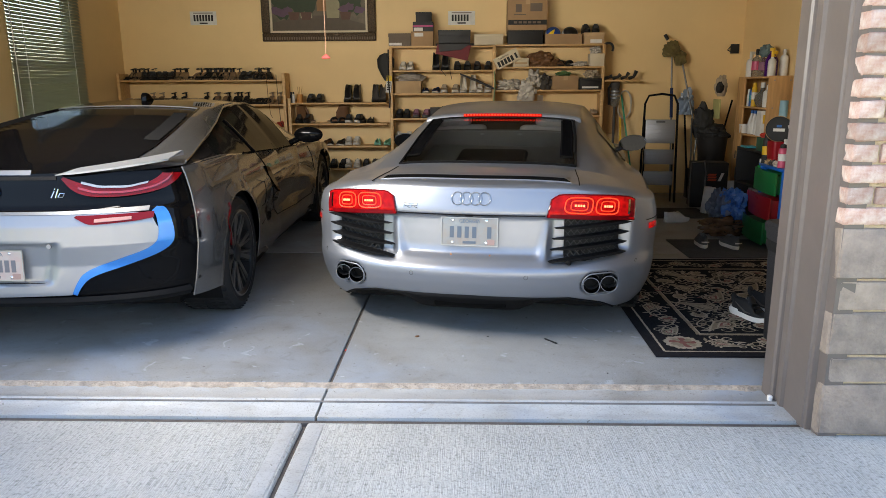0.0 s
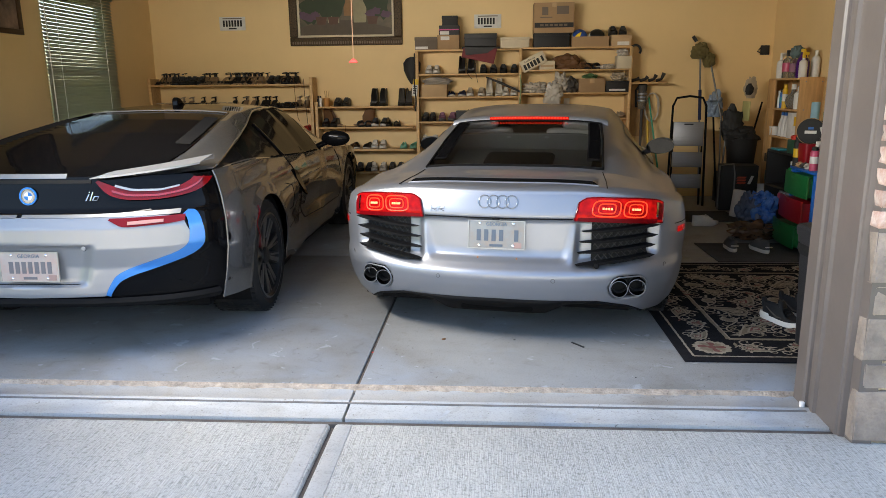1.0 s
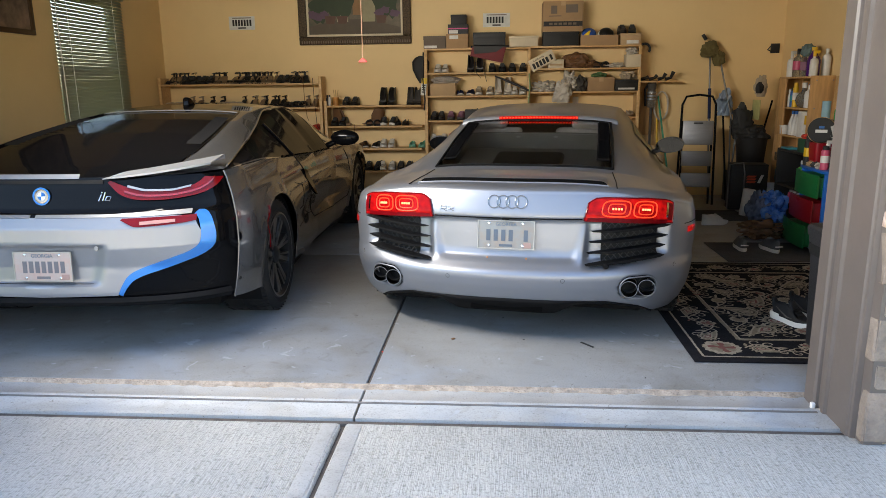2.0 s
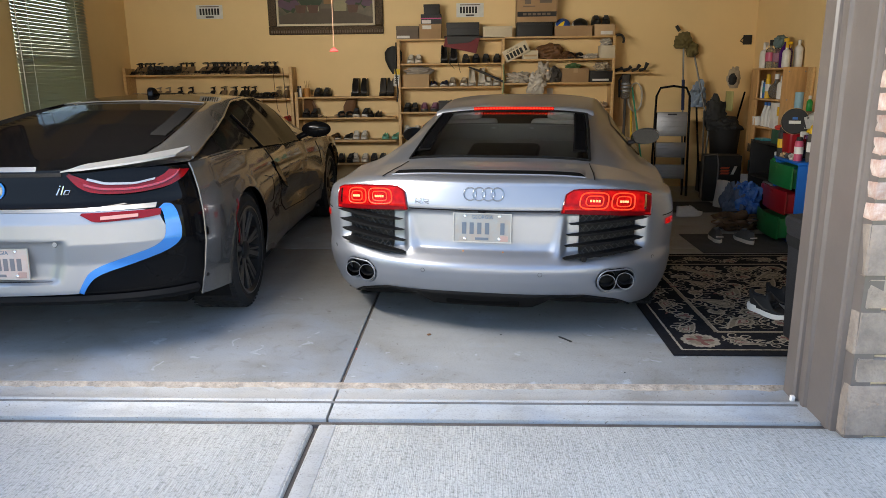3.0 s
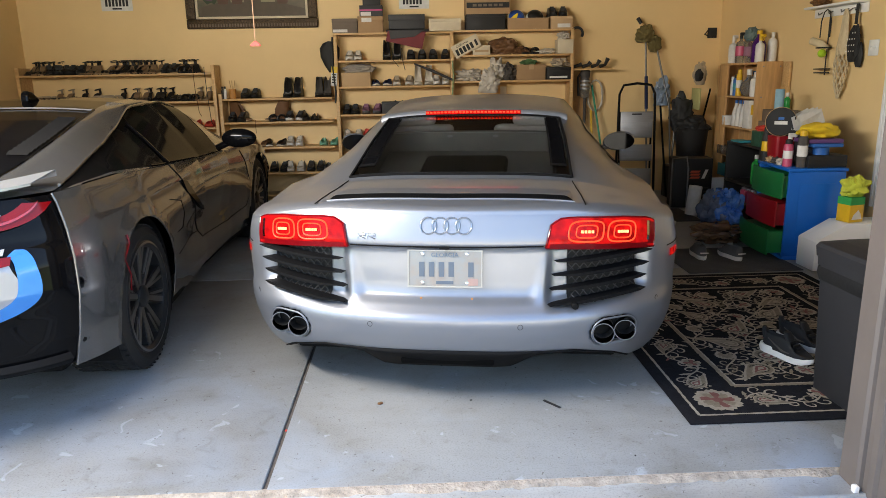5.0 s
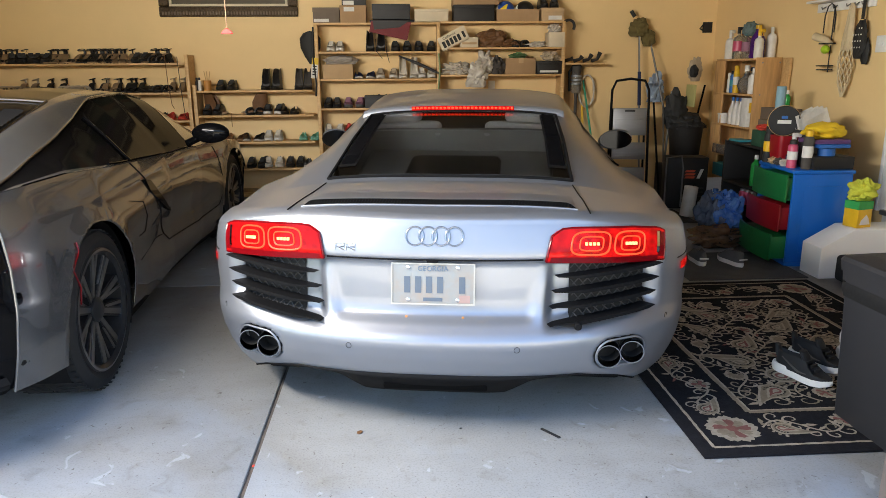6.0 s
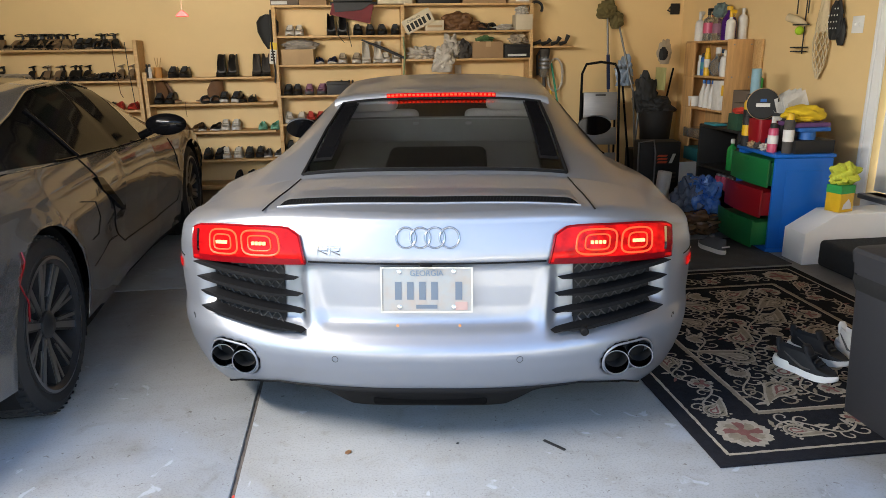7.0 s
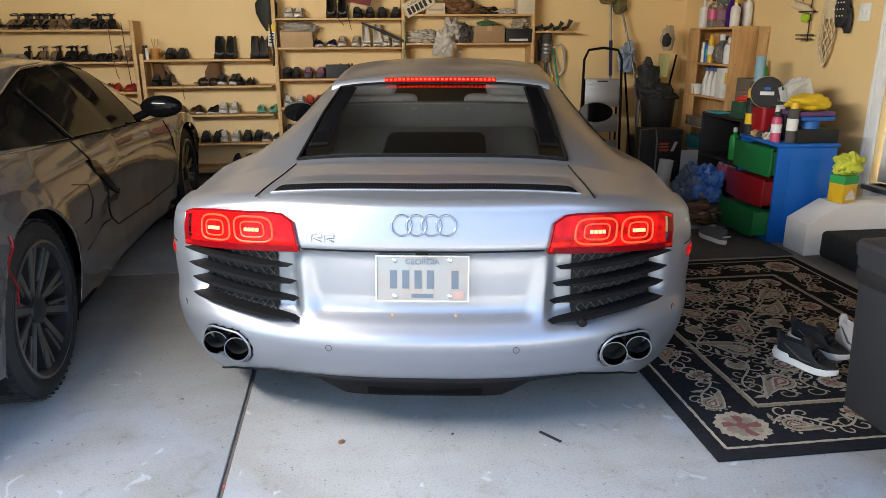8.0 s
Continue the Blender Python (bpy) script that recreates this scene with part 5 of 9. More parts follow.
    def skin(name, lo, hi, y0, y1, ny, nx, material, parent, sides=(1, -1), drop=0.0, label=""):
        for s in sides:
            def fn(y, k):
                e = edge_x(y)
                a, b = max(-e, min(lo(y), e)), min(hi(y), e)
                x = a + (b - a) * k
                return c2_top(y, s * x / e) + Vector((0, 0, -drop))
            put(name, grid(name, fn, lin(y0, y1, ny), lin(0, 1, nx), material, flip=s > 0), parent, label=label)
    far = lambda y: 2.0
    skin("rear_hatch", lambda y: -C2_XG(y), C2_XG, 0.11, 1.75, 70, 50, M["darkglass"], car, (1,), 0.004, "black tinted glass hatch")
    skin("roof", lambda y: -C2_XG(y), C2_XG, 1.75, 3.0, 50, 40, M["gloss"], body, (1,), 0.0, "gloss black roof")
    skin("buttress", C2_XG, C2_XB, 0.11, 3.0, 110, 14, M["graphite"], body)
    skin("side_glass", C2_XB, C2_XS, 0.3, 3.0, 100, 16, M["darkglass"], car, (1, -1), 0.003, "black tinted side window")
    skin("shoulder", C2_XS, far, 0.3, 3.0, 100, 6, M["graphite"], body)
    skin("windscreen", lambda y: -0.62, lambda y: 0.62, 3.0, 3.7, 20, 30, M["darkglass"], car, (1,), 0.003, "tinted windscreen")
    skin("cowl", lambda y: 0.62, far, 3.0, 3.7, 20, 8, M["graphite"], body)
    skin("bonnet", lambda y: -2.0, far, 3.7, 4.69, 24, 40, M["graphite"], body, (1,))
    def onx(y, x, off=0.004):
        p = c2_top(y, x / edge_x(y))
        p.z += off
        return p
    for s in (1, -1):
        put("window_line", tube("window_line", [onx(y, s * (interp(y, [(1.5, 0.875), (2.5, 0.845), (3.1, 0.86)]) - 0.004), 0.004) for y in lin(1.45, 3.05, 24)], 0.004, M["gloss"], 6), body)
        put("glass_divider", tube("glass_divider", [onx(1.75 - 0.0 * k, s * (0.66 + 0.21 * k)) for k in lin(0, 1, 8)], 0.008, M["gloss"], 6), body)
        put("buttress_edge", tube("buttress_edge", [onx(y, s * (interp(y, [(0.45, 0.86), (0.8, 0.80), (1.2, 0.735), (1.6, 0.66), (2.0, 0.58), (2.6, 0.545), (3.0, 0.55)]) - 0.004)) for y in lin(0.45, 3.0, 40)], 0.006, M["graphite"], 6), body)
        put("hatch_edge", tube("hatch_edge", [onx(y, s * interp(y, [(0.25, 0.62), (0.6, 0.63), (1.0, 0.60), (1.5, 0.53), (1.75, 0.49)]), 0.001) for y in lin(0.25, 1.75, 24)], 0.006, M["gloss"], 6), body)
        lv = bmesh.new()
        for i in range(14):
            y = 0.75 + i * 0.05
            xg = interp(y, [(0.6, 0.63), (1.0, 0.60), (1.5, 0.53)])
            a, b = onx(y, s * (xg - 0.11), 0.001), onx(y, s * (xg - 0.02), 0.001)
            ex = Vector((0, 0.034, 0.016))
            lv.faces.new([lv.verts.new(q) for q in (a, b, b + ex, a + ex)])
        put("hatch_louvres", bm_mesh("hatch_louvres", lv, M["black"]), car)
    put("hatch_line", tube("hatch_line", [onx(1.72, x, 0.003) for x in lin(-0.49, 0.49, 24)], 0.004, M["alu"], 6), body)
    put("lip_strip", grid("lip_strip", lambda x, v: c2_xz(x, 0.915 + 0.018 * v, 0.006), lin(-0.34, 0.34, 30), lin(0, 1, 3), M["mesh_dark"]), car)
    put("lip_lamp", grid("lip_lamp", lambda x, v: c2_xz(x, 0.94 + 0.022 * v, 0.004 - 0.01 * v), lin(-0.3, 0.22, 24), lin(0, 1, 3), M["silver_b"]), car)
    fin = [(0, 0), (0.16, 0), (0.15, 0.02), (0.07, 0.062), (0.03, 0.07), (0.005, 0.05)]
    put("antenna_fin", flat("antenna_fin", fin, 0.045, M["gloss"], "x", 0.012), car, pose(-0.02, 1.98, interp(2.0, C2_C) - 0.005))
    # badges as plain shapes
    c = c2_xz(0.03, 0.855, 0.004)
    for nm, r0, r1, z0, mt in (("badge_rim", 0.036, 0.045, 0.006, M["blue_p"]), ("badge_ring", 0.03, 0.036, 0.005, M["chrome"])):
        put(nm, lathe(nm, [(r0, 0), (r0, z0), (r1, z0), (r1, 0)], mt, 32, m=Matrix.Translation(c) @ pose(0, 0, 0, 83, 0, 0), close=False), car)
    for i in range(4):
        q = [(0, 0)] + [(0.02 * math.cos(t), 0.02 * math.sin(t)) for t in lin(i * math.pi / 2, (i + 1) * math.pi / 2, 8)]
        put("badge_quarter", flat("badge_quarter", q, -0.005, M["white"] if i % 2 else M["blue_p"]), car, Matrix.Translation(c) @ pose(0, -0.0, 0, -7, 0, 0))
    put("badge_disc", lathe("badge_disc", [(0.03, 0), (0.03, 0.003)], M["badge_grey"], 32, m=Matrix.Translation(c) @ pose(0, 0, 0, 83, 0, 0)), car)
    for pts in ([(0.318, 0.83), (0.332, 0.862)], [(0.333, 0.868), (0.335, 0.874)], [(0.35, 0.832), (0.358, 0.85), (0.38, 0.85), (0.372, 0.832), (0.35, 0.832)], [(0.338, 0.83), (0.35, 0.872)]):
        put("model_badge", tube("model_badge", [c2_xz(x, z, 0.004) for x, z in pts], 0.003, M["chrome"], 6), car)
    c = c2_xz(0.03, 0.505, -0.01)
    make_plate(car, pose(0.03, c.y - 0.022, 0.508, -3, 0, 0), M["plate_numb"], M["plate_b"], True)
    for x in (0.32, -0.32):
        p = c2_xz(x, 0.605, 0.016)
        put("parking_sensor", lathe("parking_sensor", [(0.0001, 0.003), (0.011, 0.003), (0.012, 0.0)], M["silver_b"], 20, m=Matrix.Translation(p) @ pose(0, 0, 0, 90, 0, 0)), body)
        put("sensor_gap", tube("sensor_gap", [p + Vector((0.0125 * math.cos(t), 0, 0.0125 * math.sin(t))) for t in lin(0, 2 * math.pi * 23 / 24, 24)], 0.001, M["black"], 5, True), body)
    put("floor_pan", bm_mesh("floor_pan", box_bm(-0.74, 0.74, 0.5, 4.5, 0.15, 0.27, 0.03), M["black"]), car)
    put("cabin_tub", bm_mesh("cabin_tub", box_bm(-0.6, 0.6, 0.5, 3.2, 0.3, 0.85, 0.05), M["black"]), car)
    return car


M["lamp_pale"] = mat("pale_reverse_lens", (0.4, 0.2, 0.18), 0.2)
M["red_dim"] = mat("bright_red_lens", (0.22, 0.005, 0.008), 0.15, coat=1.0)
M["badge_grey"] = mat("badge_grey", (0.35, 0.36, 0.38), 0.3, 0.5)
make_hybrid()


# ---- small kinds of things ----
def col(name, c, rough=0.6, **k):
    if name not in M:
        M[name] = mat(name, c, rough, **({"var": 0.18, "scale": 14, "bump": 0.08} | k))
    return M[name]


LEATHER_BLACK = col("black_leather", (0.012, 0.011, 0.011), 0.45)
LEATHER_BROWN = col("brown_leather", (0.16, 0.075, 0.03), 0.6)
LEATHER_GREY = col("grey_suede", (0.07, 0.062, 0.055), 0.85)
CANVAS_WHITE = col("white_canvas", (0.6, 0.55, 0.47), 0.8)
CANVAS_NAVY = col("navy_canvas", (0.015, 0.025, 0.08), 0.8)
CANVAS_MINT = col("mint_foam", (0.2, 0.5, 0.37), 0.7)
CANVAS_PINK = col("mauve_knit", (0.3, 0.14, 0.2), 0.85)
CANVAS_RED = col("red_mesh_fabric", (0.55, 0.05, 0.03), 0.7)
CANVAS_BEIGE = col("beige_canvas", (0.42, 0.34, 0.24), 0.8)
CANVAS_GREY = col("grey_knit", (0.1, 0.1, 0.1), 0.8)
SOLE_WHITE = col("white_sole", (0.72, 0.7, 0.66), 0.6)
SOLE_BLACK = col("black_sole", (0.01, 0.01, 0.01), 0.7)
SOLE_TAN = col("tan_sole", (0.3, 0.2, 0.11), 0.7)
CARD = col("brown_cardboard", (0.4, 0.25, 0.13), 0.85, scale=3)
CARD_DK = col("taupe_cardboard", (0.17, 0.13, 0.1), 0.8, scale=3)
CARD_BLK = col("black_cardboard", (0.014, 0.013, 0.013), 0.6, scale=3)
CARD_GREY = col("dark_grey_cardboard", (0.035, 0.035, 0.037), 0.6, scale=3)
CARD_CREAM = col("cream_cardboard", (0.66, 0.56, 0.4), 0.7, scale=3)
CARD_TAN = col("tan_cardboard", (0.52, 0.35, 0.19), 0.8, scale=3)
PAPER = col("white_paper", (0.72, 0.7, 0.66), 0.8)
INK = col("dark_print", (0.02, 0.02, 0.02), 0.7)
BAG = col("translucent_bag", (0.55, 0.5, 0.43), 0.35, var=0.2)
SHOES = {}


def ring_loft(rings, material, name, cap=True, angle=50):
    n = len(rings[0])
    vs = [p for r in rings for p in r]
    fs = []
    for i in range(len(rings) - 1):
        for k in range(n):
            l = (k + 1) % n
            fs.append((i * n + k, i * n + l, (i + 1) * n + l, (i + 1) * n + k))
    if cap:
        fs.append(tuple(range(n - 1, -1, -1)))
        fs.append(tuple((len(rings) - 1) * n + k for k in range(n)))
    return tidy(mesh(name, vs, fs, material), angle)


def foot_outline(k, z, n=18, grow=1.0):
    """Plan of a shoe: toe at y=0, heel at y=0.28."""
    pts = []
    for i in range(n):
        a = 2 * math.pi * i / n
        y = 0.14 - 0.14 * math.cos(a)
        w = interp(y, [(0, 0.0), (0.015, 0.025), (0.05, 0.042), (0.1, 0.047), (0.17, 0.036), (0.23, 0.034), (0.265, 0.026), (0.28, 0.0)])
        x = w * (1 if math.sin(a) > 0 else -1) * (1 if abs(math.sin(a)) > 1e-6 else 0)
        pts.append(Vector((x * grow * k, 0.14 + (y - 0.14) * grow, z)))
    return pts


def shoe_meshes(kind, upper, sole):
    key = (kind, upper.name, sole.name)
    if key in SHOES:
        return SHOES[key]
    out = []
    if kind in ("sneaker", "boot", "flat"):
        th = 0.03 if kind == "sneaker" else 0.018
        def soles(z, g):
            return [p + Vector((0, 0, 0.018 * max(0, 0.05 - p.y) / 0.05 * (1 if z == 0 else 0.6))) for p in foot_outline(1, z, grow=g)]
        out.append(("sole", ring_loft([soles(0, 0.96), soles(th * 0.5, 1.0), soles(th, 0.98)], sole, "sole")))
        top = {"sneaker": [(0, 0.045), (0.06, 0.06), (0.1, 0.085), (0.14, 0.105), (0.19, 0.095), (0.25, 0.1), (0.28, 0.105)],
               "flat": [(0, 0.035), (0.06, 0.05), (0.1, 0.06), (0.14, 0.062), (0.2, 0.06), (0.28, 0.075)],
               "boot": [(0, 0.05), (0.08, 0.075), (0.12, 0.13), (0.14, 0.2), (0.18, 0.215), (0.24, 0.215), (0.28, 0.21)]}[kind]
        rings = []
        for f in (0.0, 0.3, 0.6, 0.85, 1.0, 0.96):
            r = []
            for p in foot_outline(1, 0, grow=0.97):
                zt = interp(p.y, top)
                z = th + (zt - th) * f
                sh = {0.0: 1, 0.3: 1.0, 0.6: 0.9, 0.85: 0.72, 1.0: 0.62, 0.96: 0.45}[f]
                y = p.y
                if kind == "boot":
                    sh = max(sh, 0.85) if f != 0.96 else 0.6
                if f >= 0.85:
                    y = max(y, 0.02 + (0.105 if kind != "flat" else 0.06) * (f if f < 1 else 1) * 0.75)
                if kind == "boot" and f >= 0.6:
                    y = max(y, 0.12)
                if f == 0.96:
                    z -= 0.03
                    y = 0.19 + (y - 0.19) * 0.8
                r.append(Vector((p.x * sh, y, z)))
            rings.append(r)
        out.append(("upper", ring_loft(rings, upper, "upper", angle=65)))
        if kind == "sneaker":
            lace = bmesh.new()
            for i in range(4):
                y = 0.075 + i * 0.02
                z = interp(y, top)
                box_bm(-0.022, 0.022, y - 0.003, y + 0.003, z - 0.012, z - 0.002 + 0.002 * i, 0.0, bm=lace)
            out.append(("lace", bm_mesh("lace", lace, upper if upper is not LEATHER_BLACK else INK)))
    elif kind == "heel":
        rings = []
        for y, z, w in ((0.0, 0.012, 0.012), (0.03, 0.012, 0.034), (0.09, 0.016, 0.038), (0.13, 0.045, 0.03), (0.18, 0.085, 0.026), (0.23, 0.095, 0.024), (0.25, 0.095, 0.012)):
            rings.append([Vector((w * a, y, z + b)) for a, b in ((-1, -0.007), (1, -0.007), (1, 0.003), (-1, 0.003))])
        out.append(("sole", ring_loft(rings, sole, "sole", angle=40)))
        out.append(("heel", tube("heel", [(0, 0.225, 0.09), (0, 0.228, 0.05), (0, 0.23, 0.0)], [0.017, 0.009, 0.007], upper, 8)))
        def strap(y, z, w, h):
            return [Vector((w * math.cos(t), y, z + h * math.sin(t))) for t in lin(0, math.pi, 9)]
        out.append(("toe_strap", ring_loft([[p + Vector((0, d, 0)) for p in strap(0.06 + k * 0.012, 0.016, 0.037, 0.03)] for k, d in ((0, 0), (1, 0.01), (2, 0.02))], upper, "toe_strap", cap=False)))
        out.append(("ankle_strap", tube("ankle_strap", [(0.03 * math.cos(t), 0.21 + 0.035 * math.sin(t), 0.135 + 0.008 * math.cos(t)) for t in lin(0, 2 * math.pi * 15 / 16, 16)], 0.0045, upper, 6, True)))
        out.append(("heel_strap", tube("heel_strap", [(0.0, 0.243, 0.09), (0, 0.25, 0.11), (0, 0.245, 0.135)], 0.012, upper, 6)))
    elif kind == "sandal":
        out.append(("sole", ring_loft([foot_outline(1, 0, grow=0.98), foot_outline(1, 0.016, grow=1.0), foot_outline(1, 0.022, grow=0.96)], sole, "sole")))
        for y in (0.06, 0.1, 0.19):
            out.append(("strap", tube("strap", [(0.042 * math.cos(t), y + 0.02 * math.cos(t), 0.02 + 0.048 * math.sin(t)) for t in lin(0, math.pi, 10)], 0.009, upper, 6)))
        out.append(("heel_strap", tube("heel_strap", [(-0.032, 0.2, 0.04), (0, 0.262, 0.06), (0.032, 0.2, 0.04)], 0.008, upper, 6)))
    SHOES[key] = out
    return out


def shoe(kind, upper, sole, x, y, z, turn, label, group=""):
    e = empty({"sneaker": "sneaker", "boot": "ankle_boot", "flat": "flat_shoe", "heel": "high_heel", "sandal": "sandal"}[kind], pose(x, y, z, 0, 0, turn), label, "shoe", group)
    for nm, me in shoe_meshes(kind, upper, sole):
        put(nm, me, e)
    return e


sr = random.Random(21)


def pair(kind, upper, sole, x, y, z, label, turn=0.0, gap=0.1, group="shoes on the racks"):
    """Two shoes side by side, toes to the room."""
    for s in (-1, 1):
        shoe(kind, upper, sole, x + s * gap / 2 + sr.uniform(-0.006, 0.006), y + sr.uniform(-0.015, 0.015), z, turn + s * -3 + sr.uniform(-6, 6), label, group)


def carton(name, x0, x1, y0, y1, z0, z1, material, label, category="box", lid=0.0, sticker=None, tape=None):
    e = empty(name, pose((x0 + x1) / 2, (y0 + y1) / 2, z0), label, category)
    a, b, h = (x1 - x0) / 2, (y1 - y0) / 2, z1 - z0
    box("carton", -a, a, -b, b, 0, h if not lid else h - lid * 0.4, material, e, 0.003)
    if lid:
        box("lid", -a - 0.003, a + 0.003, -b - 0.003, b + 0.003, h - lid, h, material, e, 0.003)
    if sticker:
        sx0, sx1, sz0, sz1, sm = sticker
        box("sticker", -a + sx0 * 2 * a, -a + sx1 * 2 * a, -b - 0.0055, -b - 0.0035, sz0 * h, sz1 * h, sm, e, 0)
    if tape:
        box("tape", -0.025, 0.025, -b - 0.005, b, h - 0.05, h + 0.0015, tape, e, 0)
    return e


def blob(name, at, size, material, seed, rough=0.35, parent=None, detail=4, freq=3.6, flatten=0.0):
    """A crumpled soft lump."""
    bm = bmesh.new()
    bmesh.ops.create_icosphere(bm, subdivisions=detail, radius=1)
    off = Vector((seed * 3.1, seed * 1.7, seed * 0.9))
    for v in bm.verts:
        d = v.co.normalized()
        n = noise.turbulence(d * freq * 0.5 + off, 3, True, noise_basis="PERLIN_ORIGINAL", amplitude_scale=0.4) - 0.35
        r = 1 + rough * n
        v.co = Vector((d.x * r * size[0], d.y * r * size[1], max(-1 + flatten, d.z * r) * size[2]))
        if v.co.z < -size[2] * 0.85:
            v.co.z = -size[2] * 0.85
    bmesh.ops.translate(bm, verts=bm.verts, vec=(0, 0, size[2] * 0.85))
    me = bm_mesh(name, bm, material, 40)
    return put(name, me, parent, pose(*at))


def bottle(name, x, y, z, prof, body_m, cap_m, label, label_m=None, lab=(0.3, 0.7), trigger=None, n=20, group="", squash=1.0, cap_h=0.03, cap_r=0.016):
    e = empty(name, pose(x, y, z, 0, 0, sr.uniform(0, 40)), label, "bottle", group)
    me = lathe("shell", prof, body_m, n, m=Matrix.Diagonal((1, squash, 1, 1)))
    put("shell", me, e)
    top = prof[-1][1]
    put("cap", lathe("cap", [(cap_r, 0), (cap_r, cap_h), (cap_r * 0.8, cap_h + 0.004)], cap_m, 14, m=Matrix.Translation((0, 0, top))), e)
    if label_m:
        h = top
        r = max(p[0] for p in prof) + 0.0012
        put("label_wrap", lathe("label_wrap", [(r, lab[0] * h), (r, lab[1] * h)], label_m, n, m=Matrix.Diagonal((1, squash, 1, 1)), close=False), e)
    if trigger:
        put("trigger_head", bm_mesh("trigger_head", box_bm(-0.014, 0.05, -0.012, 0.012, top + cap_h, top + cap_h + 0.03, 0.006), trigger), e)
        put("trigger", tube("trigger", [(0.04, 0, top + cap_h + 0.004), (0.03, 0, top + cap_h - 0.03)], 0.004, trigger, 6), e)
    return e


def bprof(r, h, neck=0.014, sh=0.75):
    r, h = r * 0.95, h * 0.88
    return [(r * 0.92, 0), (r, 0.008), (r, h * sh), (r * 0.85, h * (sh + 0.1)), (neck, h * 0.93), (neck, h)]


# ---- shoe racks on the back wall ----
SY0, SY1 = 5.64, 5.915
BOARD = 0.02


def rack(name, posts, levels, label, top):
    e = empty(name, pose(0, 0, 0), label, "shoe rack")
    for x, h in posts:
        box("post", x - 0.018, x + 0.018, SY0, SY0 + 0.035, 0, h, M["pine"], e, 0.003)
        box("side_board", x - 0.009, x + 0.009, SY0 + 0.036, SY1, 0.03, h - 0.002, M["pine"], e, 0.002)
    for x0, x1, z in levels:
        box("shelf_board", x0 + 0.019, x1 - 0.019, SY0 + 0.002, SY1, z - BOARD, z, M["pine"], e, 0.003)
    return e


A0, A1, A2 = -0.945, 0.289, 1.58
RL = [1.80, 1.52, 1.25, 0.956, 0.681, 0.39, 0.1]
RR = [1.81, 1.555, 1.285, 0.985, 0.70, 0.41, 0.1]
ML = [1.145, 0.897, 0.624, 0.345, 0.1]
LL = [1.42, 1.13, 0.85, 0.57, 0.29]
rack("shoe_rack", ((A0, 1.79), (A1, 1.80), (A2, 1.80)), [(A0 - 0.036, A1 + 0.036, RL[0])] + [(A0, A1, z) for z in RL[1:]] + [(A1 - 0.0, A2 + 0.036, RR[0])] + [(A1, A2, z) for z in RR[1:]], "tall pine shoe rack filled with shoes and boxes", 1.8)
rack("shoe_rack", ((-2.19, 1.2),), [(-2.19, -0.985, z) for z in ML], "low pine shoe rack full of sneakers and boots", 1.2)
rack("shoe_rack", ((-4.262, 1.5), (-2.245, 1.5)), [(-4.262, -2.245, z) for z in LL], "pine shoe rack crowded with black heels", 1.5)
SHOE_Y = SY0 + 0.012


def mx(c):
    return -2.2 + (c - 165) * 0.00214


def lx(c):
    return A0 + (c - 70) * 0.002544


def rx_(c):
    return A1 + (c - 562) * 0.00262


# middle rack
z = ML[0]
for c, cm in ((178, INK), (190, PAPER)):
    bottle("polish_bottle", mx(c), SHOE_Y + 0.05, z, bprof(0.018, 0.12, 0.01), cm, INK, "small shoe polish bottle on the rack", cap_h=0.02, cap_r=0.011)
cup = empty("pencil_cup", pose(mx(225), SHOE_Y + 0.06, z), "orange cup holding wooden pencils", "cup")
put("cup", lathe("cup", [(0.035, 0), (0.04, 0.1), (0.036, 0.1), (0.032, 0.006)], col("orange_plastic", (0.5, 0.22, 0.05), 0.5), 20), cup)
for i, (dx, dy) in enumerate(((-0.03, 0.02), (0.0, 0.01), (0.035, 0.0))):
    put("pencil", tube("pencil", [(0, 0, 0.02), (dx, dy, 0.19)], 0.004, col("pencil_wood", (0.5, 0.3, 0.12)), 6), cup)
pair("sneaker", LEATHER_BLACK, SOLE_BLACK, mx(305), SHOE_Y, z, "black leather sneaker on the pine rack")
pair("boot", LEATHER_BLACK, SOLE_BLACK, mx(515), SHOE_Y, z, "black suede ankle boot on the pine rack", gap=0.095)
pair("boot", LEATHER_GREY, SOLE_BLACK, mx(675), SHOE_Y, z, "grey-brown suede ankle boot on the pine rack", gap=0.095)
z = ML[1]
pair("sneaker", LEATHER_BLACK, SOLE_BLACK, mx(230), SHOE_Y, z, "black leather shoe on the pine rack")
for i, (c, t) in enumerate(((310, 70), (370, -75))):
    b = shoe("boot", LEATHER_BROWN, SOLE_TAN, mx(c), SHOE_Y + 0.1, z, t, "brown leather boot with dangling laces", "shoes on the racks")
put("bootlace", tube("bootlace", [(mx(335), SHOE_Y - 0.01, z + 0.02), (mx(334), SHOE_Y - 0.02, z - 0.05), (mx(336), SHOE_Y - 0.02, z - 0.12)], 0.003, LEATHER_BROWN, 5))
tagged(bpy.data.objects["bootlace"], "brown bootlace hanging over the rack edge", "lace")
pair("sandal", LEATHER_BLACK, SOLE_BLACK, mx(437), SHOE_Y, z, "black strappy sandal on the pine rack")
pair("sneaker", LEATHER_BLACK, SOLE_WHITE, mx(522), SHOE_Y, z, "black sneaker with white sole edge")
pair("flat", LEATHER_BLACK, SOLE_BLACK, mx(605), SHOE_Y, z, "black flat leather shoe on the rack")
z = ML[2]
pair("sneaker", CANVAS_WHITE, SOLE_WHITE, mx(225), SHOE_Y, z, "white canvas sneaker on the pine rack")
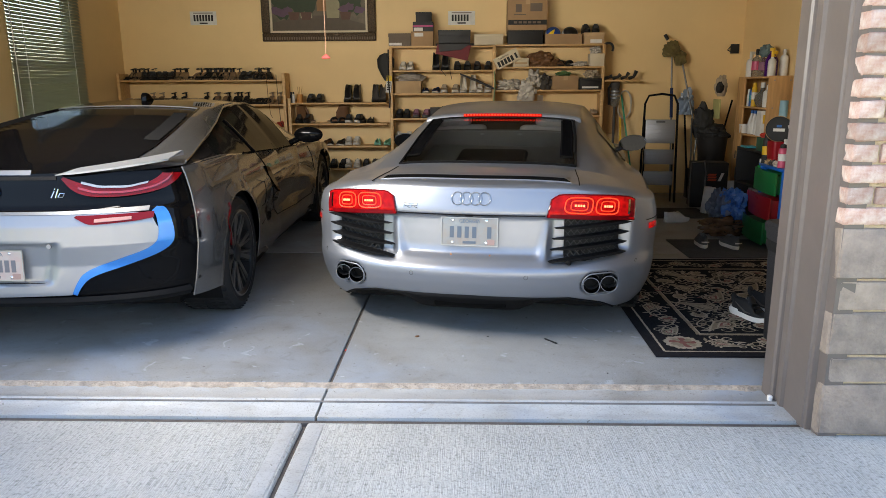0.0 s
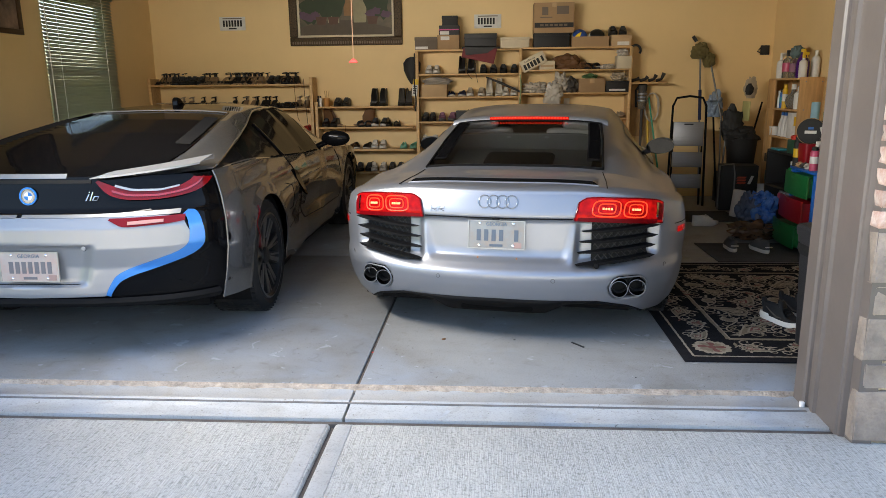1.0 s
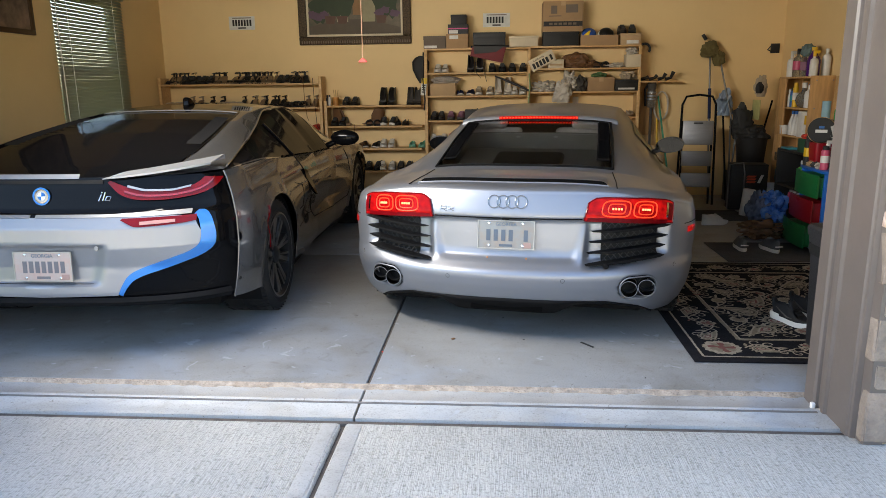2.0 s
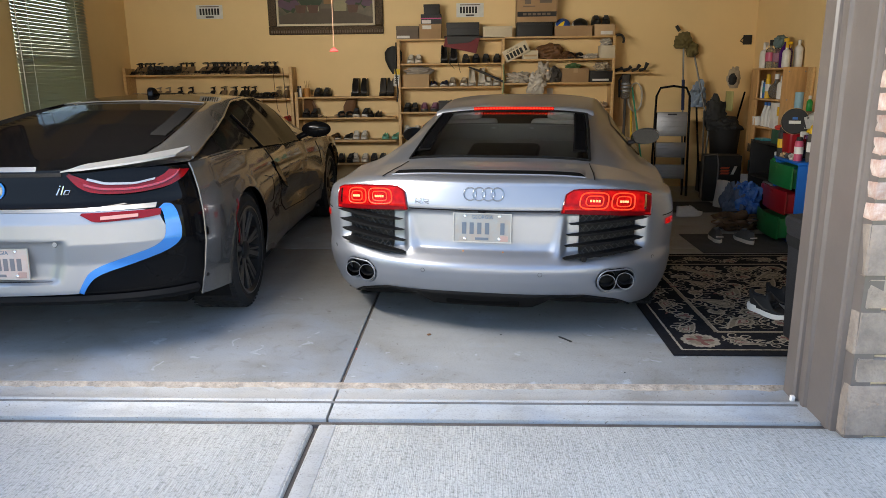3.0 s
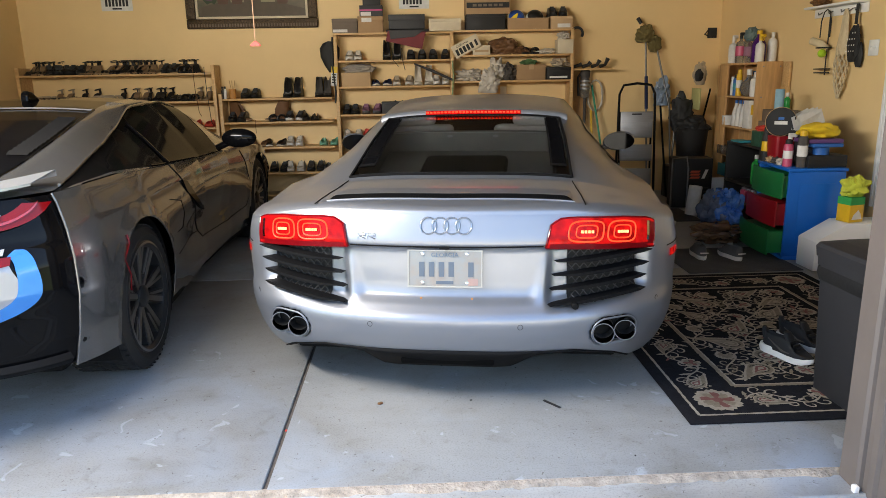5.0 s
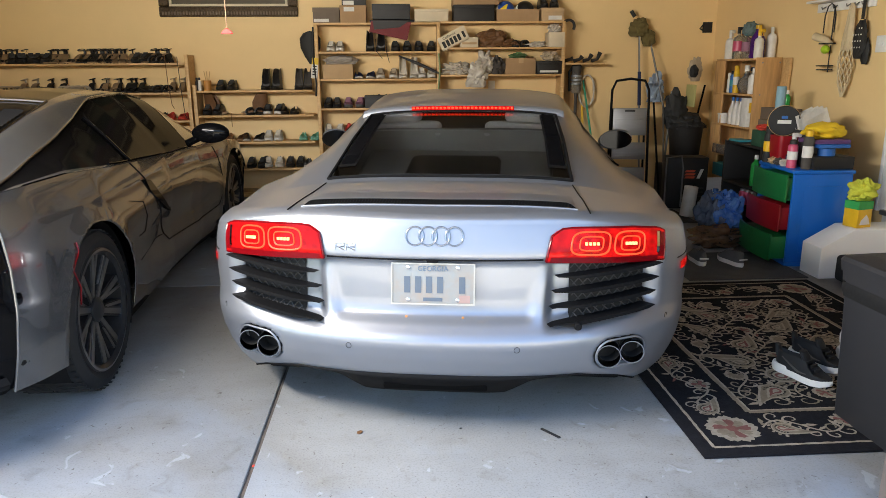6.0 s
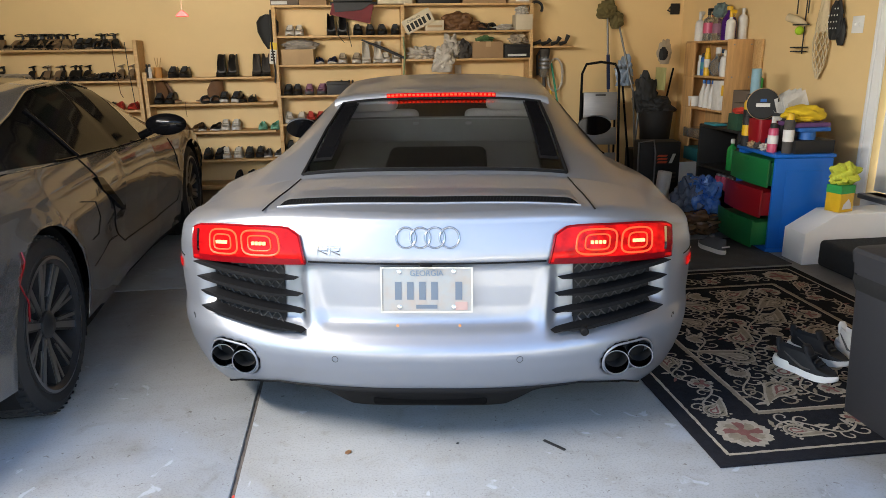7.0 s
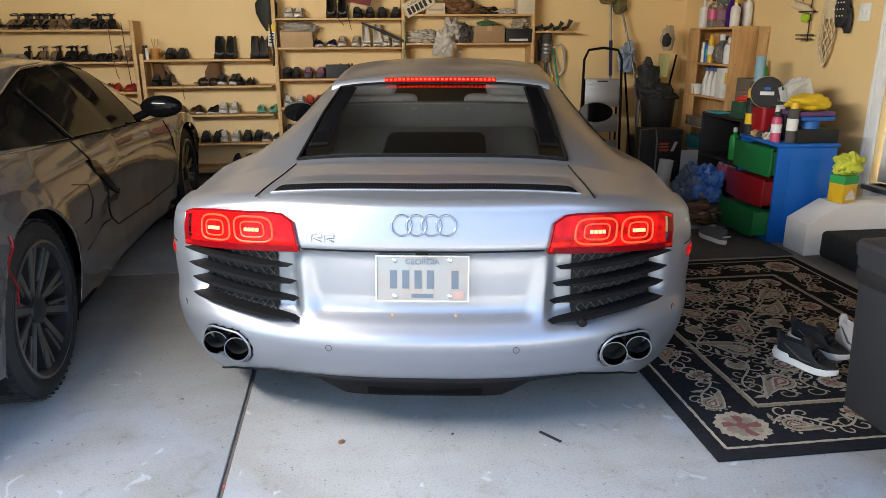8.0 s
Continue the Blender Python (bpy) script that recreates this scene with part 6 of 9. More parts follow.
pair("flat", LEATHER_BROWN, SOLE_TAN, mx(335), SHOE_Y, z, "brown leather slip-on shoe")
pair("flat", LEATHER_BLACK, SOLE_WHITE, mx(417), SHOE_Y, z, "black slip-on with white sole")
pair("sneaker", CANVAS_WHITE, SOLE_WHITE, mx(517), SHOE_Y, z, "worn white leather sneaker on the rack")
pair("flat", CANVAS_MINT, CANVAS_MINT, mx(690), SHOE_Y, z, "mint green foam clog on the pine rack")
z = ML[3]
pair("sneaker", LEATHER_BLACK, SOLE_BLACK, mx(425), SHOE_Y, z, "black high sneaker on the pine rack")
pair("sneaker", CANVAS_WHITE, SOLE_WHITE, mx(515), SHOE_Y, z, "white sneaker with hanging laces")
pair("sneaker", LEATHER_BLACK, SOLE_BLACK, mx(613), SHOE_Y, z, "black running shoe on the pine rack")
pair("flat", CANVAS_GREY, SOLE_WHITE, mx(700), SHOE_Y, z, "grey patterned slip-on shoe")
pair("sneaker", LEATHER_BLACK, SOLE_BLACK, mx(300), SHOE_Y, z, "black leather shoe on the low shelf")
z = ML[4]
for c in (560, 665):
    pair("sneaker", LEATHER_BLACK, SOLE_BLACK, mx(c), SHOE_Y, z, "black trainer on the lowest shelf")
# tall rack, west bay
z = RL[0]
carton("shoe_box", lx(62), lx(165), SHOE_Y, SHOE_Y + 0.2, z, z + 0.145, CARD_DK, "taupe shoe box with white labels on the rack", lid=0.045, sticker=(0.03, 0.6, 0.05, 0.25, PAPER))
carton("shoe_box", lx(168), lx(270), SHOE_Y, SHOE_Y + 0.2, z, z + 0.165, CARD, "brown shoe box under two smaller boxes", lid=0.045, sticker=(0.15, 0.55, 0.65, 0.9, PAPER))
sb = carton("shoe_box", lx(176), lx(270), SHOE_Y + 0.01, SHOE_Y + 0.18, z + 0.165, z + 0.275, CARD_GREY, "dark grey box with a pink stripe", sticker=(0.05, 0.5, 0.05, 0.4, PAPER))
box("stripe", -0.121, 0.121, -0.0875, -0.0855, 0.055, 0.068, col("pink_print", (0.6, 0.08, 0.25)), sb, 0)
carton("small_box", lx(190), lx(262), SHOE_Y + 0.02, SHOE_Y + 0.15, z + 0.275, z + 0.385, CARD_BLK, "small black box on top of the stack", lid=0.03)
carton("shoe_box", lx(295), lx(443), SHOE_Y - 0.04, SHOE_Y + 0.18, z + 0.03, z + 0.175, CARD_GREY, "dark grey shoe box with its lid on", lid=0.06)
carton("shoe_box", lx(283), lx(460), SHOE_Y + 0.0, SHOE_Y + 0.2, z, z + 0.026, CARD_BLK, "flattened black box under the grey one")
put("red_folder", flat("red_folder", [(lx(280), z - 0.09), (lx(430), z - 0.175), (lx(447), z + 0.0), (lx(290), z + 0.015)], -0.012, col("dark_red_card", (0.16, 0.008, 0.012), 0.6), bev=0.002), None, pose(0, SHOE_Y - 0.015, 0))
tagged(bpy.data.objects["red_folder"], "dark red folder leaning over the shelf edge", "folder")
put("grey_flap", flat("grey_flap", [(lx(300), z - 0.07), (lx(400), z - 0.05), (lx(440), z + 0.015), (lx(295), z + 0.02)], -0.01, CARD_GREY, bev=0.002), None, pose(0, SHOE_Y - 0.03, 0))
tagged(bpy.data.objects["grey_flap"], "grey cardboard flap hanging over the shelf", "flap")
carton("shoe_box", lx(462), lx(595), SHOE_Y, SHOE_Y + 0.2, z + 0.008, z + 0.13, CARD_CREAM, "plain cream shoe box on the rack", lid=0.03)
z = RL[1]
pair("sneaker", CANVAS_WHITE, SOLE_WHITE, lx(142), SHOE_Y, z, "worn off-white sneaker on the rack")
pair("boot", LEATHER_BLACK, SOLE_BLACK, lx(300), SHOE_Y, z, "black work boot with loose laces")
for k, (a, b) in enumerate(((305, 330), (345, 357))):
    put("bootlace", tube("bootlace", [(lx(a), SHOE_Y - 0.01, z + 0.12), (lx(a + 2), SHOE_Y - 0.03, z), (lx(b), SHOE_Y - 0.02, z - 0.07 - 0.04 * k)], 0.0035, INK, 5))
    tagged(bpy.data.objects["bootlace.%03d" % (k + 1)], "black bootlace hanging over the shelf edge", "lace")
pair("sneaker", LEATHER_BLACK, SOLE_BLACK, lx(411), SHOE_Y, z, "black sneaker on the tall rack", gap=0.12)
pair("sneaker", LEATHER_BLACK, SOLE_BLACK, lx(503), SHOE_Y, z, "black leather shoe on the tall rack")
z = RL[2]
carton("shoe_box", lx(90), lx(210), SHOE_Y, SHOE_Y + 0.2, z, z + 0.145, CARD_TAN, "tan cardboard shoe box under a cloth", lid=0.0)
tagged(blob("cloth", (lx(165), SHOE_Y + 0.09, z + 0.145), (0.18, 0.08, 0.045), col("grey_cloth", (0.35, 0.31, 0.27), 0.9), 3, 0.5), "crumpled grey cloth on a box", "cloth")
pair("flat", CANVAS_NAVY, SOLE_WHITE, lx(256), SHOE_Y, z, "navy canvas shoe with white sole")
pair("sneaker", CANVAS_BEIGE, SOLE_WHITE, lx(344), SHOE_Y, z, "beige sneaker with a dark tongue", gap=0.115)
pair("boot", CANVAS_WHITE, SOLE_WHITE, lx(433), SHOE_Y, z, "white high-top sneaker on the rack")
pair("sneaker", CANVAS_WHITE, SOLE_WHITE, lx(512), SHOE_Y, z, "off-white sneaker on the tall rack")
put("umbrella", tube("umbrella", [(lx(395), SHOE_Y - 0.015, z + 0.225), (lx(470), SHOE_Y - 0.015, z + 0.15), (lx(556), SHOE_Y - 0.015, z + 0.05)], [0.008, 0.016, 0.012], CARD_GREY, 10))
tagged(bpy.data.objects["umbrella"], "closed dark umbrella leaning across shoes", "umbrella")
z = RL[3]
pair("sneaker", LEATHER_BLACK, SOLE_BLACK, lx(120), SHOE_Y, z, "black running shoe on the rack")
pair("sneaker", CANVAS_PINK, CANVAS_GREY, lx(206), SHOE_Y, z, "mauve knit sneaker on the rack")
carton("shoe_box", lx(254), lx(340), SHOE_Y, SHOE_Y + 0.2, z, z + 0.125, CARD_GREY, "grey shoe box on the tall rack", lid=0.03)
carton("shoe_box", lx(345), lx(405), SHOE_Y, SHOE_Y + 0.2, z, z + 0.06, col("pale_blue_card", (0.4, 0.5, 0.55)), "pale blue low box under a sandal")
shoe("sandal", LEATHER_GREY, SOLE_BLACK, lx(375), SHOE_Y + 0.14, z + 0.06, 60, "grey sandal lying on a pale box")
z = RL[4]
pair("sneaker", CANVAS_WHITE, SOLE_WHITE, lx(127), SHOE_Y, z, "white running shoe on the tall rack")
pair("sneaker", CANVAS_RED, SOLE_BLACK, lx(205), SHOE_Y, z, "red and black running shoe")
pair("sneaker", LEATHER_BLACK, SOLE_WHITE, lx(300), SHOE_Y, z, "black sneaker with pale sole")
z = RL[5]
pair("sneaker", LEATHER_BLACK, SOLE_WHITE, lx(115), SHOE_Y, z, "black sport shoe on the low shelf")
pair("sneaker", LEATHER_BLACK, SOLE_BLACK, lx(210), SHOE_Y, z, "black leather shoe on the low shelf")
# tall rack, east bay
z = RR[0]
carton("black_box", rx_(622), rx_(780), SHOE_Y, SHOE_Y + 0.24, z, z + 0.16, CARD_BLK, "black storage box with a grey lid", lid=0.03)
big = carton("cardboard_box", rx_(620), rx_(797), SHOE_Y - 0.01, SHOE_Y + 0.25, z + 0.16, z + 0.5, CARD, "large brown shipping carton with dark print band", tape=CARD_TAN)
box("print_band", -0.225, 0.225, -0.1365, -0.1345, 0.06, 0.115, CARD_BLK, big, 0)
for i in range(6):
    box("print_bar", -0.16 + i * 0.055, -0.12 + i * 0.055, -0.138, -0.1365, 0.075, 0.1, CARD_DK, big, 0)
for x0, x1, z0, z1 in ((-0.14, -0.07, 0.2, 0.29), (0.03, 0.17, 0.21, 0.3), (-0.16, -0.02, 0.17, 0.18)):
    box("print_block", x0, x1, -0.1365, -0.1345, z0, z1, CARD_DK, big, 0)
ob_ = empty("open_box", pose((rx_(790) + rx_(955)) / 2, SHOE_Y + 0.11, z), "open brown carton holding two balls", "box")
hw_ = (rx_(955) - rx_(790)) / 2
for x0, x1, y0, y1 in ((-hw_, hw_, -0.11, -0.105), (-hw_, hw_, 0.105, 0.11), (-hw_, -hw_ + 0.005, -0.104, 0.104), (hw_ - 0.005, hw_, -0.104, 0.104)):
    box("panel", x0, x1, y0, y1, 0.004, 0.115, CARD, ob_, 0)
box("base", -hw_, hw_, -0.11, 0.11, 0, 0.0035, CARD, ob_, 0)


def ball(x, y, z, r, a, b, label):
    m = mat("ball_" + label[:5], a, 0.4)
    nt = m.node_tree
    tc, vo = nt.nodes.new("ShaderNodeTexCoord"), nt.nodes.new("ShaderNodeTexVoronoi")
    vo.inputs["Scale"].default_value = 1.0 / r * 0.8
    nt.links.new(tc.outputs["Object"], vo.inputs["Vector"])
    rp = nt.nodes.new("ShaderNodeValToRGB")
    rp.color_ramp.interpolation = "CONSTANT"
    rp.color_ramp.elements[0].color = (*b[0], 1)
    rp.color_ramp.elements[1].color = (*a, 1)
    rp.color_ramp.elements[1].position = 0.5
    if len(b) > 1:
        e2 = rp.color_ramp.elements.new(0.3)
        e2.color = (*b[1], 1)
    sp = nt.nodes.new("ShaderNodeSeparateColor")
    nt.links.new(vo.outputs["Color"], sp.inputs[0])
    nt.links.new(sp.outputs[0], rp.inputs[0])
    nt.links.new(rp.outputs[0], nt.nodes["Principled BSDF"].inputs["Base Color"])
    bm = bmesh.new()
    bmesh.ops.create_icosphere(bm, subdivisions=4, radius=r)
    tagged(put("ball", bm_mesh("ball", bm, m, 60), None, pose(x, y, z, 20, 30, 10)), label, "ball")


ball(rx_(828), SHOE_Y + 0.11, z + 0.105, 0.1, (0.75, 0.7, 0.55), ((0.02, 0.07, 0.3), (0.8, 0.55, 0.02)), "blue yellow and white volleyball in a carton")
ball(rx_(905), SHOE_Y + 0.11, z + 0.105, 0.1, (0.75, 0.72, 0.66), ((0.012, 0.012, 0.012),), "white and black football in a carton")
carton("shoe_box", rx_(966), rx_(1053), SHOE_Y, SHOE_Y + 0.2, z, z + 0.13, CARD_TAN, "pale shoe box with a white end label", lid=0.04, sticker=(0.3, 0.9, 0.1, 0.4, PAPER))
pair("sneaker", LEATHER_BLACK, SOLE_BLACK, rx_(998), SHOE_Y, z + 0.13, "black shoe standing on a shoe box", gap=0.1)
z = RR[1]
vp = empty("old_number_plate", pose(rx_(620), SHOE_Y - 0.02, z + 0.085, -8, -27, 0), "cream souvenir plate leaning on the shelf", "plate")
box("plate", -0.15, 0.15, -0.003, 0, -0.065, 0.075, CARD_CREAM, vp, 0.001)
for i in range(6):
    if i != 5:
        box("letter_bar", -0.125 + i * 0.042, -0.095 + i * 0.042, -0.005, -0.003, -0.045, 0.02, INK, vp, 0)
box("letter_bar", 0.1, 0.125, -0.005, -0.003, -0.04, 0.025, INK, vp, 0)
text(vp, "California", 0.036, (-0.03, -0.0045, 0.045), INK)
carton("small_box", rx_(648), rx_(718), SHOE_Y, SHOE_Y + 0.12, z, z + 0.1, CARD_CREAM, "small cream box with faint print", sticker=(0.1, 0.9, 0.3, 0.5, CARD_TAN))
tagged(blob("leather_bag", (rx_(775), SHOE_Y + 0.11, z), (0.15, 0.09, 0.095), LEATHER_BROWN, 5, 0.6), "slumped brown leather bag on the shelf", "bag")
tagged(blob("brown_cloth", (rx_(845), SHOE_Y + 0.1, z), (0.09, 0.08, 0.045), LEATHER_BROWN, 8, 0.7), "crumpled brown cloth on the shelf", "cloth")
pair("sandal", LEATHER_BLACK, SOLE_BLACK, rx_(888), SHOE_Y, z, "black sandal with a bright buckle")
tagged(blob("plastic_wrap", (rx_(955), SHOE_Y + 0.08, z), (0.09, 0.07, 0.03), BAG, 9, 0.8), "crumpled clear plastic wrap", "wrap")
carton("small_box", rx_(993), rx_(1057), SHOE_Y - 0.03, SHOE_Y + 0.15, z, z + 0.145, CARD_CREAM, "plain cream box at the rack end")
tagged(blob("plastic_wrap", (rx_(1020), SHOE_Y + 0.05, z + 0.145), (0.07, 0.06, 0.045), BAG, 12, 0.8), "clear plastic wrap on a cream box", "wrap")
z = RR[2]
tagged(blob("plastic_bag", (rx_(635), SHOE_Y + 0.1, z), (0.14, 0.1, 0.065), BAG, 14, 0.9), "crumpled pale plastic bag on the shelf", "bag")
tagged(blob("plastic_bag", (rx_(712), SHOE_Y - 0.02, z - 0.13), (0.1, 0.05, 0.13), BAG, 17, 0.9), "pale plastic bag hanging over the shelf edge", "bag")
tagged(blob("plastic_bag", (rx_(750), SHOE_Y + 0.1, z), (0.09, 0.09, 0.11), BAG, 19, 0.9), "white plastic bag stuffed on the shelf", "bag")
tagged(blob("dark_bag", (rx_(800), SHOE_Y + 0.1, z), (0.085, 0.09, 0.09), LEATHER_GREY, 23, 0.7), "dark folded bag among plastic bags", "bag")
carton("cardboard_box", rx_(828), rx_(945), SHOE_Y - 0.02, SHOE_Y + 0.2, z, z + 0.16, CARD, "taped brown cardboard box on the shelf", tape=CARD_TAN)
tagged(blob("green_cloth", (rx_(880), SHOE_Y + 0.08, z + 0.16), (0.09, 0.08, 0.03), col("green_cloth", (0.1, 0.2, 0.08), 0.8), 26, 0.7), "crumpled green cloth on a carton", "cloth")
carton("shoe_box", rx_(950), rx_(1050), SHOE_Y - 0.02, SHOE_Y + 0.2, z, z + 0.13, CARD_BLK, "black shoe box with a white strip label", lid=0.03, sticker=(0.12, 0.85, 0.12, 0.28, PAPER))
tagged(blob("beige_cloth", (rx_(1012), SHOE_Y + 0.08, z + 0.13), (0.1, 0.08, 0.05), CANVAS_BEIGE, 29, 0.8), "beige cloth heaped on a shoe box", "cloth")
z = RR[3]
pair("flat", CANVAS_BEIGE, SOLE_TAN, rx_(930), SHOE_Y, z, "beige flat shoe beside the rack post")
pair("flat", CANVAS_BEIGE, SOLE_TAN, rx_(1010), SHOE_Y, z, "cream flat shoe on the rack")
for c in (600, 680, 760, 850):
    pair("sneaker", sr.choice((CANVAS_WHITE, CANVAS_GREY, LEATHER_BLACK)), SOLE_WHITE, rx_(c), SHOE_Y, RR[4], "sneaker on the lower rack shelf")
tagged(put("cable", tube("cable", [(A1, SY0 - 0.01, 1.5), (A1 + 0.012, SY0 - 0.012, 1.35), (A1 - 0.008, SY0 - 0.012, 1.1), (A1, SY0 - 0.01, 0.95)], 0.008, col("green_cable", (0.25, 0.32, 0.14)), 6)), "pale green cord hanging down the post", "cord")
outlet = tagged(put("wall_outlet", bm_mesh("wall_outlet", box_bm(-0.035, 0.035, -0.006, 0, -0.057, 0.057, 0.003), M["white"]), None, pose(rx_(785), YB - 0.001, 1.16)), "white wall power outlet", "outlet")
# west rack
hp = random.Random(5)
x = -4.16
while x < -2.36:
    kind = hp.choice(("heel", "heel", "sandal", "sneaker", "heel")) if x > -3.7 else hp.choice(("sneaker", "boot", "heel"))
    pair(kind, LEATHER_BLACK, SOLE_BLACK if hp.random() < 0.7 else SOLE_TAN, x, SHOE_Y + (0.0 if kind != "heel" else 0.02), LL[0], {"heel": "black strappy high heel", "sandal": "black strappy flat sandal", "boot": "black ankle boot", "sneaker": "black leather shoe"}[kind] + " on the crowded rack", turn=hp.uniform(-40, 40), gap=0.075)
    x += 0.095
x = -4.15
while x < -2.36:
    kind = hp.choice(("sandal", "flat", "sandal", "heel"))
    m = hp.choice((LEATHER_BLACK, LEATHER_BLACK, CANVAS_BEIGE, LEATHER_GREY))
    pair(kind, m, SOLE_BLACK if m is not CANVAS_BEIGE else SOLE_TAN, x, SHOE_Y, LL[1], ("beige" if m is CANVAS_BEIGE else "dark") + " ladies' " + {"sandal": "sandal", "flat": "flat shoe", "heel": "high heel"}[kind] + " on the rack", gap=0.08)
    x += 0.135
pair("flat", CANVAS_RED, CANVAS_RED, -2.42, SHOE_Y, LL[2], "red slipper on the crowded rack")
for k in range(4):
    pair("flat", LEATHER_BLACK, SOLE_BLACK, -2.65 - 0.22 * k, SHOE_Y, LL[2], "dark flat shoe on the low shelf")
for k, (dx, dz) in enumerate(((-2.45, 0.45), (-2.33, 0.55))):
    tagged(put("cord", tube("cord", [(dx, SHOE_Y - 0.015, LL[0] + 0.06), (dx + 0.01, SHOE_Y - 0.02, LL[0] - 0.2), (dx + 0.03, SHOE_Y - 0.02, LL[0] - dz + 0.04), (dx + 0.05, SHOE_Y - 0.02, LL[0] - dz)], 0.004, LEATHER_BROWN if k == 0 else INK, 6)), "thin dark cord hanging from the rack", "cord")

# things hung by the tall rack
hk = A0 - 0.045
tagged(put("cap", ring_loft([[Vector((hk - 0.02 + w * math.cos(t), SHOE_Y + 0.05 + 0.05 * math.sin(t), zz)) for t in lin(0, 2 * math.pi * 15 / 16, 16)] for zz, w in ((1.40, 0.015), (1.47, 0.06), (1.56, 0.1), (1.65, 0.105), (1.7, 0.07), (1.72, 0.02))], INK, "cap")), "black cap hanging on the rack post", "cap")
tg = empty("cardboard_tag", pose(hk + 0.02, SY0 - 0.012, 1.36, 0, 6, 0), "yellow and white hang tag on the post", "tag")
box("tag_card", -0.032, 0.032, -0.003, 0, -0.1, 0.1, PAPER, tg, 0.001)
box("tag_band", -0.032, 0.032, -0.0045, -0.003, 0.035, 0.1, col("yellow_print", (0.75, 0.5, 0.03)), tg, 0)
for k in range(4):
    box("tag_print", -0.02, 0.02, -0.0045, -0.003, 0.01 - k * 0.027, 0.024 - k * 0.027, INK, tg, 0)
tagged(put("strap", tube("strap", [(hk + 0.02, SY0 - 0.01, 1.76), (hk + 0.01, SY0 - 0.015, 1.45), (hk + 0.03, SY0 - 0.012, 1.2), (hk + 0.02, SY0 - 0.012, 1.08)], 0.009, INK, 6)), "black strap hanging down the rack post", "strap")
tagged(put("headphones", tube("headphones", [(A2 + 0.05 + 0.06 * math.cos(t), SY0 + 0.02, 1.76 + 0.06 * math.sin(t)) for t in lin(-0.6, 3.9, 16)], 0.014, INK, 8)), "black headphones hung on the rack corner", "headphones")

# back wall pictures and plates
pic = empty("painting", pose(-1.835, YB - 0.004, 1.875), "framed garden painting in a carved dark gold frame", "painting")
PW, PH = 0.695, 0.92
M["gilt"] = mat("carved_gilt", (0.10, 0.06, 0.025), 0.35, 0.4, var=0.7, scale=60, dark=(0.012, 0.008, 0.005), bump=1.0, bscale=70)
for x0, x1, z0, z1 in ((-PW, PW, 0, 0.1), (-PW, PW, PH - 0.1, PH), (-PW, -PW + 0.1, 0.1, PH - 0.1), (PW - 0.1, PW, 0.1, PH - 0.1)):
    box("frame_rail", x0, x1, -0.05, 0, z0, z1, M["gilt"], pic, 0.012, seg=3)
for x0, x1, z0, z1 in ((-PW + 0.1, PW - 0.1, 0.1, 0.125), (-PW + 0.1, PW - 0.1, PH - 0.125, PH - 0.1), (-PW + 0.1, -PW + 0.125, 0.125, PH - 0.125), (PW - 0.125, PW - 0.1, 0.125, PH - 0.125)):
    box("mat_liner", x0, x1, -0.03, 0, z0, z1, CARD_CREAM, pic, 0.003)
for k in range(46):
    box("frame_bead", -PW + 0.03 + k * 0.0297, -PW + 0.048 + k * 0.0297, -0.056, -0.05, 0.018, 0.05, CARD_DK, pic, 0.003, seg=1)
box("canvas", -PW + 0.126, PW - 0.126, -0.012, -0.002, 0.126, PH - 0.126, col("painted_canvas", (0.14, 0.1, 0.055), 0.5, var=0.7, scale=5, dark=(0.05, 0.055, 0.025)), pic, 0)
pm = {"urn": col("painted_terracotta", (0.1, 0.045, 0.025)), "leaf": col("painted_leaf", (0.03, 0.045, 0.015)), "bloom": col("painted_bloom", (0.1, 0.05, 0.08)), "light": col("painted_light", (0.3, 0.26, 0.15)), "path": col("painted_path", (0.09, 0.065, 0.04)), "sky": col("painted_glow", (0.25, 0.13, 0.045))}
def stroke(kind, pts):
    put("painted_" + kind, flat("painted_" + kind, pts, -0.0015, pm[kind]), pic, pose(0, -0.0125 - 0.0004 * stroke.n, 0))
    stroke.n += 1
stroke.n = 0
def oval(cx, cz, a, b, n=18, j=0.25):
    r = random.Random(int(cx * 1000 + cz * 77))
    return [(cx + a * math.cos(t) * (1 + r.uniform(-j, j)), cz + b * math.sin(t) * (1 + r.uniform(-j, j))) for t in lin(0, 2 * math.pi * (n - 1) / n, n)]
stroke("path", [(-0.56, 0.13), (0.56, 0.13), (0.56, 0.2), (0.15, 0.3), (-0.2, 0.3), (-0.56, 0.22)])
stroke("sky", [(-0.02, 0.35), (0.1, 0.35), (0.1, 0.75), (-0.02, 0.75)])
stroke("light", [(0.1, 0.27), (0.25, 0.27), (0.27, 0.75), (0.08, 0.75)])
stroke("light", [(-0.22, 0.27), (-0.08, 0.27), (-0.08, 0.38), (-0.22, 0.38)])
for cx, cz, a, b in ((-0.45, 0.42, 0.12, 0.17), (-0.25, 0.52, 0.13, 0.2), (-0.1, 0.5, 0.1, 0.2), (0.4, 0.52, 0.16, 0.22)):
    stroke("leaf", oval(cx, cz, a, b))
for cx, cz in ((-0.45, 0.33), (-0.38, 0.36), (0.31, 0.37), (0.38, 0.4), (0.5, 0.36), (-0.52, 0.36)):
    stroke("bloom", oval(cx, cz, 0.06, 0.045))
for cx in (-0.3, -0.15, 0.33):
    stroke("urn", [(cx - 0.05, 0.25), (cx + 0.05, 0.25), (cx + 0.07, 0.34), (cx - 0.07, 0.34)])

